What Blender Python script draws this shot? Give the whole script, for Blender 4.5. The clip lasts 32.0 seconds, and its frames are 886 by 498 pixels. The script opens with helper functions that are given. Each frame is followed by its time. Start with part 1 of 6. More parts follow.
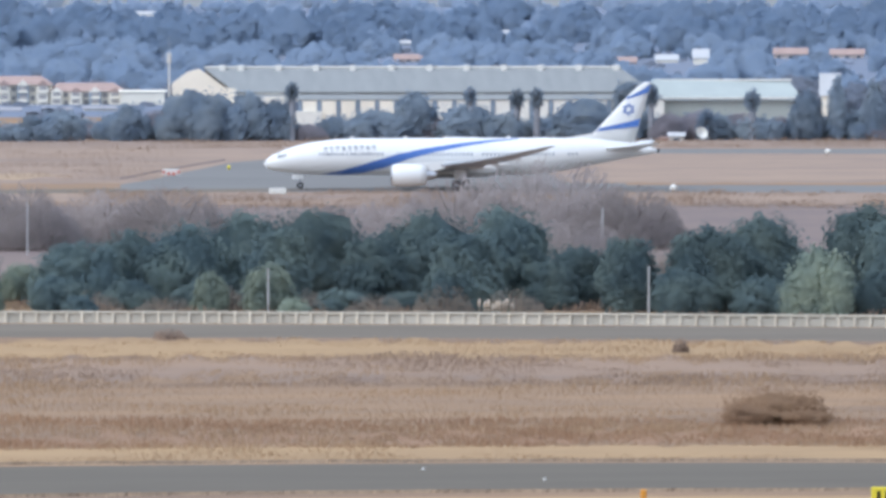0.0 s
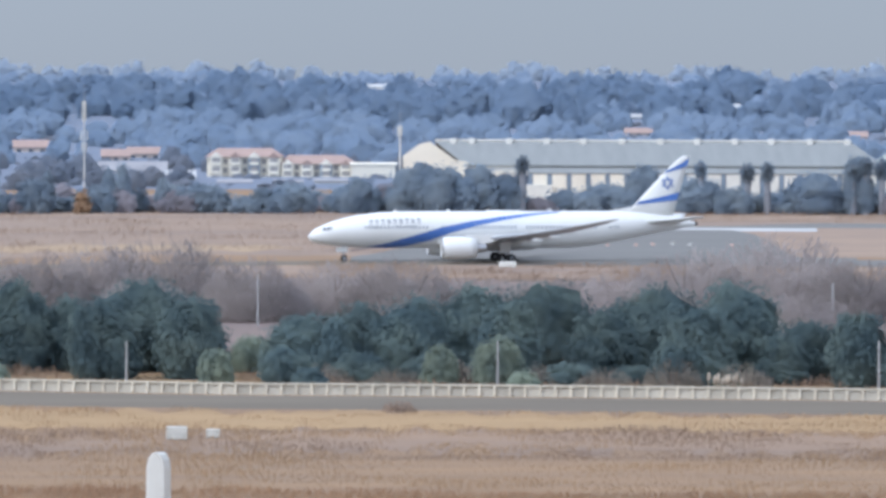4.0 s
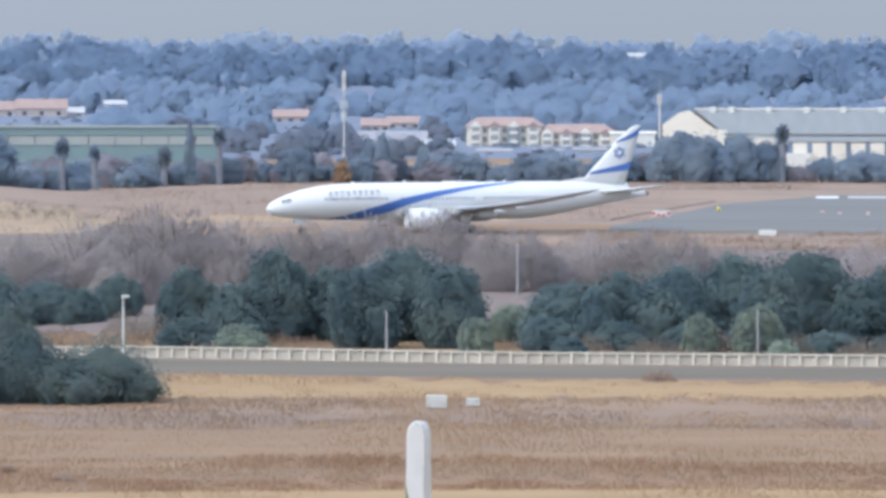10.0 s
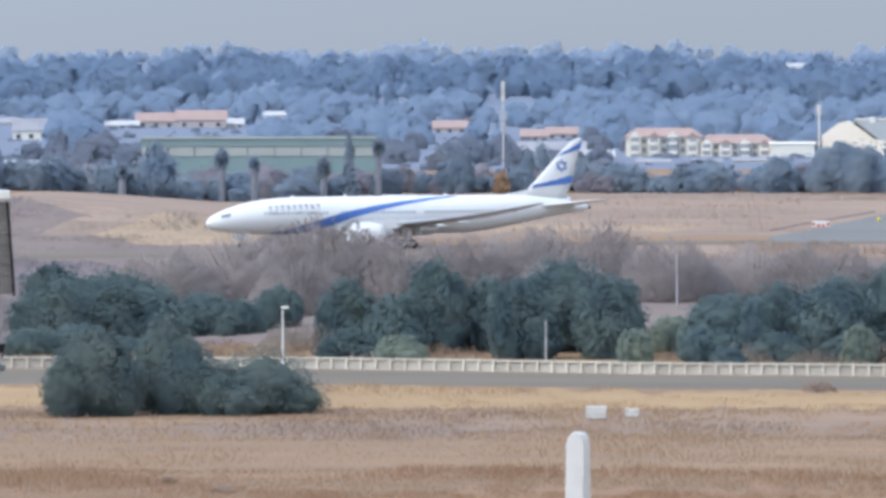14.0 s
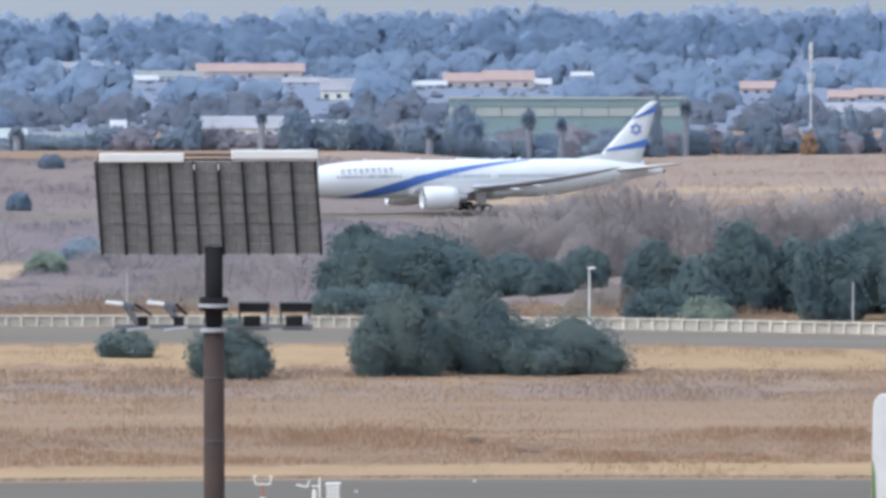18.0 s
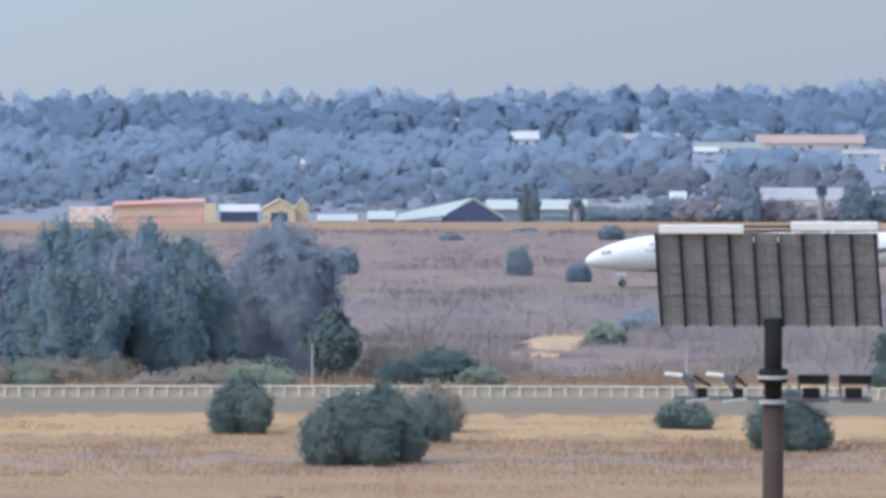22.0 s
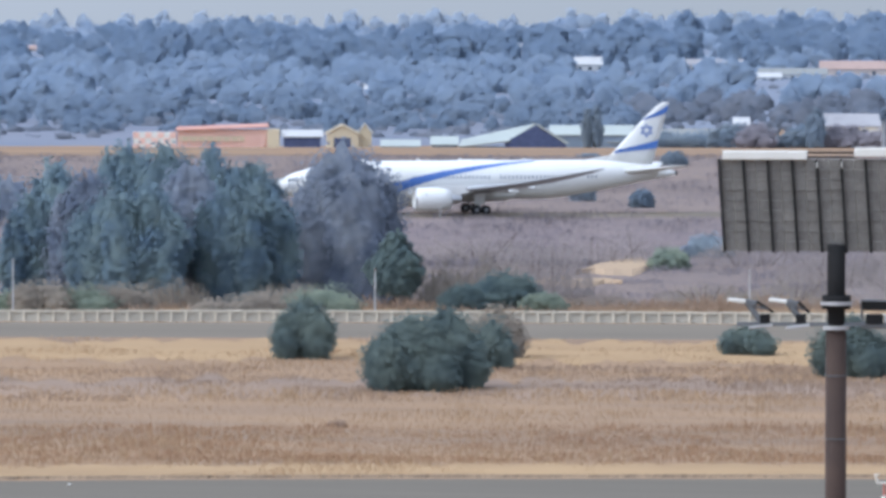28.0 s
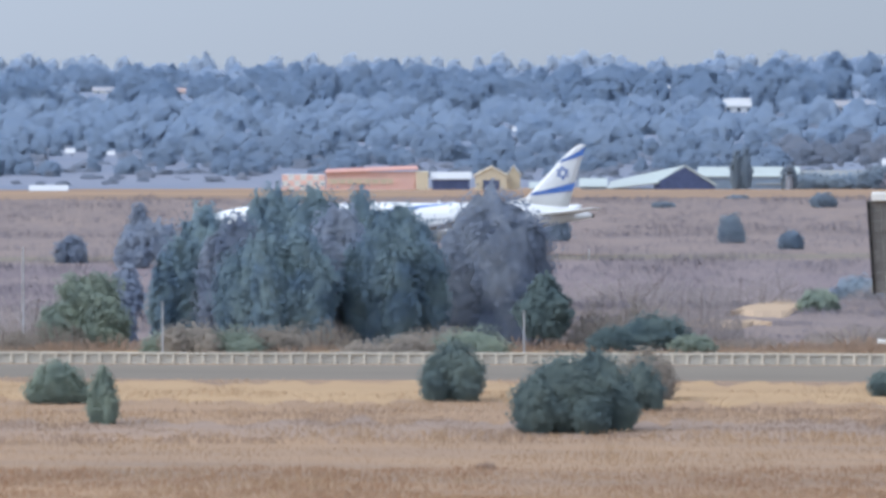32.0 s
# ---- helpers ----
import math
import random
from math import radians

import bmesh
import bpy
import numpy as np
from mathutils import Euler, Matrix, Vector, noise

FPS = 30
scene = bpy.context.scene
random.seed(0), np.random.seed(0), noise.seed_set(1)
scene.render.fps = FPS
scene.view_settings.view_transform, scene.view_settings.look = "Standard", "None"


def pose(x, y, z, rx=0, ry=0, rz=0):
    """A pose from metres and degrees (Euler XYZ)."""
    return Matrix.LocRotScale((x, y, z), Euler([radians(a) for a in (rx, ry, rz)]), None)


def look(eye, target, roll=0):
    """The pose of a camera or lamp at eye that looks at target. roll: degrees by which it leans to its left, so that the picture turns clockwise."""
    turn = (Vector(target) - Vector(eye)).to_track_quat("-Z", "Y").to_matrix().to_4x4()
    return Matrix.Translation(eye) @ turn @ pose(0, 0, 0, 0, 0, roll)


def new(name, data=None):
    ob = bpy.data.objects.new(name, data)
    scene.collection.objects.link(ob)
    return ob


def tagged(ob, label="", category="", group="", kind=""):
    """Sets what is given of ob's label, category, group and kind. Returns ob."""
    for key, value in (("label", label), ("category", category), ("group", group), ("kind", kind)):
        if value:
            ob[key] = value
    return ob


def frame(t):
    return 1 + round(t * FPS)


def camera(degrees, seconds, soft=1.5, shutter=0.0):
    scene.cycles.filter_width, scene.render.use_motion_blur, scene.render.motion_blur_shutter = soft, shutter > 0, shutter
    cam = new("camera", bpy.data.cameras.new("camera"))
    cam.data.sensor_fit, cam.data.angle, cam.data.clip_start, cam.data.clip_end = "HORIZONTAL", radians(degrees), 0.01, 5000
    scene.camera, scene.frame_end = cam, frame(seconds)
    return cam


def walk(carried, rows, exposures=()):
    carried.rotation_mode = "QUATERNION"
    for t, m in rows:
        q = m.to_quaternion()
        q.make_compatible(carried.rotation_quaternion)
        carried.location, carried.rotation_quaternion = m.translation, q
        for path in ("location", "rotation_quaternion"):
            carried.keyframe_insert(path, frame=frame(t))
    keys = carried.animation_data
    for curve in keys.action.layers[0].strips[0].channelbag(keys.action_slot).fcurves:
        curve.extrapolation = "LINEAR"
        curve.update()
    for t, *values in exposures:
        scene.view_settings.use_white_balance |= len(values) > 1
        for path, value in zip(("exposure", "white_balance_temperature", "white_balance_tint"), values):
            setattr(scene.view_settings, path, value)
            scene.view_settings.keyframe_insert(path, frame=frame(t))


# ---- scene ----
# ---------------------------------------------------------------- camera: one long lens on a rooftop, panning with the aircraft
EYE = 31.0          # height of the camera's station over the airfield
R = 10306.0         # bearings and drops below eye level are pixel positions in the camera's view (about 0.1 m at 1 km)
cam = camera(8.7, 32.0, soft=3.6)
# seconds, bearing to the right of north, tilt, lean (degrees)
PAN = [
    (0, 5.9805, -2.4835, -0.056), (0.5, 5.7073, -2.7531, -0.062), (1, 5.2820, -2.9160, 0.031), (1.5, 4.8778, -2.8885,
    0.093), (2, 4.6093, -2.6829, 0.044), (2.5, 4.3243, -2.3836, 0.146), (3, 4.0998, -2.0934, 0.045), (3.5, 3.9223, -1.8836,
    0.114), (5.5, 2.9966, -1.6704, 0.034), (6, 2.7767, -1.6618, 0.058), (6.5, 2.5852, -1.6617, 0.019), (7, 2.4367, -1.6871,
    0.019), (7.5, 2.2654, -1.7537, -0.004), (8, 1.9941, -1.8307, -0.018), (8.5, 1.6879, -1.8503, 0.011), (9, 1.4531,
    -1.8643, 0.016), (9.5, 1.3149, -1.9596, 0.024), (10, 1.1622, -2.0720, 0.004), (10.5, 0.9544, -2.1053, 0.003), (11,
    0.7725, -2.0745, -0.037), (11.5, 0.5997, -2.0389, -0.035), (12, 0.4428, -2.0425, -0.015), (12.5, 0.2523, -2.0339,
    -0.020), (13, -0.0000, -1.9791, -0.013), (13.5, -0.2088, -1.9772, -0.080), (15.5, -1.1367, -1.9135, -0.025), (16,
    -1.4943, -2.0011, -0.033), (16.5, -2.0272, -2.0470, 0.007), (17, -2.7018, -2.1022, -0.008), (17.5, -3.1897, -2.2013,
    0.014), (18, -3.4255, -2.3503, -0.019), (18.5, -3.6042, -2.4165, -0.019), (19, -3.7258, -2.4337, -0.027), (19.5,
    -3.9290, -2.4319, -0.034), (20, -4.5949, -2.3720, -0.060), (20.5, -6.1007, -2.1906, -0.097), (21, -7.8096, -1.8405,
    -0.105), (21.5, -8.7199, -1.5674, -0.070), (22, -8.9290, -1.6441, -0.025), (22.5, -8.9697, -2.0216, -0.031), (23,
    -9.0016, -2.3478, -0.083), (23.5, -8.9942, -2.5042, -0.040), (24, -8.9438, -2.5370, -0.035), (24.5, -8.9184, -2.4687,
    -0.000), (25, -8.9536, -2.3923, 0.046), (25.5, -9.0550, -2.3755, 0.039), (27.5, -9.4236, -2.3146, 0.057), (28, -9.5496,
    -2.3772, 0.039), (28.5, -9.7472, -2.4207, 0.051), (29, -9.9372, -2.4165, 0.040), (29.5, -10.0862, -2.3974, 0.070), (30,
    -10.2798, -2.3545, 0.065), (30.5, -10.5415, -2.2447, 0.052), (31, -10.8429, -2.1317, 0.016), (31.5, -11.0372, -2.0519,
    -0.001), (32, -11.0150, -1.9624, -0.103)]
walk(cam, [(t, pose(0, 0, EYE, 90 + tilt, 0, -turn) @ pose(0, 0, 0, 0, 0, lean)) for t, turn, tilt, lean in PAN],
     exposures=[(0, 0.31, 5950, 8), (3, 0.32, 5950, 8), (8, 0.38, 5950, 8), (14, 0.43, 5950, 8), (32, 0.42, 5950, 8)])

# ---------------------------------------------------------------- sky and sun
SUN = Vector((-0.70, -0.34, 0.63)).normalized()
world = bpy.data.worlds.new("winter_sky")
scene.world = world
world.use_nodes = True
wn = world.node_tree.nodes
sky = wn.new("ShaderNodeTexSky")
sky.sky_type, sky.sun_disc = "NISHITA", False
sky.sun_elevation = math.asin(SUN.z)
sky.sun_rotation = math.atan2(SUN.x, SUN.y)
sky.altitude, sky.air_density, sky.dust_density, sky.ozone_density = 1600, 1.2, 1.0, 4.0
wn["Background"].inputs["Strength"].default_value = 0.06
wl = world.node_tree.links
wl.new(sky.outputs[0], wn["Background"].inputs[0])
murk = wn.new("ShaderNodeBackground")           # even blue-grey winter smog over the whole sky
murk.inputs["Color"].default_value = (0.296, 0.327, 0.394, 1)
up = wn.new("ShaderNodeTexCoord")               # hazy sky: smoothly brighter towards the zenith
rise = wn.new("ShaderNodeSeparateXYZ")
lift_up = wn.new("ShaderNodeMapRange")
lift_up.inputs[1].default_value, lift_up.inputs[2].default_value = 0.0, 1.0
lift_up.inputs[3].default_value, lift_up.inputs[4].default_value = 1.02, 2.8
wl.new(up.outputs["Generated"], rise.inputs[0])
wl.new(rise.outputs["Z"], lift_up.inputs[0])
sunward = wn.new("ShaderNodeVectorMath")         # and smoothly brighter towards the sun
sunward.operation = "DOT_PRODUCT"
sunward.inputs[1].default_value = SUN
glow = wn.new("ShaderNodeMapRange")
glow.interpolation_type = "SMOOTHSTEP"
glow.inputs[1].default_value, glow.inputs[2].default_value = -0.42, 1.0
glow.inputs[3].default_value, glow.inputs[4].default_value = 0.0, 3.1
wl.new(up.outputs["Generated"], sunward.inputs[0])
wl.new(sunward.outputs["Value"], glow.inputs[0])
total = wn.new("ShaderNodeMath")
wl.new(lift_up.outputs[0], total.inputs[0])
wl.new(glow.outputs[0], total.inputs[1])
wl.new(total.outputs[0], murk.inputs["Strength"])
both = wn.new("ShaderNodeMixShader")
both.inputs[0].default_value = 0.80
wl.new(wn["Background"].outputs[0], both.inputs[1])
wl.new(murk.outputs[0], both.inputs[2])
wl.new(both.outputs[0], wn["World Output"].inputs["Surface"])
sun = new("sun", bpy.data.lights.new("sun", "SUN"))
sun.data.energy, sun.data.angle, sun.data.color = 1.25, radians(24), (1.0, 0.93, 0.83)
sun.matrix_world = look((0, 0, 0), -SUN)


# ---------------------------------------------------------------- view-fitting and mesh helpers
def site(b, d):
    """The place at pixel bearing b in the camera's view and chosen distance d."""
    return d * math.sin(b / R), d * math.cos(b / R)


def level(v, d):
    """The height that shows at the drop v from distance d."""
    return EYE - v * d / R


def smooth(a, b, x):
    t = min(1.0, max(0.0, (x - a) / (b - a)))
    return t * t * (3 - 2 * t)


def broken(points, x):
    """A broken line through (x, y) points in rising x."""
    return float(np.interp(x, [p[0] for p in points], [p[1] for p in points]))


def terrain(x, y):
    """Height of the ground."""
    d = math.hypot(x, y)
    b = math.atan2(x, y) * R if y > 0 else 6000.0
    west = smooth(-150, -850, b)
    z = -0.9 * smooth(150, -500, b) * smooth(700, 870, d)                                           # the taxiway falls a little to the west
    z -= 3.6 * west * smooth(590, 680, d) * (1 - smooth(800, 873, d))               # hollow below the taxiway bank
    z += 4.6 * west * smooth(985, 1062, d) * (1 - 0.85 * smooth(1130, 1220, d))      # bank behind the taxiway
    hill = 1.0 - 0.38 * smooth(-400, -1900, b)
    z += hill * broken([(0, 0), (1750, 0), (2300, 5), (3000, 12), (3700, 18), (4300, 21.5), (6000, 23)], d)
    z += noise.noise((x * 0.004, y * 0.004, 3)) * 1.3 * smooth(1500, 2200, d)
    return z


def far_spot(b, v):
    """Distance at which the sight line at bearing b and drop v meets the hillside."""
    d = 1350.0
    while d < 4900 and terrain(*site(b, d)) < level(v, d):
        d += 10
    return d


def mesh_of(name, verts, faces):
    me = bpy.data.meshes.new(name)
    me.from_pydata([tuple(v) for v in verts], [], [tuple(int(i) for i in f) for f in faces])
    return me


def part(name, bm, material, parent=None, label="", smooth_shade=False):
    """Links a bmesh (or mesh) as ONE mesh object, under a thing or a part."""
    if isinstance(bm, bpy.types.Mesh):
        me = bm
    else:
        me = bpy.data.meshes.new(name)
        bmesh.ops.recalc_face_normals(bm, faces=bm.faces)
        bm.to_mesh(me)
        bm.free()
    if material and not me.materials:
        me.materials.append(material)
    if smooth_shade:
        me.polygons.foreach_set("use_smooth", [True] * len(me.polygons))
    ob = new(name, me)
    ob.parent = parent
    if label:
        tagged(ob, label)
    return ob


def empty(name, m, label, category, group="", kind=""):
    ob = new(name)
    ob.matrix_basis = m
    return tagged(ob, label, category, group, kind)


def add_box(bm, cx, cy, cz, sx, sy, sz, rz=0.0, bevel=0.0):
    m = Matrix.Translation((cx, cy, cz)) @ Matrix.Rotation(radians(rz), 4, "Z") @ Matrix.Diagonal((sx, sy, sz, 1))
    made = bmesh.ops.create_cube(bm, size=1, matrix=m)
    if bevel:
        edges = list({e for v in made["verts"] for e in v.link_edges})
        bmesh.ops.bevel(bm, geom=edges, offset=bevel, segments=1, affect="EDGES")
    return bm


def box(*a, **k):
    return add_box(bmesh.new(), *a, **k)


def add_tube(bm, a, b, ra, rb=None, n=10, caps=True):
    a, b = Vector(a), Vector(b)
    rb = ra if rb is None else rb
    turn = (b - a).to_track_quat("Z", "Y").to_matrix().to_4x4()
    bmesh.ops.create_cone(bm, cap_ends=caps, segments=n, radius1=ra, radius2=max(rb, 0.001), depth=(b - a).length,
                          matrix=Matrix.Translation((a + b) / 2) @ turn)
    return bm


def tube(*a, **k):
    return add_tube(bmesh.new(), *a, **k)


def add_loft(bm, rings, closed=True, cap=True):
    """Skin through rings of equal counts of points."""
    rows = [[bm.verts.new(p) for p in ring] for ring in rings]
    n = len(rows[0])
    for r0, r1 in zip(rows, rows[1:]):
        for i in range(n if closed else n - 1):
            j = (i + 1) % n
            try:
                bm.faces.new((r0[i], r0[j], r1[j], r1[i]))
            except ValueError:
                pass
    if cap and closed:
        for r in (rows[0], rows[-1]):
            try:
                bm.faces.new(r)
            except ValueError:
                pass
    return bm


def add_prism(bm, outline, y0, y1):
    """A plate: the outline of (x, z) points from y0 to y1."""
    a = [bm.verts.new((x, y0, z)) for x, z in outline]
    b = [bm.verts.new((x, y1, z)) for x, z in outline]
    n = len(a)
    bm.faces.new(a)
    bm.faces.new(b[::-1])
    for i in range(n):
        j = (i + 1) % n
        bm.faces.new((a[i], a[j], b[j], b[i]))
    return bm


# ---------------------------------------------------------------- materials
def surface(name, color, rough=0.7, metal=0.0, second=None, scale=1.0, amount=0.5, stretch=(1, 1, 1), fine=0.25, bump=0.0, spec=0.3, random=0.0):
    """Two scales of variation between color and second, in world metres, with relief."""
    mat = bpy.data.materials.new(name)
    mat.use_nodes = True
    nt = mat.node_tree
    n, l = nt.nodes, nt.links
    bsdf = n["Principled BSDF"]
    bsdf.inputs["Roughness"].default_value = rough
    bsdf.inputs["Metallic"].default_value = metal
    bsdf.inputs["Specular IOR Level"].default_value = spec
    second = second or tuple(c * 0.72 for c in color)
    geo = n.new("ShaderNodeNewGeometry")
    mp = n.new("ShaderNodeMapping")
    mp.inputs["Scale"].default_value = stretch
    l.new(geo.outputs["Position"], mp.inputs["Vector"])
    big = n.new("ShaderNodeTexNoise")
    big.inputs["Scale"].default_value = scale
    big.inputs["Detail"].default_value = 5
    small = n.new("ShaderNodeTexNoise")
    small.inputs["Scale"].default_value = scale * 9
    small.inputs["Detail"].default_value = 4
    for t in (big, small):
        l.new(mp.outputs[0], t.inputs["Vector"])
    add = n.new("ShaderNodeMix")
    add.inputs[0].default_value = fine
    l.new(big.outputs[0], add.inputs[2])
    l.new(small.outputs[0], add.inputs[3])
    span = n.new("ShaderNodeMapRange")
    span.inputs[1].default_value, span.inputs[2].default_value = 0.5 - 0.16, 0.5 + 0.16
    span.inputs[3].default_value, span.inputs[4].default_value = 0.5 - amount, 0.5 + amount
    l.new(add.outputs[0], span.inputs[0])
    mix = n.new("ShaderNodeMix")
    mix.data_type = "RGBA"
    mix.inputs[6].default_value, mix.inputs[7].default_value = (*color, 1), (*second, 1)
    l.new(span.outputs[0], mix.inputs[0])
    out = mix.outputs[2]
    if random:
        info = n.new("ShaderNodeObjectInfo")
        val = n.new("ShaderNodeMapRange")
        val.inputs[3].default_value, val.inputs[4].default_value = 1 - random, 1 + random
        l.new(info.outputs["Random"], val.inputs[0])
        hsv = n.new("ShaderNodeHueSaturation")
        l.new(val.outputs[0], hsv.inputs["Value"])
        l.new(out, hsv.inputs["Color"])
        out = hsv.outputs[0]
    l.new(out, bsdf.inputs["Base Color"])
    if bump:
        bp = n.new("ShaderNodeBump")
        bp.inputs["Strength"].default_value = bump
        l.new(add.outputs[0], bp.inputs["Height"])
        l.new(bp.outputs[0], bsdf.inputs["Normal"])
    return mat


def foliage(name, dark, light, rough=0.85, spec=0.03, through_light=0.35, patch=0.35, patch_share=0.45):
    """Leaves: each clump its own tone."""
    mat = bpy.data.materials.new(name)
    mat.use_nodes = True
    n, l = mat.node_tree.nodes, mat.node_tree.links
    bsdf = n["Principled BSDF"]
    bsdf.inputs["Roughness"].default_value = rough
    bsdf.inputs["Specular IOR Level"].default_value = spec
    geo = n.new("ShaderNodeNewGeometry")
    info = n.new("ShaderNodeObjectInfo")
    big = n.new("ShaderNodeTexNoise")
    big.inputs["Scale"].default_value = patch
    l.new(geo.outputs["Position"], big.inputs["Vector"])
    mean = n.new("ShaderNodeMix")
    mean.inputs[0].default_value = patch_share
    l.new(geo.outputs["Random Per Island"], mean.inputs[2])
    wider = n.new("ShaderNodeMapRange")
    wider.inputs[1].default_value, wider.inputs[2].default_value = 0.33, 0.67
    l.new(big.outputs[0], wider.inputs[0])
    l.new(wider.outputs[0], mean.inputs[3])
    mix = n.new("ShaderNodeMix")
    mix.data_type = "RGBA"
    mix.inputs[6].default_value, mix.inputs[7].default_value = (*dark, 1), (*light, 1)
    l.new(mean.outputs[0], mix.inputs[0])
    val = n.new("ShaderNodeMapRange")
    val.inputs[3].default_value, val.inputs[4].default_value = 0.85, 1.15
    l.new(info.outputs["Random"], val.inputs[0])
    hsv = n.new("ShaderNodeHueSaturation")
    l.new(val.outputs[0], hsv.inputs["Value"])
    l.new(mix.outputs[2], hsv.inputs["Color"])
    l.new(hsv.outputs[0], bsdf.inputs["Base Color"])
    thin = n.new("ShaderNodeBsdfTranslucent")      # leaves let some light through
    l.new(hsv.outputs[0], thin.inputs["Color"])
    both = n.new("ShaderNodeMixShader")
    both.inputs[0].default_value = through_light
    l.new(bsdf.outputs[0], both.inputs[1])
    l.new(thin.outputs[0], both.inputs[2])
    l.new(both.outputs[0], n["Material Output"].inputs["Surface"])
    return mat


M_GROUND = surface("dry_veld", (0.336, 0.219, 0.133), 0.95, second=(0.226, 0.160, 0.117), scale=0.03, amount=0.75, stretch=(0.12, 1.0, 1), fine=0.42, bump=0.12, spec=0.02)
M_MOWN = surface("mown_dry_grass", (0.398, 0.270, 0.152), 0.95, second=(0.312, 0.210, 0.124), scale=0.10, amount=0.6, stretch=(0.15, 1, 1), fine=0.45, bump=0.2, spec=0.02)
M_PURPLE = surface("dark_veld_grass", (0.235, 0.174, 0.138), 0.95, second=(0.317, 0.218, 0.152), scale=0.05, amount=0.6, stretch=(0.12, 1, 1), fine=0.45, bump=0.12, spec=0.02)
M_RED = surface("red_grass", (0.326, 0.201, 0.124), 0.95, second=(0.264, 0.170, 0.115), scale=0.06, amount=0.6, stretch=(0.15, 1, 1), fine=0.45, bump=0.12, spec=0.02)
M_SCRUB = surface("scrub_ground", (0.186, 0.149, 0.141), 0.95, second=(0.243, 0.189, 0.160), scale=0.06, fine=0.5, bump=0.2, spec=0.02)
M_MAUVE = foliage("mauve_scrub", (0.160, 0.146, 0.168), (0.225, 0.198, 0.208), patch=0.03, patch_share=0.75)
# winter trees lifted and blued: the haze sits in this colour
M_MID_LEAF = foliage("hazed_winter_woods", (0.212, 0.245, 0.308), (0.285, 0.300, 0.345), patch=0.05, patch_share=0.85, through_light=0.5)
# floor and plain: blue-grey haze is mixed into both ground colours
M_HILL = surface("hazed_woodland_floor", (0.175, 0.205, 0.262), 0.95, second=(0.215, 0.228, 0.268), scale=0.02, fine=0.5, spec=0.02)
M_PLAIN = surface("haze_mauve_plain", (0.165, 0.185, 0.233), 0.95, second=(0.209, 0.214, 0.248), scale=0.02, stretch=(0.2, 1, 1), amount=0.7, fine=0.5, spec=0.02)
M_DUST = surface("dusty_mauve_veld", (0.345, 0.252, 0.188), 0.95, second=(0.255, 0.195, 0.162), scale=0.035, amount=0.75, stretch=(0.3, 1, 1), fine=0.5, bump=0.2, spec=0.02)
# brown crowns greyed and paled in colour to imitate haze
M_ROW_BROWN = foliage("hazed_leafless_crowns", (0.275, 0.258, 0.290), (0.350, 0.322, 0.345), through_light=0.5, patch=0.12, patch_share=0.9)
M_BANK = surface("dark_purple_bank", (0.168, 0.137, 0.143), 0.95, second=(0.230, 0.183, 0.170), scale=0.05, stretch=(0.3, 1, 1), fine=0.5, bump=0.2, spec=0.02)
M_EDGE = surface("weedy_tar_edge", (0.15, 0.11, 0.08), 0.95, second=(0.30, 0.215, 0.14), scale=0.3, fine=0.5, bump=0.2, spec=0.02)
M_EARTH = surface("bare_tan_earth", (0.43, 0.312, 0.205), 0.95, second=(0.31, 0.228, 0.162), scale=0.06, stretch=(0.4, 1, 1), fine=0.4, bump=0.2, spec=0.02)
M_TAR = surface("taxiway_tar", (0.165, 0.143, 0.114), 0.95, second=(0.135, 0.118, 0.096), scale=0.05, stretch=(0.15, 1, 1), fine=0.4, bump=0.05, spec=0.03)
M_TAR_OLD = surface("old_tar", (0.20, 0.168, 0.132), 0.95, second=(0.162, 0.138, 0.11), scale=0.08, stretch=(0.12, 1, 1), fine=0.4, bump=0.05, spec=0.03)
# far tar paled in colour for haze and grazing sky reflection
M_TAR_FAR = surface("hazed_far_tar", (0.212, 0.203, 0.190), 0.9, second=(0.178, 0.170, 0.160), scale=0.05, stretch=(0.15, 1, 1), fine=0.4, bump=0.05, spec=0.03)
M_APRON = surface("pale_concrete", (0.50, 0.49, 0.47), 0.9, second=(0.43, 0.42, 0.41), scale=0.05, fine=0.3, spec=0.04)
M_WALL = surface("precast_concrete", (0.72, 0.65, 0.52), 0.9, second=(0.60, 0.545, 0.44), scale=0.5, fine=0.4, bump=0.1, random=0.1)
M_PAINT_W = surface("white_road_paint", (0.75, 0.75, 0.72), 0.7, second=(0.62, 0.62, 0.6), scale=0.6)
M_BARK = surface("bark", (0.16, 0.12, 0.10), 0.9, second=(0.10, 0.08, 0.07), scale=1.5, bump=0.3)
M_BARK_PALE = surface("pale_gum_bark", (0.42, 0.36, 0.32), 0.85, second=(0.28, 0.22, 0.19), scale=1.2, bump=0.2)
# evergreen tone includes a blue-grey lift that imitates haze
M_DARK_LEAF = foliage("dark_evergreen_leaves", (0.098, 0.138, 0.150), (0.172, 0.215, 0.198), through_light=0.5, patch=0.25, patch_share=0.9)
# gum leaves paled and blued to stand in for haze
M_GUM_LEAF = foliage("hazed_gum_leaves", (0.138, 0.200, 0.268), (0.246, 0.312, 0.318), through_light=0.5, patch=0.3, patch_share=0.9)
# bush leaves likewise lightened in colour for haze
M_BUSH_LEAF = foliage("dark_field_bush_leaves", (0.120, 0.156, 0.156), (0.186, 0.220, 0.192), through_light=0.5, patch_share=0.9)
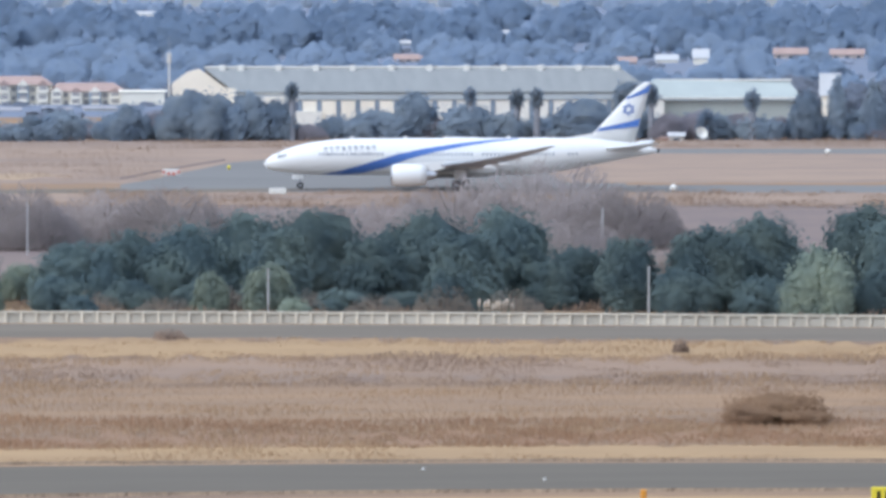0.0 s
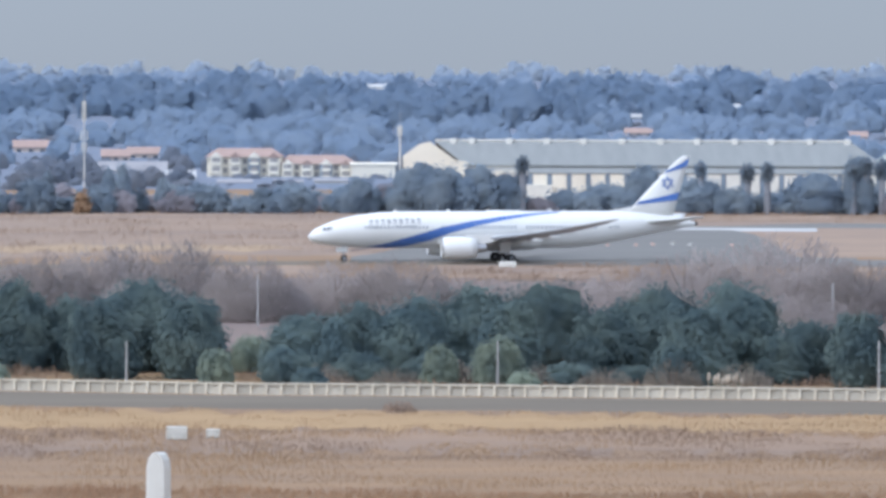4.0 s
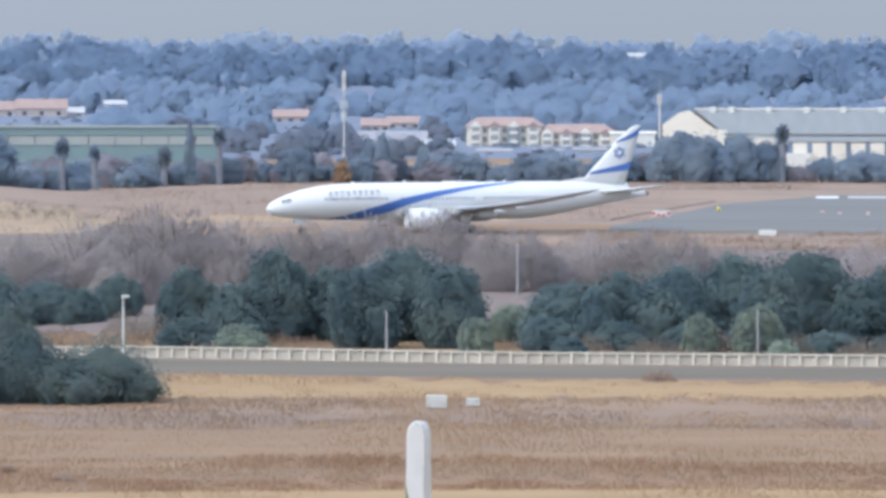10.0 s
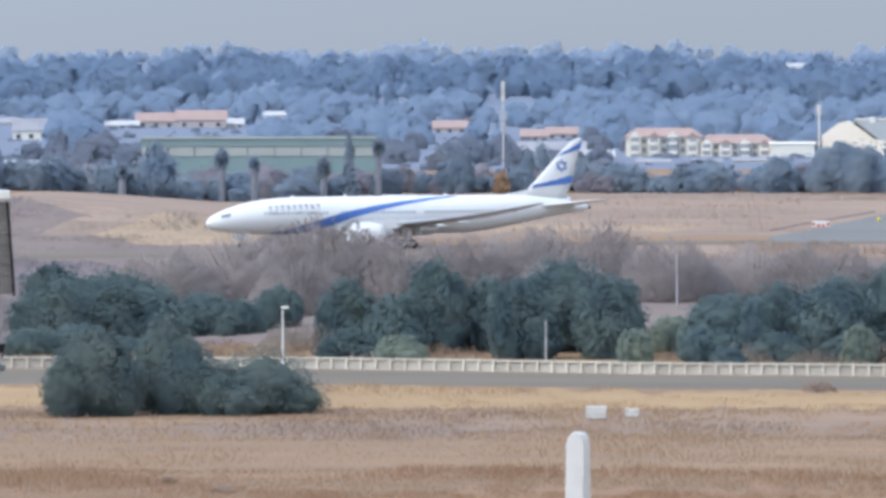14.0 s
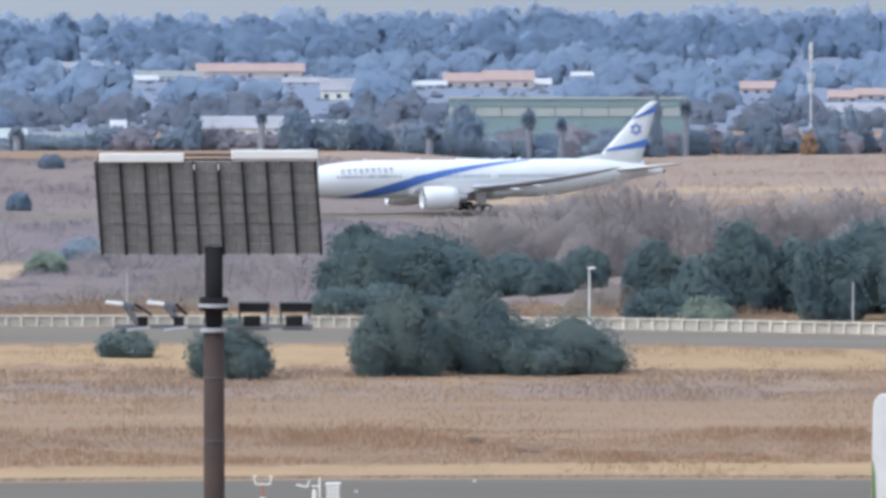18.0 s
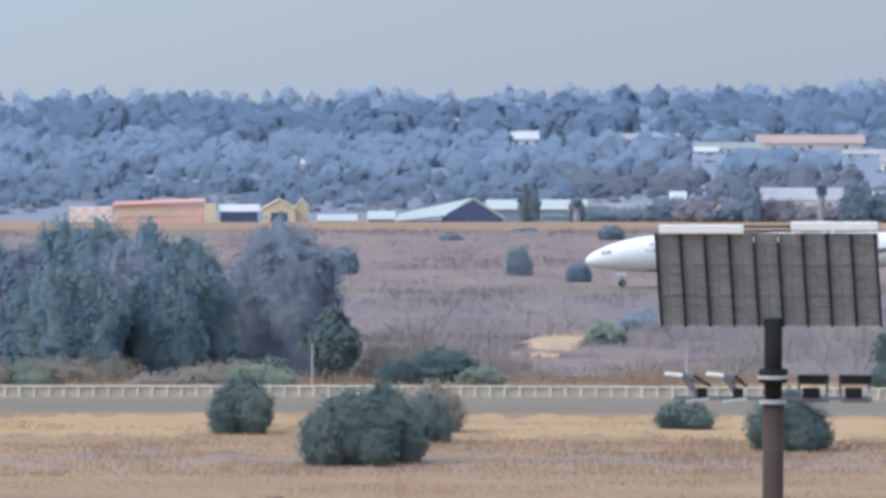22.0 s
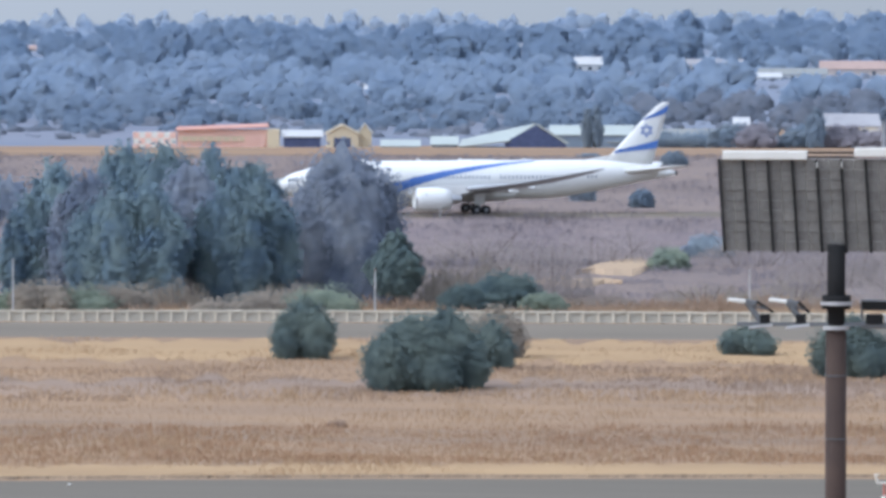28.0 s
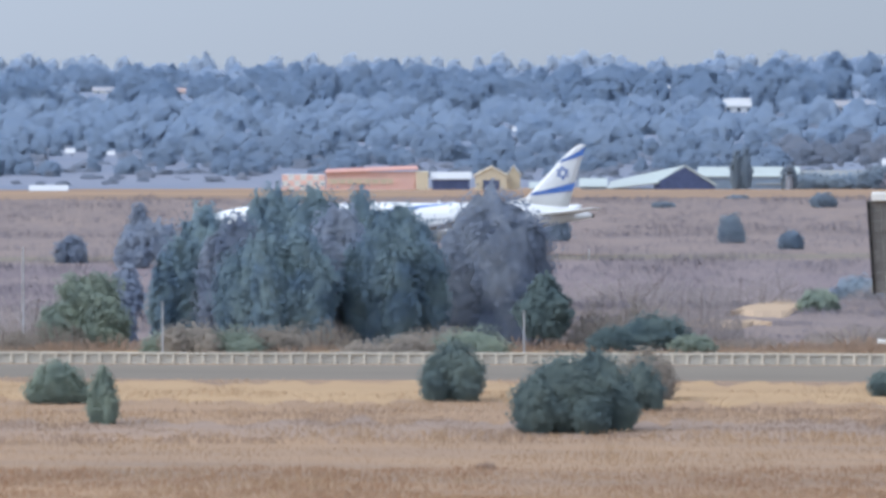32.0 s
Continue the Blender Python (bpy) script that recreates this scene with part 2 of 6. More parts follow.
# darker copy of the wall concrete: recess shade put into the colour
M_PANEL = surface("recess_shaded_panel", (0.53, 0.485, 0.40), 0.9, second=(0.43, 0.395, 0.33), scale=0.5, fine=0.4, bump=0.1, random=0.12)
# grey gum foliage, lifted further towards blue as painted haze
M_GREY_LEAF = foliage("hazed_grey_gum_leaves", (0.215, 0.252, 0.330), (0.320, 0.345, 0.390), through_light=0.5, patch=0.3, patch_share=0.9)
M_GREEN_LEAF = foliage("olive_leaves", (0.190, 0.230, 0.198), (0.287, 0.322, 0.246), through_light=0.5, patch_share=0.9)
M_TAN_LEAF = foliage("dry_tan_leaves", (0.205, 0.130, 0.084), (0.315, 0.205, 0.126))
M_TWIG = foliage("bare_twigs", (0.285, 0.248, 0.245), (0.385, 0.335, 0.315), patch=0.12, patch_share=0.8)
M_BRUSH = foliage("olive_brown_brush", (0.225, 0.195, 0.168), (0.305, 0.262, 0.212), patch_share=0.8)
# windbreak leaves carry painted haze, pale and bluish
M_ROW_LEAF = foliage("hazed_windbreak_leaves", (0.198, 0.250, 0.318), (0.285, 0.325, 0.358), through_light=0.5, patch=0.12, patch_share=0.9)
# far leaves: distance haze is put into the base colour, paler with range
M_FAR_LEAF = foliage("haze_blue_far_leaves", (0.226, 0.290, 0.385), (0.265, 0.324, 0.410), through_light=0.5, patch=0.05, patch_share=0.92)
M_HILL_LEAF = foliage("haze_blue_hillside_leaves", (0.218, 0.293, 0.405), (0.256, 0.325, 0.428), through_light=0.5, patch=0.035, patch_share=0.92)
M_RIDGE = foliage("hazed_upper_hill_leaves", (0.275, 0.345, 0.452), (0.340, 0.400, 0.492), patch=0.028, patch_share=0.9, through_light=0.5)
M_CREST = foliage("hazed_ridge_leaves", (0.350, 0.405, 0.480), (0.385, 0.435, 0.505), patch=0.02, patch_share=0.8, through_light=0.5)
M_GRASS = foliage("dry_grass_blades", (0.403, 0.279, 0.175), (0.490, 0.345, 0.216), through_light=0.6, patch=0.08, patch_share=0.7)
M_GRASS_DK = foliage("purple_grass_blades", (0.326, 0.242, 0.189), (0.403, 0.294, 0.216), through_light=0.6, patch=0.08, patch_share=0.7)
M_GRASS_RED = foliage("red_grass_blades", (0.432, 0.270, 0.171), (0.538, 0.350, 0.216), through_light=0.6, patch=0.06, patch_share=0.75)
M_PAMPAS = foliage("pampas_plumes", (0.55, 0.47, 0.38), (0.72, 0.64, 0.54))
M_WHITE = surface("white_aircraft_paint", (0.735, 0.725, 0.690), 0.32, second=(0.69, 0.68, 0.65), scale=0.3, spec=0.5)
M_BLUE = surface("blue_livery", (0.070, 0.155, 0.42), 0.35, second=(0.060, 0.14, 0.39), scale=0.3, spec=0.5)
M_GREYPAINT = surface("grey_paint_and_wing_shade", (0.36, 0.37, 0.39), 0.4, second=(0.30, 0.31, 0.33), scale=0.5, spec=0.5)
M_LETTER = surface("grey_lettering", (0.40, 0.40, 0.41), 0.5)
M_CABIN = surface("cabin_window", (0.30, 0.32, 0.36), 0.3, spec=0.5)
M_GLASSY = surface("dark_window_glass", (0.10, 0.115, 0.14), 0.15, spec=0.6)
M_METAL = surface("bare_metal", (0.55, 0.55, 0.56), 0.3, metal=0.9, scale=1.0)
M_RUBBER = surface("black_rubber", (0.025, 0.025, 0.027), 0.85, scale=2.0)
M_DARK = surface("dark_engine_inside", (0.03, 0.03, 0.035), 0.6, scale=2)
M_STEEL_BROWN = surface("brown_painted_steel", (0.072, 0.048, 0.038), 0.75, second=(0.05, 0.035, 0.03), scale=0.6, bump=0.05, spec=0.15)
M_STEEL_DARK = surface("dark_steel", (0.022, 0.021, 0.021), 0.85, second=(0.015, 0.015, 0.015), scale=1, spec=0.1)
M_SHEET = surface("weathered_grey_sheet", (0.200, 0.186, 0.166), 0.8, second=(0.135, 0.126, 0.113), scale=0.9, fine=0.5, bump=0.1, random=0.06, spec=0.15)
M_OFFWHITE = surface("offwhite_painted_metal", (0.72, 0.70, 0.64), 0.6, second=(0.64, 0.62, 0.56), scale=1.0)
M_OLDWHITE = surface("weathered_white_paint", (0.62, 0.60, 0.54), 0.85, second=(0.44, 0.42, 0.37), scale=1.6, amount=0.8, fine=0.5, bump=0.2)
M_GREYPOLE = surface("galvanised_pole", (0.45, 0.44, 0.43), 0.55, second=(0.35, 0.34, 0.33), scale=0.8)
M_GREENSTRIPE = surface("green_paint", (0.15, 0.25, 0.08), 0.6)
M_ROOF_GREY = surface("grey_roof_sheet", (0.27, 0.275, 0.265), 0.75, second=(0.235, 0.24, 0.235), scale=0.15, stretch=(3, 0.4, 1), spec=0.08)
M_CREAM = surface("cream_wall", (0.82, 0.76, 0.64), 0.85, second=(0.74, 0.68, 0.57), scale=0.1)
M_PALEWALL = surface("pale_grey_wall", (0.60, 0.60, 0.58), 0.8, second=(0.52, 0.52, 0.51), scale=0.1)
M_GREYBAY = surface("blue_grey_cladding_and_shade", (0.24, 0.30, 0.37), 0.8, scale=0.1)
# terracotta with its saturation taken down to imitate haze
M_TILE = surface("hazed_terracotta_roof", (0.40, 0.285, 0.245), 0.85, second=(0.34, 0.245, 0.215), scale=0.3)
# green lightened so the colour carries the haze
M_GREENWALL = surface("hazed_green_cladding", (0.225, 0.31, 0.305), 0.7, second=(0.195, 0.275, 0.275), scale=0.1)
M_PALEGREEN = surface("pale_green_sheet", (0.40, 0.43, 0.40), 0.75, second=(0.35, 0.375, 0.355), scale=0.12, spec=0.15)
M_PALEROOF = surface("pale_grey_roof", (0.50, 0.495, 0.49), 0.75, second=(0.43, 0.425, 0.42), scale=0.2)
# plaster colour with distance haze painted in
M_HAZEWALL = surface("hazed_plaster_wall", (0.54, 0.455, 0.40), 0.85, second=(0.47, 0.40, 0.36), scale=0.2)
M_ORANGE = surface("faded_orange_red_paint", (0.80, 0.53, 0.43), 0.7, second=(0.72, 0.47, 0.39), scale=0.3)
M_REDROOF = surface("faded_red_roof", (0.52, 0.27, 0.21), 0.7, second=(0.46, 0.24, 0.19), scale=0.3)
M_ORANGE_MARK = surface("orange_marker", (0.75, 0.33, 0.05), 0.6)
M_RED_W = surface("red_paint", (0.60, 0.13, 0.09), 0.6)
M_YELLOWWALL = surface("yellow_wall", (0.64, 0.54, 0.37), 0.8, second=(0.56, 0.47, 0.33), scale=0.3)
M_YELLOW = surface("yellow_sign", (0.75, 0.62, 0.05), 0.6)
# solid grey for openings: shade as colour, paled for haze
M_OPENING = surface("hazed_opening_shade", (0.36, 0.335, 0.32), 0.6, second=(0.30, 0.28, 0.27), scale=0.5)
M_NAVY = surface("dark_blue_door", (0.08, 0.10, 0.19), 0.7)


# ---------------------------------------------------------------- ground, roads, wall
def polar_ground():
    ds = [60, 150, 240, 300] + list(range(320, 1321, 10)) + list(range(1340, 2000, 40)) + list(range(2000, 4951, 90))
    az = sorted(set([round(-180 + 9 * i, 3) for i in range(40)] + [round(-17 + 0.25 * i, 3) for i in range(121)]))
    verts = [(0.0, 0.0, 0.0)]
    for d in ds:
        for a in az:
            x, y = d * math.sin(radians(a)), d * math.cos(radians(a))
            verts.append((x, y, terrain(x, y)))
    n = len(az)
    faces = [(0, 1 + (i + 1) % n, 1 + i) for i in range(n)]
    for k in range(len(ds) - 1):
        a, b = 1 + k * n, 1 + (k + 1) * n
        faces += [(a + i, a + (i + 1) % n, b + (i + 1) % n, b + i) for i in range(n)]
    return mesh_of("ground", verts, faces)


tagged(part("ground", polar_ground(), M_GROUND, smooth_shade=True), "dry winter veld with brown grass reaching the wooded hills", "ground", kind="structure")


def strip(name, near, far, b0, b1, material, label, lift=0.15, rough=0.0, across=4, step=16, category="ground", taper=0):
    """A band of ground between two distance lines over a range of bearings, laid on the terrain."""
    verts, faces = [], []
    cols = max(2, int((b1 - b0) / step))
    for i in range(cols + 1):
        b = b0 + (b1 - b0) * i / cols
        dn, df = near(b), far(b)
        dn += rough * noise.noise((b * 0.02, dn * 0.05, 1)) + 0.6 * rough * noise.noise((b * 0.11, dn, 7))
        df += rough * noise.noise((b * 0.02, df * 0.05, 5)) + 0.6 * rough * noise.noise((b * 0.11, df, 9))
        if taper:                        # ragged strips run out to nothing at their ends
            mid, f = (dn + df) / 2, smooth(0, taper, b - b0) * smooth(0, taper, b1 - b)
            dn, df = mid + (dn - mid) * f, mid + (df - mid) * f
        df = max(df, dn + 0.05)
        for k in range(across + 1):
            x, y = site(b, dn + (df - dn) * k / across)
            verts.append((x, y, terrain(x, y) + (lift if 0 < k < across else -0.03)))
    m = across + 1
    for i in range(cols):
        for k in range(across):
            a = i * m + k
            faces.append((a, a + m, a + m + 1, a + 1))
    return tagged(part(name, mesh_of(name, verts, faces), material), label, category, kind="structure")


def line(*pts):
    """Distance as a function of bearing, from (bearing, drop) points on level ground."""
    p = [(b, EYE * R / v) for b, v in pts]
    return lambda b: broken(p, b)


WALL_LINE = line((-2900, 551), (-2400, 556), (-1200, 559.5), (-300, 565.5), (300, 576), (1300, 582), (2000, 586))
ROAD_NEAR = line((-2900, 577), (-2400, 585), (-1200, 590), (-300, 594), (300, 602.5), (1300, 608), (2000, 612))
TWY_FAR = line((-2900, 836.5), (-1450, 834), (-900, 831), (100, 829), (1850, 823.5))
TWY_NEAR = line((-2900, 893), (-900, 888), (100, 885), (1850, 874))
strip("road", ROAD_NEAR, lambda b: WALL_LINE(b) - 0.3, -2950, 2050, M_TAR_OLD, "grey tarred perimeter road along a low concrete wall", category="road")
strip("taxiway_near", TWY_NEAR, TWY_FAR, -3000, 2050, M_TAR, "dark grey tarred taxiway between strips of dry grass", category="taxiway")
strip("taxiway_link", lambda b: 300, line((900, 972), (1095, 963), (1663, 939), (2050, 925)), 900, 2050, M_TAR, "grey tarred taxiway shoulder edged with dry grass", category="taxiway", rough=1.0)
strip("taxiway_edge", TWY_FAR, lambda b: TWY_FAR(b) + 0.9, -3000, 2050, M_EDGE, "ragged dark weedy edge of a taxiway", lift=0.2, rough=0.5, across=2, step=5)
strip("taxiway_edge_near", lambda b: TWY_NEAR(b) - 0.7, TWY_NEAR, -3000, 2050, M_EDGE, "ragged dark weedy edge of a taxiway", lift=0.2, rough=0.5, across=2, step=5)
strip("verge_near", lambda b: 300, TWY_NEAR, -3000, 2050, M_MOWN, "short mown pale dry grass beside a taxiway", lift=0.1, rough=0.6)
strip("verge_far", TWY_FAR, line((-3000, 812), (-900, 806), (100, 798), (1850, 792)), -3000, 2050, M_MOWN, "mown strip of pale dry grass along a taxiway", lift=0.1, rough=2.0)
strip("red_grass_band", line((-3000, 800), (100, 794), (1850, 788)), line((-200, 792), (500, 774), (1850, 765)), -200, 2050, M_RED, "band of tall reddish dry grass", lift=0.07, rough=11.0)
strip("dark_grass_band", line((-3000, 690), (-400, 690), (300, 683), (2050, 678)), line((-3000, 655), (-400, 655), (300, 640), (2050, 640)), -3000, 2050, M_PURPLE, "band of dark purplish-brown standing grass", lift=0.07, rough=13.0)
strip("tan_grass_band", line((-3000, 622), (300, 640), (2050, 642)), ROAD_NEAR, -3000, 2050, M_MOWN, "tan dry grass along a tarred road", lift=0.06, rough=8.0)
strip("grass_behind_wall", lambda b: WALL_LINE(b) + 0.3, lambda b: WALL_LINE(b) + 60, -3000, 2050, M_MOWN, "tall tan dry grass behind a concrete wall", lift=0.06, across=4, rough=6)
strip("scrub_ground", lambda b: WALL_LINE(b) + 48, lambda b: 893 - 25 * smooth(-700, 300, b), -3000, 2050, M_SCRUB, "purplish-brown scrubby ground below a taxiway bank", lift=0.1, across=30, rough=5.0)
strip("bank_scrub", lambda b: 990, lambda b: 1068, -3000, -690, M_SCRUB, "grassy bank with brown scrub behind a taxiway", lift=0.12, across=10, rough=6.0, taper=130)

# aircraft taxiway: the straight stretch to the west and the junction to the east
TRACK = lambda b: 921.0 / (math.cos(b / R) - 0.2586 * math.sin(b / R)) - 3.0
strip("taxiway_far", lambda b: TRACK(b) - 13, lambda b: TRACK(b) + 11, -3050, 900, M_TAR_OLD, "grey taxiway running along a bank", across=6, lift=0.2, rough=1.0, category="taxiway")
strip("taxiway_verge", lambda b: TRACK(b) - 40, lambda b: TRACK(b) - 12, -3050, -250, M_SCRUB, "mauve-brown scrubby verge below a taxiway", across=6, lift=0.14, rough=4)
strip("taxiway_verge_far", lambda b: TRACK(b) + 11, lambda b: 1000, -3050, -300, M_SCRUB, "brown dry verge beyond a taxiway", across=8, lift=0.14, rough=3)
strip("veld_far", lambda b: 965 + 22 * smooth(-300, -500, b), lambda b: 1262 - 118 * smooth(-150, -850, b), -900, 2100, M_DUST, "dusty brown veld beyond a taxiway", across=14, lift=0.1, rough=6, taper=130)
strip("veld_verge", lambda b: 868, lambda b: 925, -250, 2100, M_DUST, "dusty brown verge before a taxiway", across=6, lift=0.14, rough=4)
JUNCTION_FAR = lambda b: broken([(500, 955), (560, 985), (700, 1090), (900, 1160), (1150, 1165), (1225, 1100), (1290, 965), (1400, 962)], b)
strip("taxiway_junction", lambda b: 921 + 6 * smooth(900, 500, b), JUNCTION_FAR, 505, 1400, M_TAR_FAR, "dark tarred taxiway junction", across=14, lift=0.24, rough=1.5, category="taxiway")
strip("taxiway_east", lambda b: 912, lambda b: 958, 1385, 2100, M_TAR_FAR, "dark tarred taxiway between dry grass", across=5, lift=0.2, rough=1.2, category="taxiway")
strip("taxiway_outer", lambda b: 1141 - 25 * smooth(1350, 1130, b), lambda b: 1186 - 24 * smooth(1350, 1130, b), 1130, 2100, M_TAR_FAR, "dark tarred outer taxiway", across=5, lift=0.2, rough=1.2, category="taxiway")
strip("concrete_apron", lambda b: 1118, lambda b: 1143, 925, 1330, M_APRON, "pale concrete strip across a tarred junction", across=3, lift=0.34, category="pavement")
strip("painted_bar", lambda b: 1118, lambda b: 1140, 868, 908, M_PAINT_W, "white painted bar on tar", across=3, lift=0.36, category="marking")
strip("sand_bank", lambda b: 938, lambda b: 1045, -700, -340, M_EARTH, "bare sandy bank beside a taxiway", across=8, lift=0.3, rough=14, taper=130)
strip("sand_bank_east", lambda b: 985, lambda b: 1030, -300, 420, M_EARTH, "bare sandy strip with dry grass beside a taxiway", across=8, lift=0.2, rough=14, taper=130)
strip("sand_patch", lambda b: 752, lambda b: broken([(-1500, 760), (-1420, 796), (-1330, 830)], b), -1480, -1335, M_EARTH, "bare tan earth patch among scrub", across=6, lift=0.75, rough=9, taper=50)
strip("sand_sweep", lambda b: 716, lambda b: 742, -1580, -1400, M_EARTH, "pale earth sweep below a bare patch", across=4, lift=0.6, rough=6, taper=80)
strip("drain_edge", lambda b: broken([(505, 985), (690, 1098)], b), lambda b: broken([(505, 992), (690, 1108)], b), 505, 690, M_SCRUB, "dark weedy drain edge along a taxiway", across=3, lift=0.3, rough=2)
strip("bank_face", lambda b: 792, lambda b: TRACK(b) - 15, -3050, -620, M_BANK, "dark purplish-brown bank face below a taxiway", across=12, lift=0.2, rough=5, taper=130)
strip("plain_west", lambda b: 1310, lambda b: 1790, -3400, -1300, M_PLAIN, "plain below the wooded hill, haze in its mauve-grey", across=14, lift=0.8, step=60, rough=8)
strip("hill_floor", lambda b: 1500, lambda b: 4900, -3400, 2500, M_HILL, "woodland floor with haze blue in its colour", across=60, lift=0.5, step=60)


def precast_wall():
    """Low perimeter wall: posts and recessed panels, one bay after another."""
    wall = empty("wall_perimeter", pose(0, 0, 0), "low precast concrete perimeter wall with recessed panels", "wall", kind="structure")
    pitch = 1.445
    panel = bmesh.new()
    add_box(panel, 0, 0.10, 0.52, pitch - 0.24, 0.09, 0.86)
    add_box(panel, 0, 0.06, 0.06, pitch - 0.24, 0.17, 0.12)
    panel_me = bpy.data.meshes.new("panel")
    panel.to_mesh(panel_me)
    post = box(0, -0.03, 0.54, 0.22, 0.26, 1.1, bevel=0.02)
    add_box(post, 0, -0.02, 1.12, 0.28, 0.3, 0.08)
    post_me = bpy.data.meshes.new("post")
    post.to_mesh(post_me)
    rail = box(0, -0.02, 1.05, pitch - 0.24, 0.28, 0.17, bevel=0.02)
    rail_me = bpy.data.meshes.new("rail")
    rail.to_mesh(rail_me)
    b = 2000.0
    px, py = site(b, WALL_LINE(b))
    spots = []
    while b > -2900:
        b -= 1.0
        x, y = site(b, WALL_LINE(b))
        if math.hypot(x - px, y - py) >= pitch:
            spots.append((b, (x + px) / 2, (y + py) / 2, math.degrees(math.atan2(py - y, px - x)), x, y))
            px, py = x, y
    rest = {"panel": [], "post": [], "rail": []}
    for i, (b, mx, my, turn, x, y) in enumerate(spots):
        for name, me, cx, cy in (("panel", panel_me, mx, my), ("post", post_me, x, y), ("rail", rail_me, mx, my)):
            if name != "rail" and -700 < b < 1500:
                ob = part(name, me, M_PANEL if name == "panel" else M_WALL, wall)
                ob.matrix_basis = pose(cx, cy, 0, noise.noise((b, 1, 2)) * 1.5, 0, turn)
            else:
                rest[name].append((me, pose(cx, cy, 0, 0, 0, turn)))
    for name, items in rest.items():
        bm = bmesh.new()
        for me, m in items:
            k = len(bm.verts)
            bm.from_mesh(me)
            bm.verts.ensure_lookup_table()
            bmesh.ops.transform(bm, matrix=m, verts=bm.verts[k:])
        tagged(part(name + "_run", bm, M_PANEL if name == "panel" else M_WALL, wall), kind="stuff")


# ---------------------------------------------------------------- plants
VIEW_SUN_BEND = np.array([-0.26, -0.42, 0.52])      # bends leaf cards and normals to the camera and sun side, evening the shading


def unit(v):
    return v / np.maximum(np.linalg.norm(v, axis=-1, keepdims=True), 1e-9)


def leaf_mesh(name, verts, quads, tris, normals):
    """A mesh of leaf clumps whose shading follows the crown and not the single leaf."""
    me = bpy.data.meshes.new(name)
    nq, nt = len(quads), len(tris)
    me.vertices.add(len(verts))
    me.vertices.foreach_set("co", np.ascontiguousarray(verts, np.float32).ravel())
    loops = np.concatenate([np.asarray(quads, np.int32).ravel(), np.asarray(tris, np.int32).ravel()])
    me.loops.add(len(loops))
    me.loops.foreach_set("vertex_index", loops)
    me.polygons.add(nq + nt)
    me.polygons.foreach_set("loop_start", np.concatenate([np.arange(nq) * 4, nq * 4 + np.arange(nt) * 3]).astype(np.int32))
    me.polygons.foreach_set("use_smooth", np.ones(nq + nt, bool))
    me.update(calc_edges=True)
    turned = me.attributes.new("custom_normal", "FLOAT_VECTOR", "POINT")
    turned.data.foreach_set("vector", np.ascontiguousarray(normals, np.float32).ravel())
    return me


def leaf_cards(c, face, k, rng):
    """Four-cornered leaf clumps at c, turned to face and of half size k, wound to face the camera."""
    face = unit(face)
    t = unit(np.cross(face, rng.normal(size=face.shape)))
    s = np.cross(face, t)
    k = k[:, None]
    v = np.stack([c + t * k, c + s * k * 0.75, c - t * k * 0.9, c - s * k * 0.8], 1)
    away = face[:, 1] > 0
    v[away] = v[away][:, ::-1]
    return v.reshape(-1, 3)


PROFILES = {"round": [(0, 0.66), (0.12, 0.86), (0.35, 1.0), (0.6, 0.98), (0.78, 0.87), (0.9, 0.68), (0.97, 0.44), (1, 0.2)],
            "low": [(0, 0.56), (0.12, 0.76), (0.3, 0.95), (0.48, 1.0), (0.66, 0.94), (0.82, 0.76), (0.93, 0.52), (1, 0.18)],
            "tall": [(0, 0.56), (0.12, 0.74), (0.35, 0.92), (0.58, 1.0), (0.76, 0.95), (0.88, 0.80), (0.95, 0.58), (1, 0.26)],
            "plume": [(0, 0.42), (0.12, 0.68), (0.3, 0.92), (0.48, 1.0), (0.66, 0.94), (0.82, 0.76), (0.93, 0.5), (1, 0.18)],
            "dome": [(0, 0.48), (0.14, 0.74), (0.32, 0.95), (0.48, 1.0), (0.64, 0.92), (0.8, 0.73), (0.92, 0.46), (1, 0.14)],
            "cypress": [(0, 0.6), (0.2, 0.95), (0.4, 1.0), (0.6, 0.85), (0.8, 0.55), (0.94, 0.28), (1, 0.06)]}


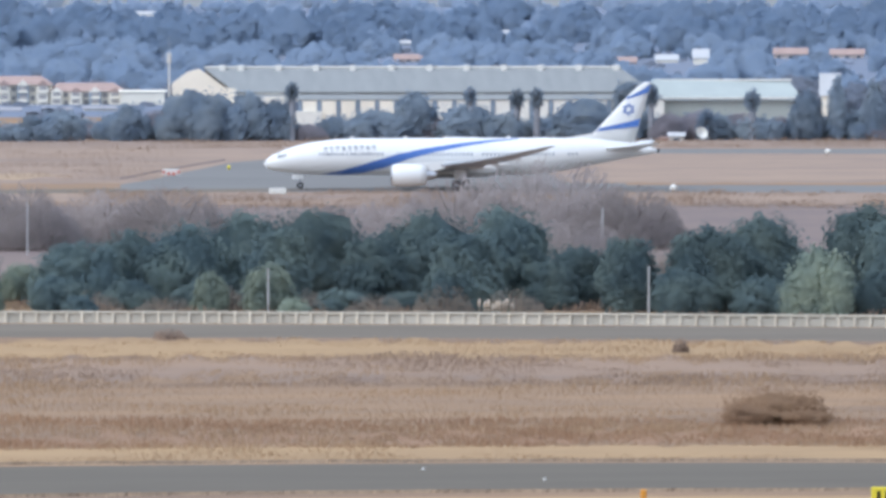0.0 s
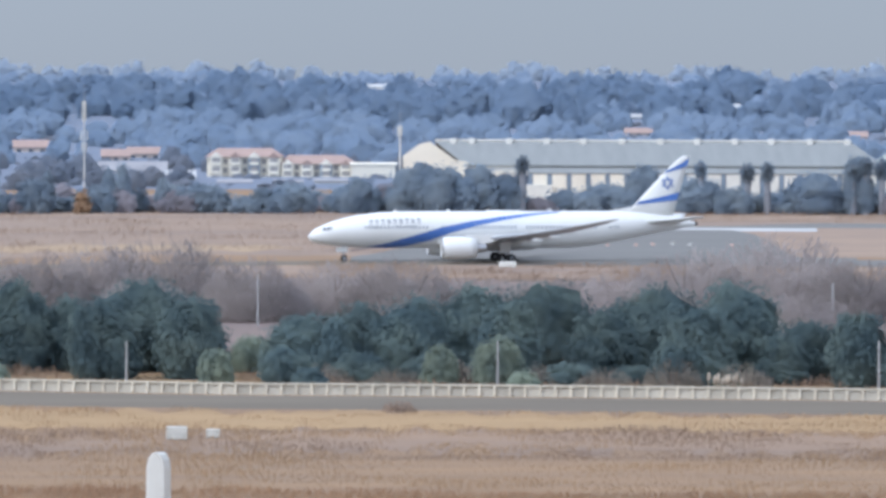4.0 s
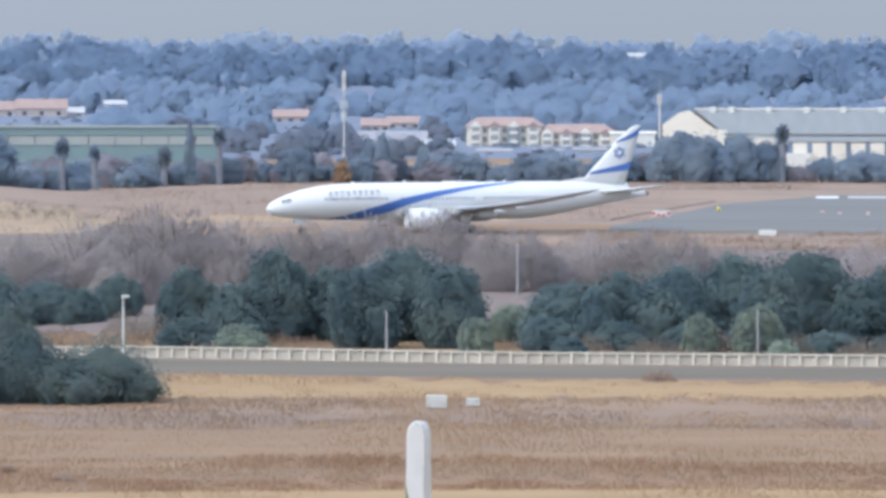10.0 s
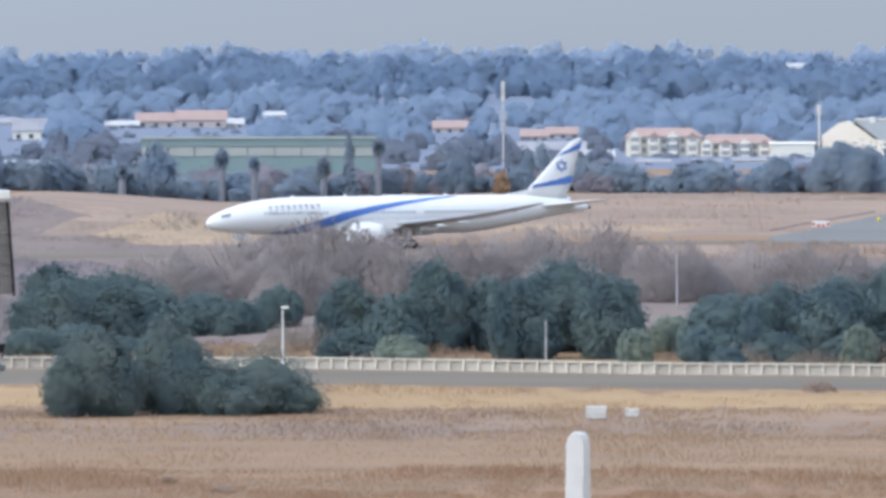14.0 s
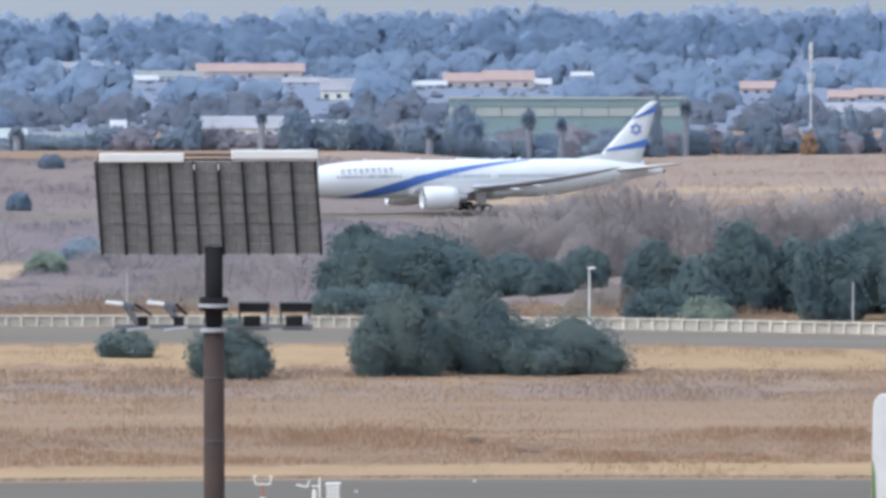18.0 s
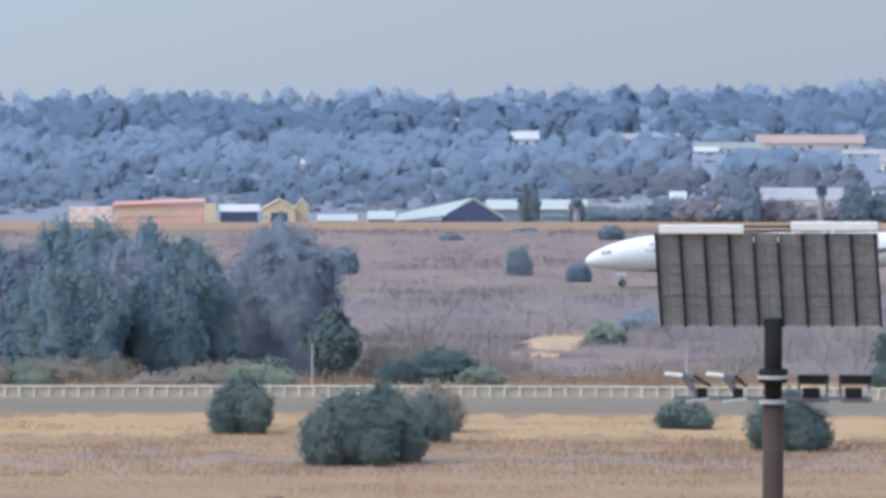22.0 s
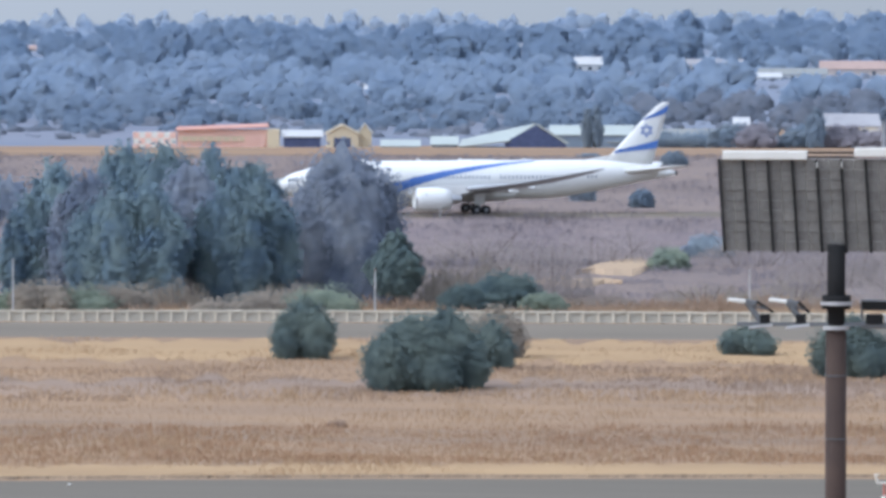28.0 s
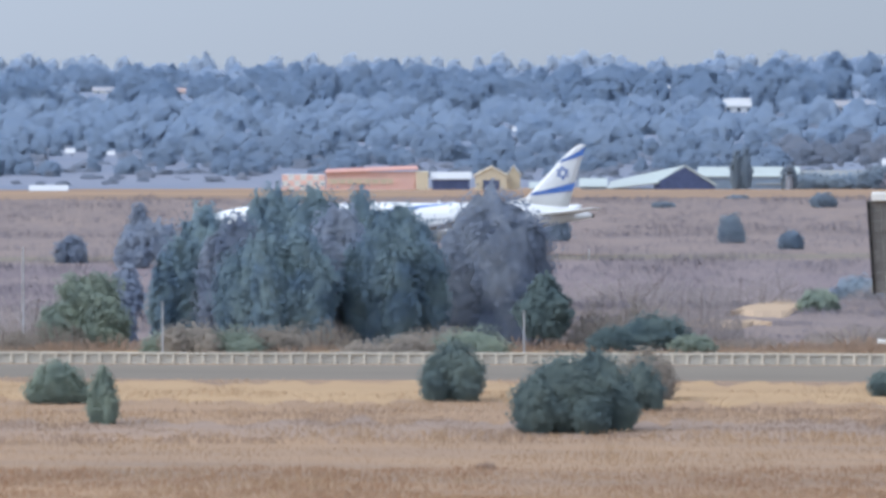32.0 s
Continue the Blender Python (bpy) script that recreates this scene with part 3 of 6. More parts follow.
class Mass:
    """One leaf mass of a crown: an uneven envelope of width w from base*h to h round a foot at (x, y)."""

    def __init__(self, x, y, w, h, base, form, rng):
        self.x, self.y, self.w, self.h, self.base = x, y, w, h, base
        self.prof = PROFILES[form]
        ribbed = form in ("tall", "plume", "cypress")
        calm = 0.6 if form in ("low", "dome", "cypress") else 1.0
        self.waves = [(m, rng.uniform(2, 5) + m * 0.45 if ribbed else rng.uniform(2, 6) + m * 0.6, rng.uniform(0, 6.28), calm * g * rng.uniform(0.6, 1.3))
                      for m, g in ((2, 0.09), (3, 0.09), (4, 0.07), (5, 0.08), (7, 0.08), (9, 0.07), (13, 0.05))]
        self.waves.append((0, rng.uniform(5, 9), rng.uniform(0, 6.28), 0.07 * calm))

    def at(self, a, q, f=1.0):
        """Points at azimuth a, height fraction q and depth f (1 on the outside)."""
        bump = 1 + sum(g * np.sin(m * a + v * q * 2 + p) for m, v, p, g in self.waves)
        r = np.interp(q, [p[0] for p in self.prof], [p[1] for p in self.prof]) * self.w * 0.5 * bump * f
        top = 1 + 0.5 * q * (bump - 1)
        z = self.h * (self.base + (1 - self.base) * q * top) - (1 - np.minimum(f, 1.05)) * self.w * 0.5 * q * q
        return np.stack([self.x + np.cos(a) * r, self.y + np.sin(a) * r, np.minimum(z, self.h * (1.0 + 0.05 * np.sin(9 * a)))], -1)

    def out(self, a, q):
        d = 0.06
        r = [np.interp(np.clip(q + e, 0, 1), [p[0] for p in self.prof], [p[1] for p in self.prof]) * self.w * 0.5 for e in (-d, d)]
        slope = (r[0] - r[1]) / (2 * d * self.h * (1 - self.base))
        return unit(np.stack([np.cos(a), np.sin(a), slope], -1))


def crown_arrays(masses, n, size, rng, depth=0.30, heart=0.84, loose=0.06, rows=8, cols=12, bend=0.6):
    """Leaf clumps over the masses, each with an uneven dense heart: corners, quads, triangles, normals."""
    share = np.array([m.w * m.h for m in masses])
    share = (share / share.sum() * n).astype(int)
    verts, norms, hv, hn, tris, base = [], [], [], [], [], 4 * int(share.sum())
    for mass, k in zip(masses, share):
        a, q = rng.uniform(0, 6.28, k), rng.uniform(0, 1, k) ** 0.9
        f = 1 - depth * rng.uniform(0, 1, k) ** 1.6 + np.where(rng.uniform(size=k) < loose, rng.uniform(0.03, 0.16, k), 0)
        c = mass.at(a, q, f) + rng.normal(size=(k, 3)) * size * 0.5
        c[:, 2] = np.maximum(c[:, 2], 0.2 * size)
        way = mass.out(a, q)
        nor = unit(bend * way + VIEW_SUN_BEND)
        verts.append(leaf_cards(c, 0.5 * way + nor + 0.3 * rng.normal(size=(k, 3)), size * rng.uniform(0.5, 1.3, k), rng))
        norms.append(np.repeat(nor, 4, 0))
        qq, aa = np.meshgrid(np.linspace(0, 1, rows), np.linspace(0, 2 * math.pi, cols, endpoint=False), indexing="ij")
        p = mass.at(aa.ravel(), qq.ravel(), heart)
        hv.append(p)
        hn.append(unit(bend * 0.9 * mass.out(aa.ravel(), qq.ravel()) + VIEW_SUN_BEND))
        for i in range(rows - 1):
            for j in range(cols):
                e, g = base + i * cols + j, base + i * cols + (j + 1) % cols
                tris += [(e, g, g + cols), (e, g + cols, e + cols)]
        tris += [(base + (rows - 1) * cols, base + (rows - 1) * cols + j, base + (rows - 1) * cols + j + 1) for j in range(1, cols - 1)]
        base += rows * cols
    m = int(share.sum())
    return np.concatenate(verts + hv), np.arange(4 * m).reshape(-1, 4), np.array(tris), np.concatenate(norms + hn)


def crown_mesh(name, *a, **k):
    return leaf_mesh(name, *crown_arrays(*a, **k))


def crown_masses(w, h, rng, form, base):
    """A main leaf mass and lesser ones at its sides."""
    if form == "cypress" or w < 1.2:
        return [Mass(0, 0, w, h, base, form, rng)]
    tall = form in ("tall", "plume")
    out = [Mass(0, 0, w * (0.86 if tall else 0.78), h, base, form, rng)]
    for i, side in enumerate((-1, 1, rng.choice((-1, 1)))):
        f = rng.uniform(0.42, 0.62)
        x = side * w * (0.5 - f * 0.5) * rng.uniform(0.8, 1.05)
        out.append(Mass(x, rng.uniform(-0.3, 0.1) * w, w * f, h * (rng.uniform(0.78, 0.96) if tall else rng.uniform(0.55, 0.82) if form == "dome" else rng.uniform(0.55, 0.92)), base * 0.6, form, rng))
    return out


def tree(name, b, d, v_top, v_base, width, material, label, category="tree", form="round", n=1500, size=0.42, seed=0, bark=None, base=0.2, group="", lean=0.0, depth=0.26, heart=0.82, loose=0.06):
    """A tree or shrub whose crown tops out at drop v_top and whose foot stands on the ground; width in bearing parts."""
    rng = np.random.default_rng(seed + int(abs(b)) * 7 + int(d))
    x, y = site(b, d)
    z = terrain(x, y)
    h = max(0.5, level(v_top, d) - z)
    w = width * d / R
    ob = empty(name, pose(x, y, z - 0.05, 0, 0, 0), label, category, group)
    masses = crown_masses(w, h, rng, form, base if form not in ("low", "dome") else 0.0)
    trunk = bmesh.new()
    rad = max(0.05, w * 0.022 + h * 0.01)
    add_tube(trunk, (0, 0, -0.1), (lean, 0, h * 0.5), rad, rad * 0.55, n=8)
    for m in masses:
        for _ in range(2):
            tip = m.at(np.array(rng.uniform(0, 6.28)), np.array(rng.uniform(0.35, 0.8)), 0.7)
            add_tube(trunk, (lean * 0.6, 0, h * (base * 0.6 + 0.12)), tuple(tip), rad * 0.45, rad * 0.15, n=5, caps=False)
    part("trunk", trunk, bark or M_BARK, ob)
    part("crown", crown_mesh("crown", masses, n, size, rng, depth=depth, heart=heart, loose=loose), material, ob)
    return ob


def bare_bush(name, b, d, v_top, width, label, n=1500, seed=0, material=None, depth=None, category="bush", group=""):
    """Leafless thicket: many fine twigs fanning up from low stems."""
    rng = np.random.default_rng(seed + int(abs(b)) * 3 + int(d))
    x, y = site(b, d)
    z = terrain(x, y)
    h = max(0.6, level(v_top, d) - z)
    w = width * d / R
    ob = empty(name, pose(x, y, z - 0.05), label, category, group)
    for i in range(6):
        stems = bmesh.new()
        a = rng.uniform(0, 2 * math.pi)
        r0, r1 = rng.uniform(0, 0.22) * w, rng.uniform(0.05, 0.42) * w
        add_tube(stems, (math.cos(a) * r0, math.sin(a) * r0, 0), (math.cos(a) * r1, math.sin(a) * r1, h * rng.uniform(0.5, 0.85)), 0.07, 0.03, n=5, caps=False)
        part("stem", stems, M_BARK, ob)
    rad = np.sqrt(rng.uniform(0, 1, n)) * 0.5 * w
    ang = rng.uniform(0, 2 * math.pi, n)
    bump = 0.78 + 0.22 * np.sin(ang * 3 + rad / w * 9 + seed)
    top = h * np.sqrt(np.clip(1 - (rad / (0.52 * w)) ** 2, 0.05, 1)) * bump
    foot = np.stack([np.cos(ang) * rad, np.sin(ang) * rad, top * rng.uniform(0.05, 0.95, n)], 1)
    way = np.stack([np.cos(ang) * 0.45, np.sin(ang) * 0.45, np.ones(n) * 0.9], 1) + 0.35 * rng.normal(size=(n, 3))
    way /= np.linalg.norm(way, axis=1)[:, None]
    ln = h * rng.uniform(0.04, 0.11, (n, 1))
    side = np.cross(way, rng.normal(size=(n, 3)))
    side /= np.linalg.norm(side, axis=1)[:, None]
    wd = rng.uniform(0.014, 0.036, (n, 1)) * max(0.7, h / 7)
    v = np.stack([foot - side * wd, foot + side * wd, foot + way * ln + side * wd * 1.4, foot + way * ln * 1.1 - side * wd * 1.4], 1)
    back = np.cross(v[:, 1] - v[:, 0], v[:, 2] - v[:, 0])[:, 1] > 0
    v[back] = v[back][:, ::-1]
    nor = unit(0.45 * unit(foot - np.array([0, 0, h * 0.3])) + VIEW_SUN_BEND)
    me = leaf_mesh("twig_mass", v.reshape(-1, 3), np.arange(4 * n).reshape(-1, 4), np.zeros((0, 3), int), np.repeat(nor, 4, 0))
    part("twig_mass", me, material or M_TWIG, ob)
    return ob


def grass_stuff(name, near, far, b0, b1, n, hgt, material, label, seed):
    rng = np.random.default_rng(seed)
    b = rng.uniform(b0, b1, n)
    q = rng.uniform(0, 1, n)
    pts = np.array([(*site(bb, near(bb) + (far(bb) - near(bb)) * qq),) for bb, qq in zip(b, q)])
    z = np.array([terrain(x, y) for x, y in pts])
    clump = np.array([0.25 + 1.5 * max(0, noise.noise((x * 0.05, y * 0.06, seed)) + 0.7 * noise.noise((x * 0.21, y * 0.17, seed + 5)) + 0.25) for x, y in pts])
    clump *= np.clip((b - b0) / 150, 0, 1) * np.clip((b1 - b) / 150, 0, 1)
    h = hgt * rng.uniform(0.5, 1.2, n) * clump
    w = rng.uniform(0.015, 0.04, n)
    a = rng.uniform(0, math.pi, n)
    dx, dy = np.cos(a) * w, np.sin(a) * w
    lean = rng.normal(size=(n, 2)) * 0.3 * h[:, None]
    foot = np.stack([pts[:, 0], pts[:, 1], z], 1)
    v = np.stack([foot - np.stack([dx, dy, 0 * z], 1), foot + np.stack([dx, dy, 0 * z], 1),
                  foot + np.stack([dx * 1.2 + lean[:, 0], dy * 1.2 + lean[:, 1], h], 1), foot + np.stack([-dx * 1.1 + lean[:, 0], -dy * 1.1 + lean[:, 1], h * 0.85], 1)], 1)
    back = np.cross(v[:, 1] - v[:, 0], v[:, 2] - v[:, 0])[:, 1] > 0
    v[back] = v[back][:, ::-1]
    nor = unit(np.array([0, -0.30, 0.9]) + 0.15 * rng.normal(size=(n, 3)))
    me = leaf_mesh(name, v.reshape(-1, 3), np.arange(4 * n).reshape(-1, 4), np.zeros((0, 3), int), np.repeat(nor, 4, 0))
    return tagged(part(name, me, material), label, "grass", kind="stuff")


def woods(name, count, d0, d1, b0, b1, size, material, label, seed, clear=(), leaves=90, hmin=7, hmax=13, wide=(0.7, 1.2), bare=(), grove=0.5, fine=1.0):
    """Far woodland: many soft overlapping crowns in one mesh, standing in groves."""
    rng = np.random.default_rng(seed)
    spots = []
    while len(spots) < count:
        b, d = rng.uniform(b0, b1), rng.uniform(d0, d1)
        lush = noise.noise((b * 0.009 * fine, d * 0.006 * fine, seed)) + 0.5 * noise.noise((b * 0.03 * fine, d * 0.012 * fine, seed + 3))
        if rng.uniform() > 1 - grove + grove * smooth(-0.35, 0.35, lush):
            continue
        spots.append((b, d, lush))
    ok = [(b, d, lush) for b, d, lush in spots if not any(abs(b - cb) < cw and cd - cl < d < cd + 25 for cb, cd, cw, cl in clear) and not any(q0 < b < q1 and e0 < d < e1 for q0, q1, e0, e1 in bare)]
    n, m = len(ok), leaves
    xy = np.array([site(b, d) for b, d, _ in ok])
    z = np.array([terrain(x, y) for x, y in xy])
    lush = np.array([q[2] for q in ok])
    h = (hmin + (hmax - hmin) * np.clip(0.45 + 0.75 * lush + rng.normal(size=n) * 0.22, 0, 1.25))
    # a stock of uneven crowns of unit height, set out at every spot
    stock = []
    for i in range(26):
        form = ("round", "low", "tall", "round", "plume")[i % 5]
        wd = rng.uniform(*wide)
        masses = [Mass(0, 0, wd * 0.85, 1.0, 0.02, form, rng), Mass(rng.choice((-1, 1)) * wd * 0.28, -0.1 * wd, wd * 0.55, rng.uniform(0.6, 0.92), 0.0, form, rng)]
        stock.append(crown_arrays(masses, m, size / (0.5 * hmin + 0.5 * hmax), rng, depth=0.24, heart=0.86, loose=0.08, rows=5, cols=7, bend=0.16))
    pick = rng.integers(0, len(stock), n)
    vs, qs, ts, ns, base = [], [], [], [], 0
    for k, (px, py), pz, ph in zip(pick, xy, z, h):
        v, q, t, nn = stock[k]
        vs.append(v * (ph * rng.uniform(0.88, 1.15), ph, ph) + (px, py, pz - 0.1))
        qs.append(q + base)
        ts.append(t + base)
        ns.append(nn)
        base += len(v)
    me = leaf_mesh(name, np.concatenate(vs), np.concatenate(qs), np.concatenate(ts), np.concatenate(ns))
    return tagged(part(name, me, material), label, "woods", kind="stuff")


# ---------------------------------------------------------------- the airliner
def body_at(s):
    """Fuselage at station s from the nose: centre height, half height, half width."""
    tab = [(0, 3.95, 0.06, 0.06), (0.35, 4.0, 0.62, 0.62), (1.0, 4.12, 1.08, 1.05), (2.0, 4.24, 1.42, 1.45), (3.5, 4.47, 1.86, 1.9), (5.5, 4.70, 2.27, 2.30), (8, 4.87, 2.63, 2.64),
           (11, 5.03, 2.85, 2.82), (15, 5.12, 2.96, 2.9), (42, 5.15, 2.98, 2.9), (46, 5.35, 2.8, 2.75), (50, 5.68, 2.42, 2.4), (54, 6.0, 1.93, 1.9), (58, 6.15, 1.28, 1.25), (61, 6.1, 0.72, 0.7), (62.8, 6.05, 0.32, 0.3)]
    xs = [r[0] for r in tab]
    return [float(np.interp(s, xs, [r[k] for r in tab])) for k in (1, 2, 3)]


NOSE = 31.0   # the nose is this far ahead of the airliner's origin


def skin(s, h, side=1, out=0.0):
    """A point on the fuselage skin at station s and height fraction h (-1 belly, 1 crown)."""
    zc, rz, ry = body_at(s)
    c = math.sqrt(max(0.0, 1 - h * h))
    return (NOSE - s, side * (ry * c + out * c), zc + rz * h + out * h)


def foil(cx, y, z, chord, thick):
    """Wing section seen from the side, leading edge forward."""
    pts = [(0, 0.0), (0.03, 0.5), (0.12, 0.9), (0.35, 1.0), (0.7, 0.55), (1.0, 0.04), (1.0, -0.04), (0.7, -0.3), (0.35, -0.6), (0.12, -0.55), (0.03, -0.35)]
    return [(NOSE - cx - p * chord, y, z + q * thick * chord * 0.55) for p, q in pts]


def airliner():
    ob = empty("airliner", pose(0, 950, 0), "white twin-engined widebody airliner with blue stripes taxiing", "aircraft")
    # fuselage
    stations = [0, 0.15, 0.35, 0.7, 1.0, 1.5, 2, 2.7, 3.5, 4.5, 5.5, 6.7, 8, 9.5, 11, 13, 15, 20, 25, 30, 35, 40, 42, 44, 46, 48, 50, 52, 54, 56, 58, 59.5, 61, 62, 62.8]
    rings = []
    for s in stations:
        zc, rz, ry = body_at(s)
        rings.append([(NOSE - s, ry * math.cos(2 * math.pi * i / 28), zc + rz * math.sin(2 * math.pi * i / 28)) for i in range(28)])
    fus = part("fuselage", add_loft(bmesh.new(), rings), M_WHITE, ob, smooth_shade=True)
    # wing-body fairing
    fr = []
    for s, w, hh in ((18.5, 0.4, 0.3), (21, 2.6, 1.2), (25, 3.35, 1.65), (31, 3.4, 1.7), (36, 3.0, 1.5), (40, 0.6, 0.4)):
        fr.append([(NOSE - s, w * math.cos(2 * math.pi * i / 16), 3.35 + hh * math.sin(2 * math.pi * i / 16)) for i in range(16)])
    part("belly_fairing", add_loft(bmesh.new(), fr), M_WHITE, ob, smooth_shade=True)
    # blue swoosh on both sides
    upper = [(9.0, -0.95), (12.0, -0.75), (16.7, -0.30), (21.4, 0.16), (26.0, 0.47), (30.7, 0.70), (35.4, 0.87), (40.0, 0.97)]
    lower = [(12.5, -0.99), (15.5, -0.88), (19.2, -0.58), (23.0, -0.12), (27.4, 0.27), (32.0, 0.57), (36.4, 0.79), (41.0, 0.945)]
    for side in (1, -1):
        bm = bmesh.new()
        rows = []
        for q in np.linspace(0, 1, 40):
            k = q * (len(upper) - 1)
            i = min(int(k), len(upper) - 2)
            f = k - i
            a = [upper[i][m] * (1 - f) + upper[i + 1][m] * f for m in (0, 1)]
            c = [lower[i][m] * (1 - f) + lower[i + 1][m] * f for m in (0, 1)]
            rows.append([bm.verts.new(skin(a[0] + (c[0] - a[0]) * g, a[1] + (c[1] - a[1]) * g, side, 0.03)) for g in np.linspace(0, 1, 7)])
        for r0, r1 in zip(rows, rows[1:]):
            for i in range(6):
                bm.faces.new((r0[i], r0[i + 1], r1[i + 1], r1[i]))
        part("swoosh_stripe", bm, M_BLUE, ob, "blue curved stripe", smooth_shade=True)
    # cockpit glazing
    for side in (1, -1):
        for s0, s1, h0, h1 in ((2.15, 2.75, 0.42, 0.80), (2.85, 3.7, 0.36, 0.70)):
            bm = bmesh.new()
            q = [bm.verts.new(skin(s, h, side, 0.025)) for s, h in ((s0, h0), (s1, h0), (s1, h1 - 0.08), (s0, h1))]
            bm.faces.new(q)
            part("cockpit_window", bm, M_GLASSY, ob)
    # cabin windows
    for side in (1, -1):
        for s in np.arange(9.0, 50.0, 0.62):
            if any(abs(s - dd) < 0.8 for dd in (8.2, 20.0, 34.0, 47.5)):
                continue
            zc = body_at(s)[0]
            h = (5.6 - zc) / body_at(s)[1]
            bm = bmesh.new()
            bm.faces.new([bm.verts.new(skin(s + ds, h + dh, side, 0.02)) for ds, dh in ((-0.14, -0.08), (0.14, -0.08), (0.14, 0.08), (-0.14, 0.08))])
            part("cabin_window", bm, M_CABIN, ob)
    # doors as thin outlines
    for side in (1, -1):
        for s in (8.2, 20.0, 34.0, 47.5):
            for ds in (-0.55, 0.5):
                bm = bmesh.new()
                q = [skin(s + ds + e, h, side, 0.02) for e, h in ((0, -0.12), (0.06, -0.12), (0.06, 0.5), (0, 0.5))]
                bm.faces.new([bm.verts.new(p) for p in q])
                part("door_seam", bm, M_GREYPAINT, ob)
    # name on the forward fuselage, as plain bars
    rng = np.random.default_rng(4)
    for side in (1, -1):
        for s0, h, count, ww, hh in ((9.6, 0.50, 9, 0.62, 0.14), (9.4, 0.20, 15, 0.32, 0.055)):
            s = s0
            for i in range(count):
                bm = bmesh.new()
                bm.faces.new([bm.verts.new(skin(s + ds, h + dh, side, 0.022)) for ds, dh in ((0, -hh), (ww, -hh), (ww, hh * rng.uniform(0.6, 1.0)), (0, hh))])
                part("lettering_bar", bm, M_LETTER, ob)
                s += ww * 1.55 + (1.2 if i == count // 2 - 1 and ww < 0.5 else 0)
    # wings
    for side in (1, -1):
        secs = [(20.8, 2.2, 3.2, 13.2, 0.14), (24.6, 6.0, 3.55, 9.8, 0.13), (28.2, 10.0, 4.0, 7.5, 0.115), (32.8, 16.0, 4.75, 5.6, 0.10), (37.3, 22.0, 5.7, 4.1, 0.09), (41.8, 27.6, 6.8, 2.6, 0.08), (44.3, 29.6, 7.35, 1.3, 0.075), (45.5, 30.1, 7.55, 0.5, 0.07)]
        # wing grey all over: the shade beneath it is put into the paint
        wing = part("wing", add_loft(bmesh.new(), [foil(s, side * y, z, c, t) for s, y, z, c, t in secs]), M_GREYPAINT, ob, "swept wing with underside shade in its grey", smooth_shade=True)
        for y, s, z in ((8.0, 32.5, 3.6), (13.0, 34.5, 4.3), (18.0, 37.0, 5.3)):
            bm = bmesh.new()
            prof = [(0, 0.03), (0.8, 0.24), (2.2, 0.3), (3.6, 0.2), (4.6, 0.03)]
            add_loft(bm, [[(NOSE - s - p, side * y + r * math.cos(2 * math.pi * i / 8), z + 1.1 * r * math.sin(2 * math.pi * i / 8)) for i in range(8)] for p, r in prof])
            part("flap_fairing", bm, M_WHITE, wing, smooth_shade=True)
        # engine
        ey, ez = side * 9.9, 2.45
        eng = part("engine", add_loft(bmesh.new(), [[(NOSE - s, ey + r * math.cos(2 * math.pi * i / 24), ez + r * math.sin(2 * math.pi * i / 24)) for i in range(24)]
                                                    for s, r in ((21.80, 1.36), (20.80, 1.42), (20.40, 1.55), (20.55, 1.66), (21.40, 1.80), (23.20, 1.84), (24.80, 1.70), (26.00, 1.48), (26.00, 1.38))], cap=False), M_WHITE, ob, "white engine nacelle", smooth_shade=True)
        part("lip", add_loft(bmesh.new(), [[(NOSE - s, ey + r * math.cos(2 * math.pi * i / 24), ez + r * math.sin(2 * math.pi * i / 24)) for i in range(24)] for s, r in ((20.90, 1.43), (20.37, 1.555), (20.60, 1.69))], cap=False), M_METAL, eng, "polished intake lip", smooth_shade=True)
        part("fan", tube((NOSE - 21.5, ey, ez), (NOSE - 22.1, ey, ez), 1.4, n=24), M_DARK, eng, "dark fan face")
        part("spinner", tube((NOSE - 21.5, ey, ez), (NOSE - 20.8, ey, ez), 0.42, 0.02, n=12), M_GREYPAINT, eng)
        part("core_nozzle", tube((NOSE - 25.2, ey, ez), (NOSE - 27.6, ey, ez), 1.05, 0.55, n=16), M_METAL, eng, "bare metal exhaust cone")
        bm = bmesh.new()
        add_prism(bm, [(NOSE - 23.2, ez + 1.7), (NOSE - 24.8, ez + 2.1), (NOSE - 29.5, ez + 2.2), (NOSE - 31.0, ez + 1.6), (NOSE - 27.0, ez + 0.6)], ey - 0.22, ey + 0.22)
        part("pylon", bm, M_WHITE, eng)
        # tailplane
        secs = [(53.8, 0.9, 6.25, 6.2, 0.10), (57.2, 5.2, 6.8, 4.2, 0.095), (60.6, 9.2, 7.35, 2.3, 0.09), (61.6, 9.9, 7.45, 1.2, 0.09)]
        part("tailplane", add_loft(bmesh.new(), [foil(s, side * y, z, c, t) for s, y, z, c, t in secs]), M_WHITE, ob, smooth_shade=True)
        # main gear
        gy = side * 4.9
        gear = part("main_gear", tube((NOSE - 31.4, gy, 0.75), (NOSE - 31.0, gy - side * 0.5, 3.6), 0.2, 0.26), M_GREYPAINT, ob)
        part("truck_beam", box(NOSE - 31.5, gy, 0.72, 1.7, 0.3, 0.3, bevel=0.05), M_GREYPAINT, gear)
        part("gear_door", box(NOSE - 31.2, gy + side * 0.55, 2.45, 1.7, 0.08, 1.9, bevel=0.03), M_WHITE, gear)
        part("drag_brace", tube((NOSE - 30.0, gy - side * 0.8, 3.2), (NOSE - 31.4, gy, 1.4), 0.09), M_GREYPAINT, gear)
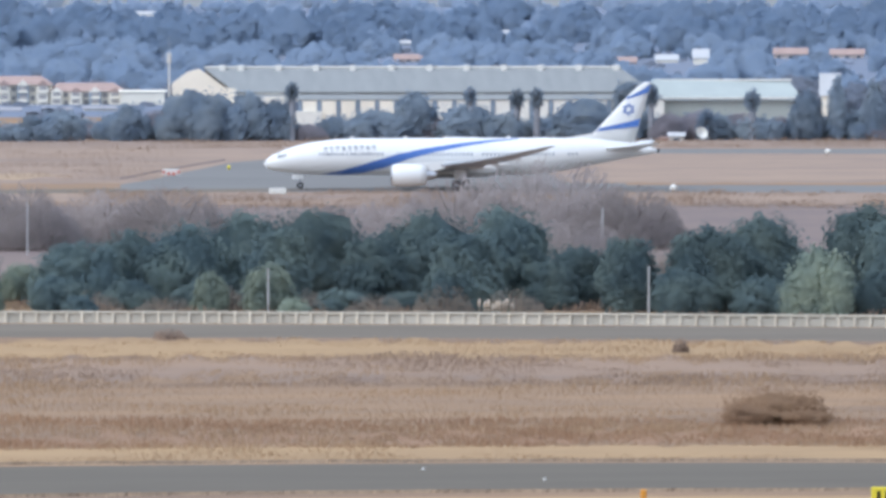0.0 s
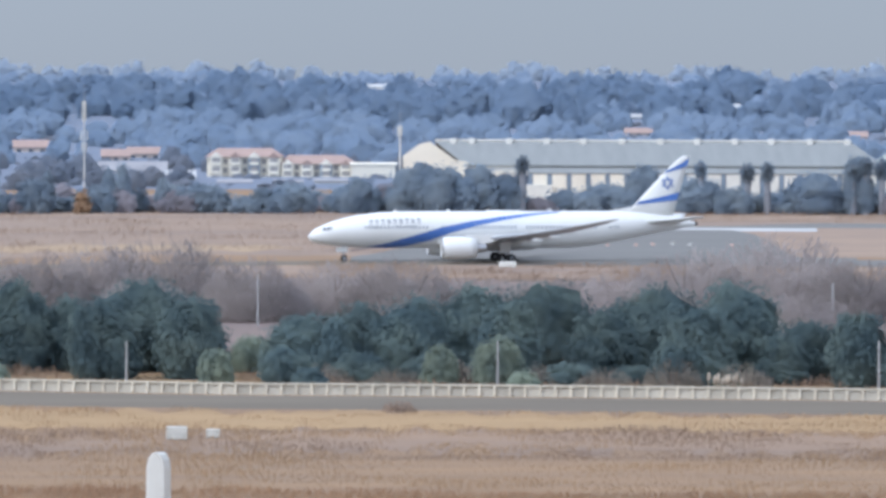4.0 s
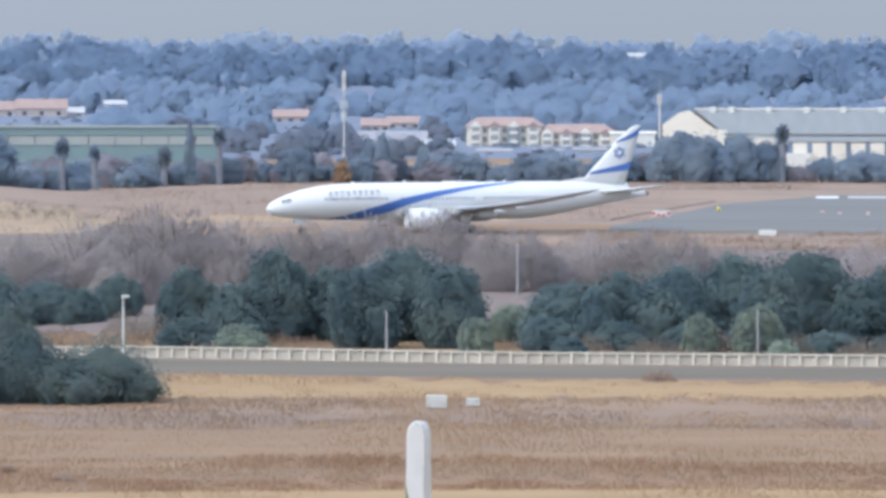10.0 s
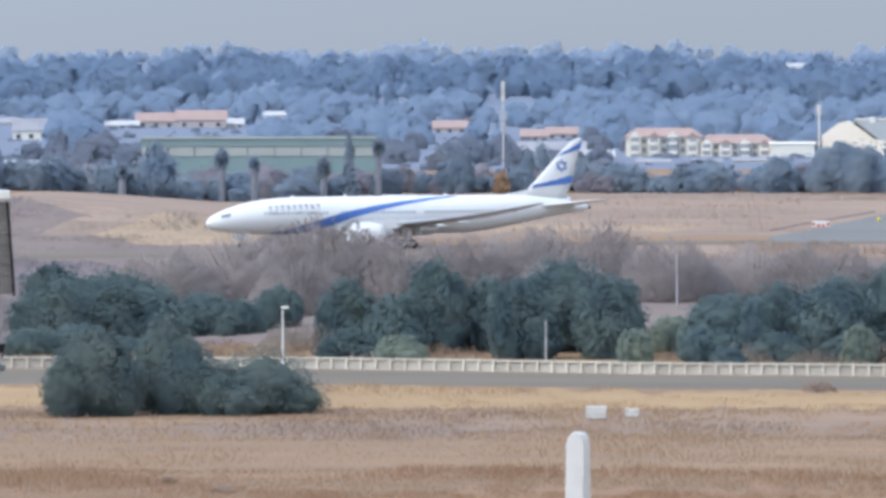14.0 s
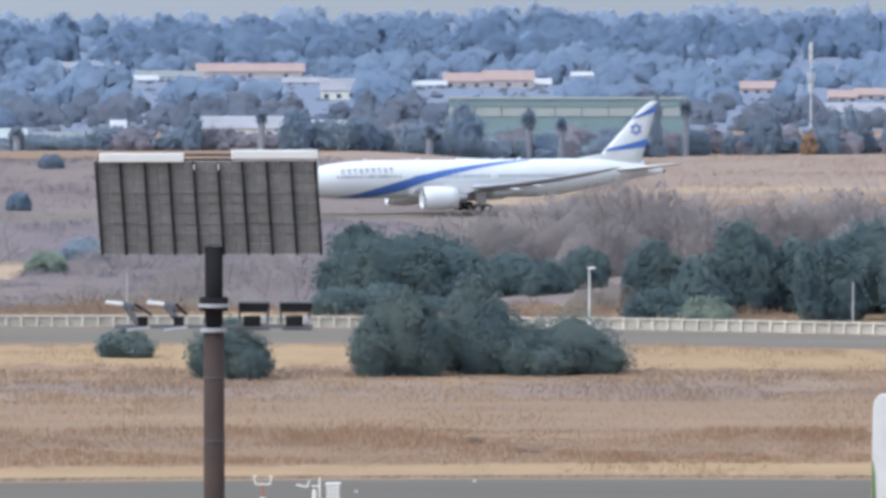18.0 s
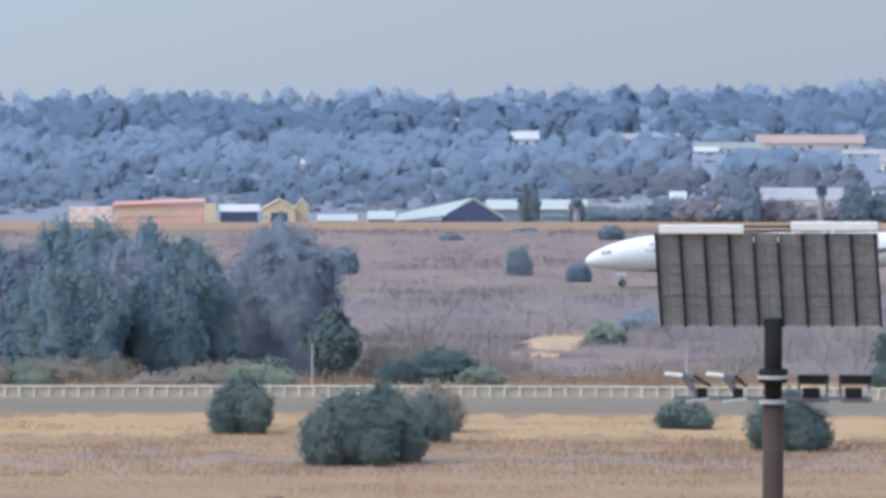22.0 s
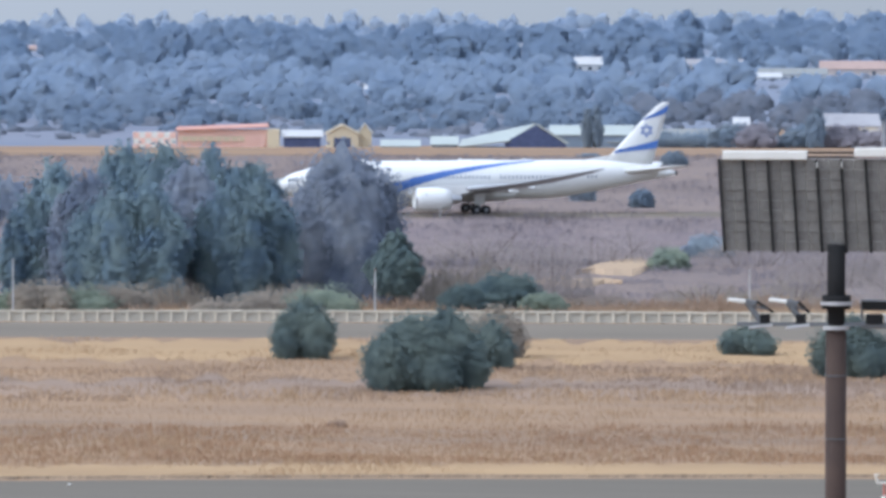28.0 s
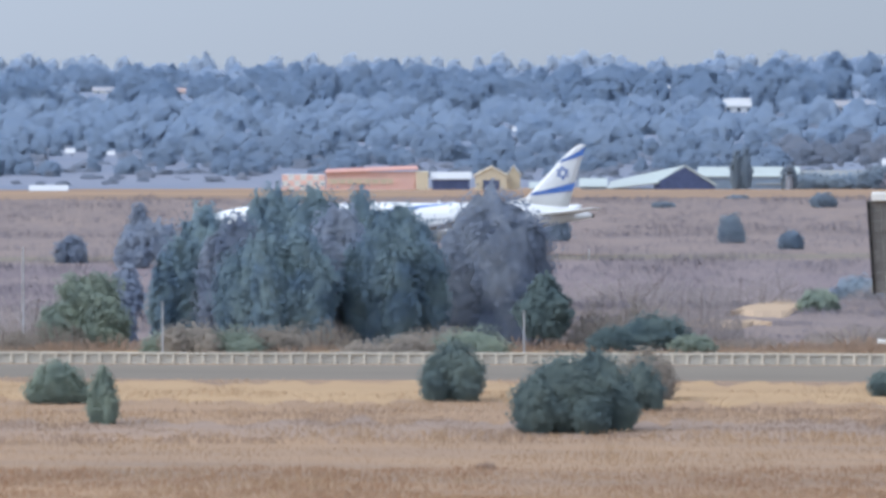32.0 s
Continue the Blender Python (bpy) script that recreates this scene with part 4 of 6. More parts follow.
        for ds in (-0.74, 0.74):
            for dy in (-0.55, 0.55):
                whl = part("wheel", tube((NOSE - 31.5 + ds, gy + dy - 0.23, 0.68), (NOSE - 31.5 + ds, gy + dy + 0.23, 0.68), 0.68, n=20), M_RUBBER, gear)
                part("rim", tube((NOSE - 31.5 + ds, gy + dy - 0.24, 0.68), (NOSE - 31.5 + ds, gy + dy + 0.24, 0.68), 0.3, n=12), M_GREYPAINT, whl)
    # nose gear
    gear = part("nose_gear", tube((NOSE - 5.8, 0, 0.55), (NOSE - 5.6, 0, 3.0), 0.12, 0.16), M_GREYPAINT, ob)
    for dy in (-0.32, 0.32):
        whl = part("wheel", tube((NOSE - 5.8, dy - 0.17, 0.52), (NOSE - 5.8, dy + 0.17, 0.52), 0.52, n=18), M_RUBBER, gear)
        part("rim", tube((NOSE - 5.8, dy - 0.18, 0.52), (NOSE - 5.8, dy + 0.18, 0.52), 0.24, n=12), M_GREYPAINT, whl)
    for dy in (-0.6, 0.6):
        part("gear_door", box(NOSE - 5.4, dy, 1.95, 1.8, 0.05, 0.75, bevel=0.02), M_WHITE, gear)
    part("landing_light", tube((NOSE - 5.6, -0.1, 1.55), (NOSE - 5.45, -0.1, 1.55), 0.12), M_METAL, gear)
    # fin with its bands and star
    def fin_x(f, z):
        """Station at chord fraction f and height z on the fin."""
        q = (z - 7.4) / (17.0 - 7.4)
        le = 51.3 + q * 8.9
        te = 59.2 + q * 2.7
        return NOSE - (le + (te - le) * f)
    rings = []
    for q in (0.0, 0.25, 0.5, 0.75, 0.93, 0.985, 1.0):
        z = 7.4 + 9.6 * q
        th = (0.5 - 0.33 * q) * (1 if q < 0.99 else 0.3)
        cut = 0.0 if q < 0.9 else (0.10 if q < 0.97 else (0.28 if q < 0.99 else 0.42))
        prof = [(cut, 0), (cut + 0.08, 0.6), (0.4, 1), (0.75, 0.6), (1, 0.05), (1, -0.05), (0.75, -0.6), (0.4, -1), (cut + 0.08, -0.6)]
        rings.append([(fin_x(f, z), g * th, z) for f, g in prof])
    fin = part("fin", add_loft(bmesh.new(), rings), M_WHITE, ob, smooth_shade=True)
    fillet = bmesh.new()
    add_prism(fillet, [(NOSE - 47.5, 7.95), (NOSE - 52.6, 8.85), (NOSE - 54.5, 7.6)], -0.14, 0.14)
    part("fin_fillet", fillet, M_WHITE, fin)
    for side in (1, -1):
        def fin_y(z):
            return side * (0.53 - 0.35 * (z - 7.4) / 9.6)
        for lo0, lo1, hi0, hi1 in ((9.15, 9.9, 9.6, 11.2), (14.2, 15.35, 14.6, 16.75)):
            bm = bmesh.new()
            rows = []
            for f in np.linspace(0.02, 0.985, 9):
                lo, hi = lo0 + (lo1 - lo0) * f, hi0 + (hi1 - hi0) * f
                rows.append([bm.verts.new((fin_x(f, z), fin_y(z) * 1.04, z)) for z in (lo, (lo + hi) / 2, hi)])
            for r0, r1 in zip(rows, rows[1:]):
                for i in (0, 1):
                    bm.faces.new((r0[i], r1[i], r1[i + 1], r0[i + 1]))
            part("fin_band", bm, M_BLUE, fin, "blue band")
        bm = bmesh.new()
        cx, cz, rr, wd = fin_x(0.46, 12.65), 12.65, 1.12, 0.15
        for flip in (0, math.pi):
            for i in range(3):
                a0, a1 = flip + math.pi / 2 + i * 2 * math.pi / 3, flip + math.pi / 2 + (i + 1) * 2 * math.pi / 3
                pts = [(math.cos(a) * r, math.sin(a) * r) for a, r in ((a0, rr), (a1, rr), (a1, rr - 2 * wd), (a0, rr - 2 * wd))]
                off = 0.02 + (0.004 if flip else 0)
                bm.faces.new([bm.verts.new((cx + px, fin_y(cz + pz) * 1.02 + side * off, cz + pz)) for px, pz in pts])
        part("star", bm, M_BLUE, fin, "blue six-pointed star outline")
    # roof antennas and tail cone
    for s in (14.0, 22.5, 29.0, 39.0):
        bm = bmesh.new()
        zc, rz, ry = body_at(s)
        add_prism(bm, [(NOSE - s + 0.35, zc + rz - 0.05), (NOSE - s, zc + rz + 0.32), (NOSE - s - 0.3, zc + rz + 0.32), (NOSE - s - 0.4, zc + rz - 0.05)], -0.04, 0.04)
        part("antenna", bm, M_WHITE, ob)
    bm = bmesh.new()
    add_loft(bm, [[(NOSE - s, r * math.cos(2 * math.pi * i / 14), 8.02 + 0.22 * math.sin(2 * math.pi * i / 14)) for i in range(14)] for s, r in ((29.5, 0.1), (31, 0.8), (33, 0.8), (34.5, 0.1))])
    part("satellite_dome", bm, M_WHITE, ob, smooth_shade=True)
    part("tail_exhaust", tube((NOSE - 62.5, 0, 6.06), (NOSE - 63.2, 0, 6.05), 0.31, 0.24, n=12), M_DARK, ob)
    return ob


# seconds, bearing and distance of the tail star, heading towards the camera's side (degrees)
TAXI = [(0, 1404, 931, -6), (1, 1322, 933, -4.5), (2, 1239, 936, -2.5), (3.5, 1109, 940.5, 1.5), (5.5, 932, 944, 7), (8, 706, 0, 12), (10.5, 473, 0, 14.5), (13, 234, 0, 16), (15.5, -15, 0, 18.5), (18, -276, 0, 20), (20.5, -545, 0, 20),
        (23.5, -869, 0, 19), (25.5, -1087, 0, 19), (27.5, -1305, 0, 19), (30, -1568, 0, 19), (32, -1770, 0, 19)]


def taxi_rows():
    rows = []
    back = NOSE - 58.25
    for t, b, d, turn in TAXI:
        if not d:                        # the straight stretch
            d = 922.5 / (math.cos(b / R) - 0.2586 * math.sin(b / R))
        x, y = site(b, d)
        hx, hy = -math.cos(radians(turn)), -math.sin(radians(turn))
        rows.append((t, pose(x - back * hx, y - back * hy, broken([(0, 0.3), (3, 0.2), (6, 0.05), (9, 0.05), (13, -0.12), (17, -0.38), (28, -0.62), (32, -0.65)], t), 0, 0, 180 + turn)))
    return rows


# ---------------------------------------------------------------- big things in the foreground
M_BATTEN = surface("pale_seam", (0.30, 0.29, 0.265), 0.8, second=(0.16, 0.155, 0.14), scale=0.8, amount=1.0, spec=0.15)
M_BRACKET = surface("grey_galvanised_bracket", (0.15, 0.155, 0.16), 0.7, scale=1.0)


def billboard():
    """A tall single-column billboard seen from behind, lit by floods on brackets."""
    d = 241.0
    k = d / R
    x, y = site(-1022, d)
    ob = empty("billboard", pose(x, y, 0, 0, 0, 4.5), "tall billboard seen from behind on a brown steel column", "billboard")
    top, low, zl = level(268, d), level(431, d), level(520, d)
    part("column", tube((0, 0, 0), (0, 0, zl - 1.1), 0.45, 0.43, n=24), M_STEEL_BROWN, ob, "brown painted steel column", smooth_shade=True)
    part("upper_column", tube((0, 0, zl - 1.2), (0, 0, low + 0.3), 0.375, n=20), M_STEEL_DARK, ob, "black upper column", smooth_shade=True)
    wid = 388 * k
    x0 = -wid / 2 - 0.20
    cols = 9
    cw, h = wid / cols, top - low
    sheet_me = bpy.data.meshes.new("sheet")
    bm = box(0, 0, 0, cw / 2 - 0.03, 0.10, h / 9 - 0.012, bevel=0.012)
    bm.to_mesh(sheet_me)
    for i in range(cols):
        for r in range(9):
            for e in (0.26, 0.74):
                sheet = part("sheet", sheet_me, M_SHEET, ob)
                sheet.matrix_basis = pose(x0 + (i + e) * cw + 0.13 - 0.26 * (r + 0.5) / 9, 0.012 * ((r * 7 + i * 3) % 3), low + h * r / 9 + h / 18)
    for r in range(1, 9):
        part("batten", box(x0 + wid / 2 + 0.13 - 0.26 * r / 9, -0.06, low + h * r / 9, wid - 0.1, 0.03, 0.028), M_BATTEN, ob, "pale seam batten")
    for i in range(cols + 1):
        bm = bmesh.new()
        cx = x0 + i * wid / cols
        add_loft(bm, [[(cx + 0.13 + a, -0.10 + c, low - 0.05) for a, c in ((-0.055, -0.10), (0.055, -0.10), (0.055, 0.1), (-0.055, 0.1))],
                      [(cx - 0.13 + a, -0.10 + c, top) for a, c in ((-0.055, -0.10), (0.055, -0.10), (0.055, 0.1), (-0.055, 0.1))]])
        part("rib", bm, M_STEEL_DARK, ob)
    part("face_panel", box(x0 + wid / 2, 0.55, (top + low) / 2, wid, 0.06, top - low), M_OFFWHITE, ob, "pale advertising face turned away")
    part("top_cap", box(x0 + wid * 0.195, 0.15, top + 0.16, wid * 0.385, 0.75, 0.36, bevel=0.03), M_OFFWHITE, ob, "offwhite top cover")
    part("top_cap", box(x0 + wid * 0.80, 0.15, top + 0.30, wid * 0.395, 0.75, 0.36, bevel=0.03), M_OFFWHITE, ob, "offwhite top cover")
    for e in (4, 5):
        part("clip", box(x0 + e * cw - 0.1, -0.25, top - 0.22, 0.05, 0.05, 0.24, bevel=0.01), M_OFFWHITE, ob, "small white clip")
    part("top_rail", box(x0 + wid * 0.49, 0, top + 0.28, wid * 0.23, 0.08, 0.08), M_STEEL_DARK, ob)
    part("top_rail", box(x0 + wid * 0.49, 0, top + 0.08, wid * 0.23, 0.08, 0.08), M_STEEL_DARK, ob)
    part("collar", tube((0, 0, zl - 0.28), (0, 0, zl + 0.28), 0.60, n=24), M_STEEL_DARK, ob, smooth_shade=True)
    part("collar_ring", tube((0, 0, zl - 0.12), (0, 0, zl + 0.02), 0.64, n=24), M_GREYPOLE, ob)
    part("lower_ring", tube((0, 0, zl - 1.15), (0, 0, zl - 0.98), 0.56, n=24), M_GREYPOLE, ob)
    part("cross_arm", box(0, -0.1, zl - 0.92, 8.2, 0.2, 0.16), M_BRACKET, ob)
    for v in (650, 762):
        part("weld_ring", tube((0, 0, level(v, d) - 0.02), (0, 0, level(v, d) + 0.02), 0.462, n=24), M_BRACKET, ob)
    for cx, dx in ((-3.65, 0.72), (-1.95, 0.5)):           # raised pale heads on kinked arms
        lamp = part("flood_bracket", tube((cx, 0, zl - 0.05), (cx + 0.55, -0.05, zl - 0.86), 0.15, 0.13, n=8), M_BRACKET, ob)
        head = box(0, 0, 0, 0.82, 0.5, 0.15, bevel=0.03)
        bmesh.ops.transform(head, matrix=pose(cx - 0.42, 0.1, zl + 0.03, 0, 6, 0), verts=head.verts)
        part("flood_head", head, M_OFFWHITE, lamp, "pale floodlight head")
        hood = box(0, 0, 0, 0.5, 0.42, 0.26, bevel=0.04)
        bmesh.ops.transform(hood, matrix=pose(cx + 0.12, 0.05, zl - 0.06, 0, 14, 0), verts=hood.verts)
        part("hood", hood, M_BRACKET, lamp)
        part("strut", tube((cx + 0.35, 0.1, zl + 0.0), (cx + dx + 0.35, 0.05, zl - 0.45), 0.06, n=6), M_STEEL_DARK, lamp)
        part("strut", tube((cx + 0.25, 0.1, zl - 0.22), (cx + dx + 0.1, 0.05, zl - 0.3), 0.05, n=6), M_BRACKET, lamp)
        part("ballast_box", box(cx + dx, -0.05, zl - 0.70, 0.42, 0.4, 0.40, bevel=0.03), M_STEEL_DARK, lamp, "dark ballast box")
        foot = box(0, 0, 0, 1.0, 0.3, 0.13, bevel=0.03)
        bmesh.ops.transform(foot, matrix=pose(cx + dx * 0.75, -0.15, zl - 1.02, 0, -7, 0), verts=foot.verts)
        part("foot_plate", foot, M_GREYPOLE, lamp, "galvanised foot plate")
    for cx, w, lean_out in ((1.66, 1.26, 0.12), (3.41, 1.36, 0.32)):           # dark heads in open frames
        lamp = part("flood_bracket", tube((cx - 0.6, -0.1, zl - 1.0), (cx + 0.65, -0.1, zl - 1.0), 0.09, n=8), M_BRACKET, ob)
        head = add_prism(bmesh.new(), [(cx - w / 2 + 0.06, zl - 0.34), (cx + w / 2 - 0.1, zl - 0.34), (cx + w / 2, zl + 0.02), (cx - w / 2, zl + 0.02)], -0.12, 0.34)
        part("flood_head", head, M_STEEL_DARK, lamp, "dark floodlight head")
        part("visor", box(cx, 0.1, zl + 0.06, w + 0.06, 0.55, 0.06, bevel=0.01), M_BRACKET, lamp)
        part("yoke", tube((cx + w / 2, 0.1, zl - 0.05), (cx + w / 2 - lean_out, 0.1, zl - 0.98), 0.06, n=6), M_BRACKET, lamp)
        part("yoke", tube((cx - w / 2, 0.1, zl - 0.05), (cx - w / 2 + 0.08, 0.1, zl - 0.98), 0.05, n=6), M_BRACKET, lamp)
        part("ballast_box", box(cx - 0.08, -0.05, zl - 0.70, 0.72, 0.4, 0.42, bevel=0.03), M_STEEL_DARK, lamp, "dark ballast box")
        part("mounting_plate", box(cx + 0.42, -0.05, zl - 0.66, 0.2, 0.3, 0.3, bevel=0.03), M_GREYPOLE, lamp)
    return ob


def totem():
    """A slim rounded white pylon sign."""
    d = 300.0
    k = d / R
    x, y = site(166, d)
    top = level(680, d)
    ob = empty("pylon_sign", pose(x, y, 0), "slim white pylon sign with rounded top and green edge", "sign")
    w = 44 * k
    def ring(z, inset, out):
        l, r = -w / 2 + inset - out, w / 2 - inset * 0.7 + out * 0.4
        return [(l, -0.45, z), (r - 0.36, -0.45, z), (r, 0.25, z), (r, 0.45, z), (l, 0.45, z)]
    bm = add_loft(bmesh.new(), [ring(0, 0, 0.12), ring(top - 0.75, 0.02, 0), ring(top - 0.35, 0.10, 0), ring(top - 0.1, 0.28, 0), ring(top + 0.03, 0.48, 0)])
    part("body", bm, M_OFFWHITE, ob)
    bm = add_prism(bmesh.new(), [(-w / 2 - 0.14, 0), (-w / 2 + 0.42, 0), (-w / 2 + 0.12, 7.2), (-w / 2 - 0.02, 7.9)], -0.49, -0.455)
    part("green_edge", bm, M_GREENSTRIPE, ob, "green painted edge")
    # thin grey plate imitates the shade down the right edge
    bm = add_prism(bmesh.new(), [(w / 2 - 0.40, 0), (w / 2 - 0.32, 0), (w / 2 - 0.36, 9.0), (w / 2 - 0.40, 9.0)], -0.49, -0.455)
    part("edge_shade_strip", bm, M_GREYPOLE, ob, "grey strip painted in for edge shade")
    return ob


# ---------------------------------------------------------------- buildings beyond the airfield
def gable_house(name, b, v_top, v_base, width, d, wall, roof, label, category="house", depth=9.0, roof_part=0.45, windows=3, turn=0.0, group="", end_on=False):
    """A small building: walls, pitched roof, windows. Width and heights are given as seen from the station."""
    k = d / R
    x, y = site(b, d)
    z = terrain(x, y)
    top = level(v_top, d)
    z0 = min(z, level(v_base, d)) - 0.3
    w, h = width * k, top - z0
    eave = h * (1 - roof_part)
    face = -math.degrees(b / R)
    ob = empty(name, pose(x, y, z0, 0, 0, face + turn), label, category, group)
    part("wall", box(0, depth / 2, eave / 2, w * 0.97, depth, eave), wall, ob)
    bm = bmesh.new()
    o = 0.35
    if end_on:
        add_loft(bm, [[(-w / 2 - o, yy, eave - 0.1), (0, yy, h), (w / 2 + o, yy, eave - 0.1), (w / 2 + o, yy, eave + 0.12), (0, yy, h + 0.22), (-w / 2 - o, yy, eave + 0.12)] for yy in (-o, depth + o)])
        g = bmesh.new()
        add_prism(g, [(-w / 2 * 0.97, eave), (w / 2 * 0.97, eave), (0, h)], 0.02, 0.3)
        part("gable", g, wall, ob)
    else:
        add_loft(bm, [[(xx, -o, eave - 0.05), (xx, depth / 2, h), (xx, depth + o, eave - 0.05), (xx, depth + o, eave + 0.15), (xx, depth / 2, h + 0.2), (xx, -o, eave + 0.15)] for xx in (-w / 2 - o, w / 2 + o)])
    part("roof", bm, roof, ob)
    for i in range(windows):
        part("window", box((i + 0.5) / windows * w - w / 2, -0.03, eave * 0.55, min(1.5, w / windows * 0.45), 0.08, min(1.4, eave * 0.45)), M_GLASSY, ob)
    return ob


def hangar():
    """Long workshop hangar: west gable laid flat to the camera's view, ridge vents, lean-to with open bays."""
    d = 1400.0
    k = d / R
    ox = 600
    x, y = site(ox, d)
    z0 = -0.5
    ob = empty("hangar", pose(x, y, z0, 0, 0, -6.0), "long grey-roofed hangar with cream gable and ridge vents", "building")
    Z = lambda v: level(v, d) - z0
    X = lambda b: (b - ox) * k
    bm = add_prism(bmesh.new(), [(X(597), 0), (X(712), 0), (X(712), Z(163)), (X(690), Z(160)), (X(645), Z(127)), (X(625), Z(132)), (X(597), Z(153))], 0.0, 0.5)
    # gable brighter cream than the grey side walls, imitating sun on it
    part("gable_wall", bm, M_CREAM, ob, "cream gable end, sunlight put in its pale colour")
    bm = bmesh.new()
    ridge, eave = Z(127), Z(168)
    a = [(X(650), 14, ridge), (X(1392), 14, ridge), (X(1447), -0.2, eave), (X(708), -0.2, eave)]
    low = [(p[0], p[1] + 0.02, p[2] - 0.35) for p in a]
    add_loft(bm, [a, low])
    part("roof", bm, M_ROOF_GREY, ob, "blue-grey sheet roof")
    part("back_roof", add_loft(bmesh.new(), [[(X(650), 14, ridge), (X(1392), 14, ridge), (X(1392), 40, eave - 2), (X(650), 40, eave - 2)], [(X(650), 14, ridge - 0.3), (X(1392), 14, ridge - 0.3), (X(1392), 40, eave - 2.3), (X(650), 40, eave - 2.3)]]), M_ROOF_GREY, ob)
    part("ridge_cap", box((X(650) + X(1392)) / 2, 14, ridge + 0.15, X(1392) - X(650), 0.9, 0.5), M_OFFWHITE, ob, "pale ridge capping")
    for i, b in enumerate((683, 716, 783, 850, 915, 984, 1052, 1118, 1185, 1250, 1318, 1385)):
        part("ridge_vent", box(X(b), 12.9, ridge - 0.15, 1.5, 1.4, 1.6, bevel=0.1), M_OFFWHITE, ob, "white ridge vent")
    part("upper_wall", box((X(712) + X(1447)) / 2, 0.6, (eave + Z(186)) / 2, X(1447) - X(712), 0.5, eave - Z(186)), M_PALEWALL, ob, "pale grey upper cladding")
    part("leanto_roof", add_loft(bmesh.new(), [[(X(820), 0.3, Z(172)), (X(1460), 0.3, Z(172)), (X(1465), -5, Z(181)), (X(820), -5, Z(181))], [(X(820), 0.3, Z(172) - 0.3), (X(1460), 0.3, Z(172) - 0.3), (X(1465), -5, Z(181) - 0.3), (X(820), -5, Z(181) - 0.3)]]), M_ROOF_GREY, ob)
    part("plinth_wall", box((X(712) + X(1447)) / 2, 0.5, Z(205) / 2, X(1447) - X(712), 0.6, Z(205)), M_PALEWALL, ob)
    for b in range(822, 1450, 34):
        part("bay_panel", box(X(b + 19), -4.75, Z(182.5) / 2, 25 * k, 0.25, Z(182.5)), M_CREAM if b < 1020 else M_OFFWHITE, ob, "cream panel between dark columns")
        part("bay_column", box(X(b + 2), -4.7, Z(182) / 2, 6 * k, 0.5, Z(182)), M_GREYBAY, ob)
    part("side_annex", box(X(755), -2.0, Z(178) / 2, 80 * k, 3.5, Z(178)), M_CREAM, ob, "cream annexe")
    part("white_annex", box(X(840), -5.3, Z(202) / 2, 45 * k, 1.0, Z(202)), M_OFFWHITE, ob, "white annexe wall")
    return ob


def warehouse_east():
    d = 1420.0
    k = d / R
    x, y = site(1580, d)
    ob = empty("warehouse", pose(x, y, -0.5, 0, 0, -8.5), "pale green sheet-roofed warehouse behind palms", "building")
    Z = lambda v: level(v, d) + 0.5
    w = 262 * k
    part("wall", box(-2, 8, Z(185) / 2, w + 4, 15, Z(185)), M_PALEGREEN, ob)
    bm = add_loft(bmesh.new(), [[(-w / 2, 8, Z(147)), (w / 2 - 3, 8, Z(152)), (w / 2, -0.5, Z(180)), (-w / 2 - 6, -0.5, Z(178))], [(-w / 2, 8, Z(147) - 0.3), (w / 2 - 3, 8, Z(152) - 0.3), (w / 2, -0.5, Z(180) - 0.3), (-w / 2 - 6, -0.5, Z(178) - 0.3)]])
    part("roof", bm, M_PALEGREEN, ob)
    part("ridge_cap", box(-1, 8, Z(149), w - 3, 0.8, 0.5), M_OFFWHITE, ob, "white ridge capping")
    part("gutter", box(-3, -0.7, Z(180), w + 4, 0.3, 0.45), M_OFFWHITE, ob, "white gutter line")
    return ob


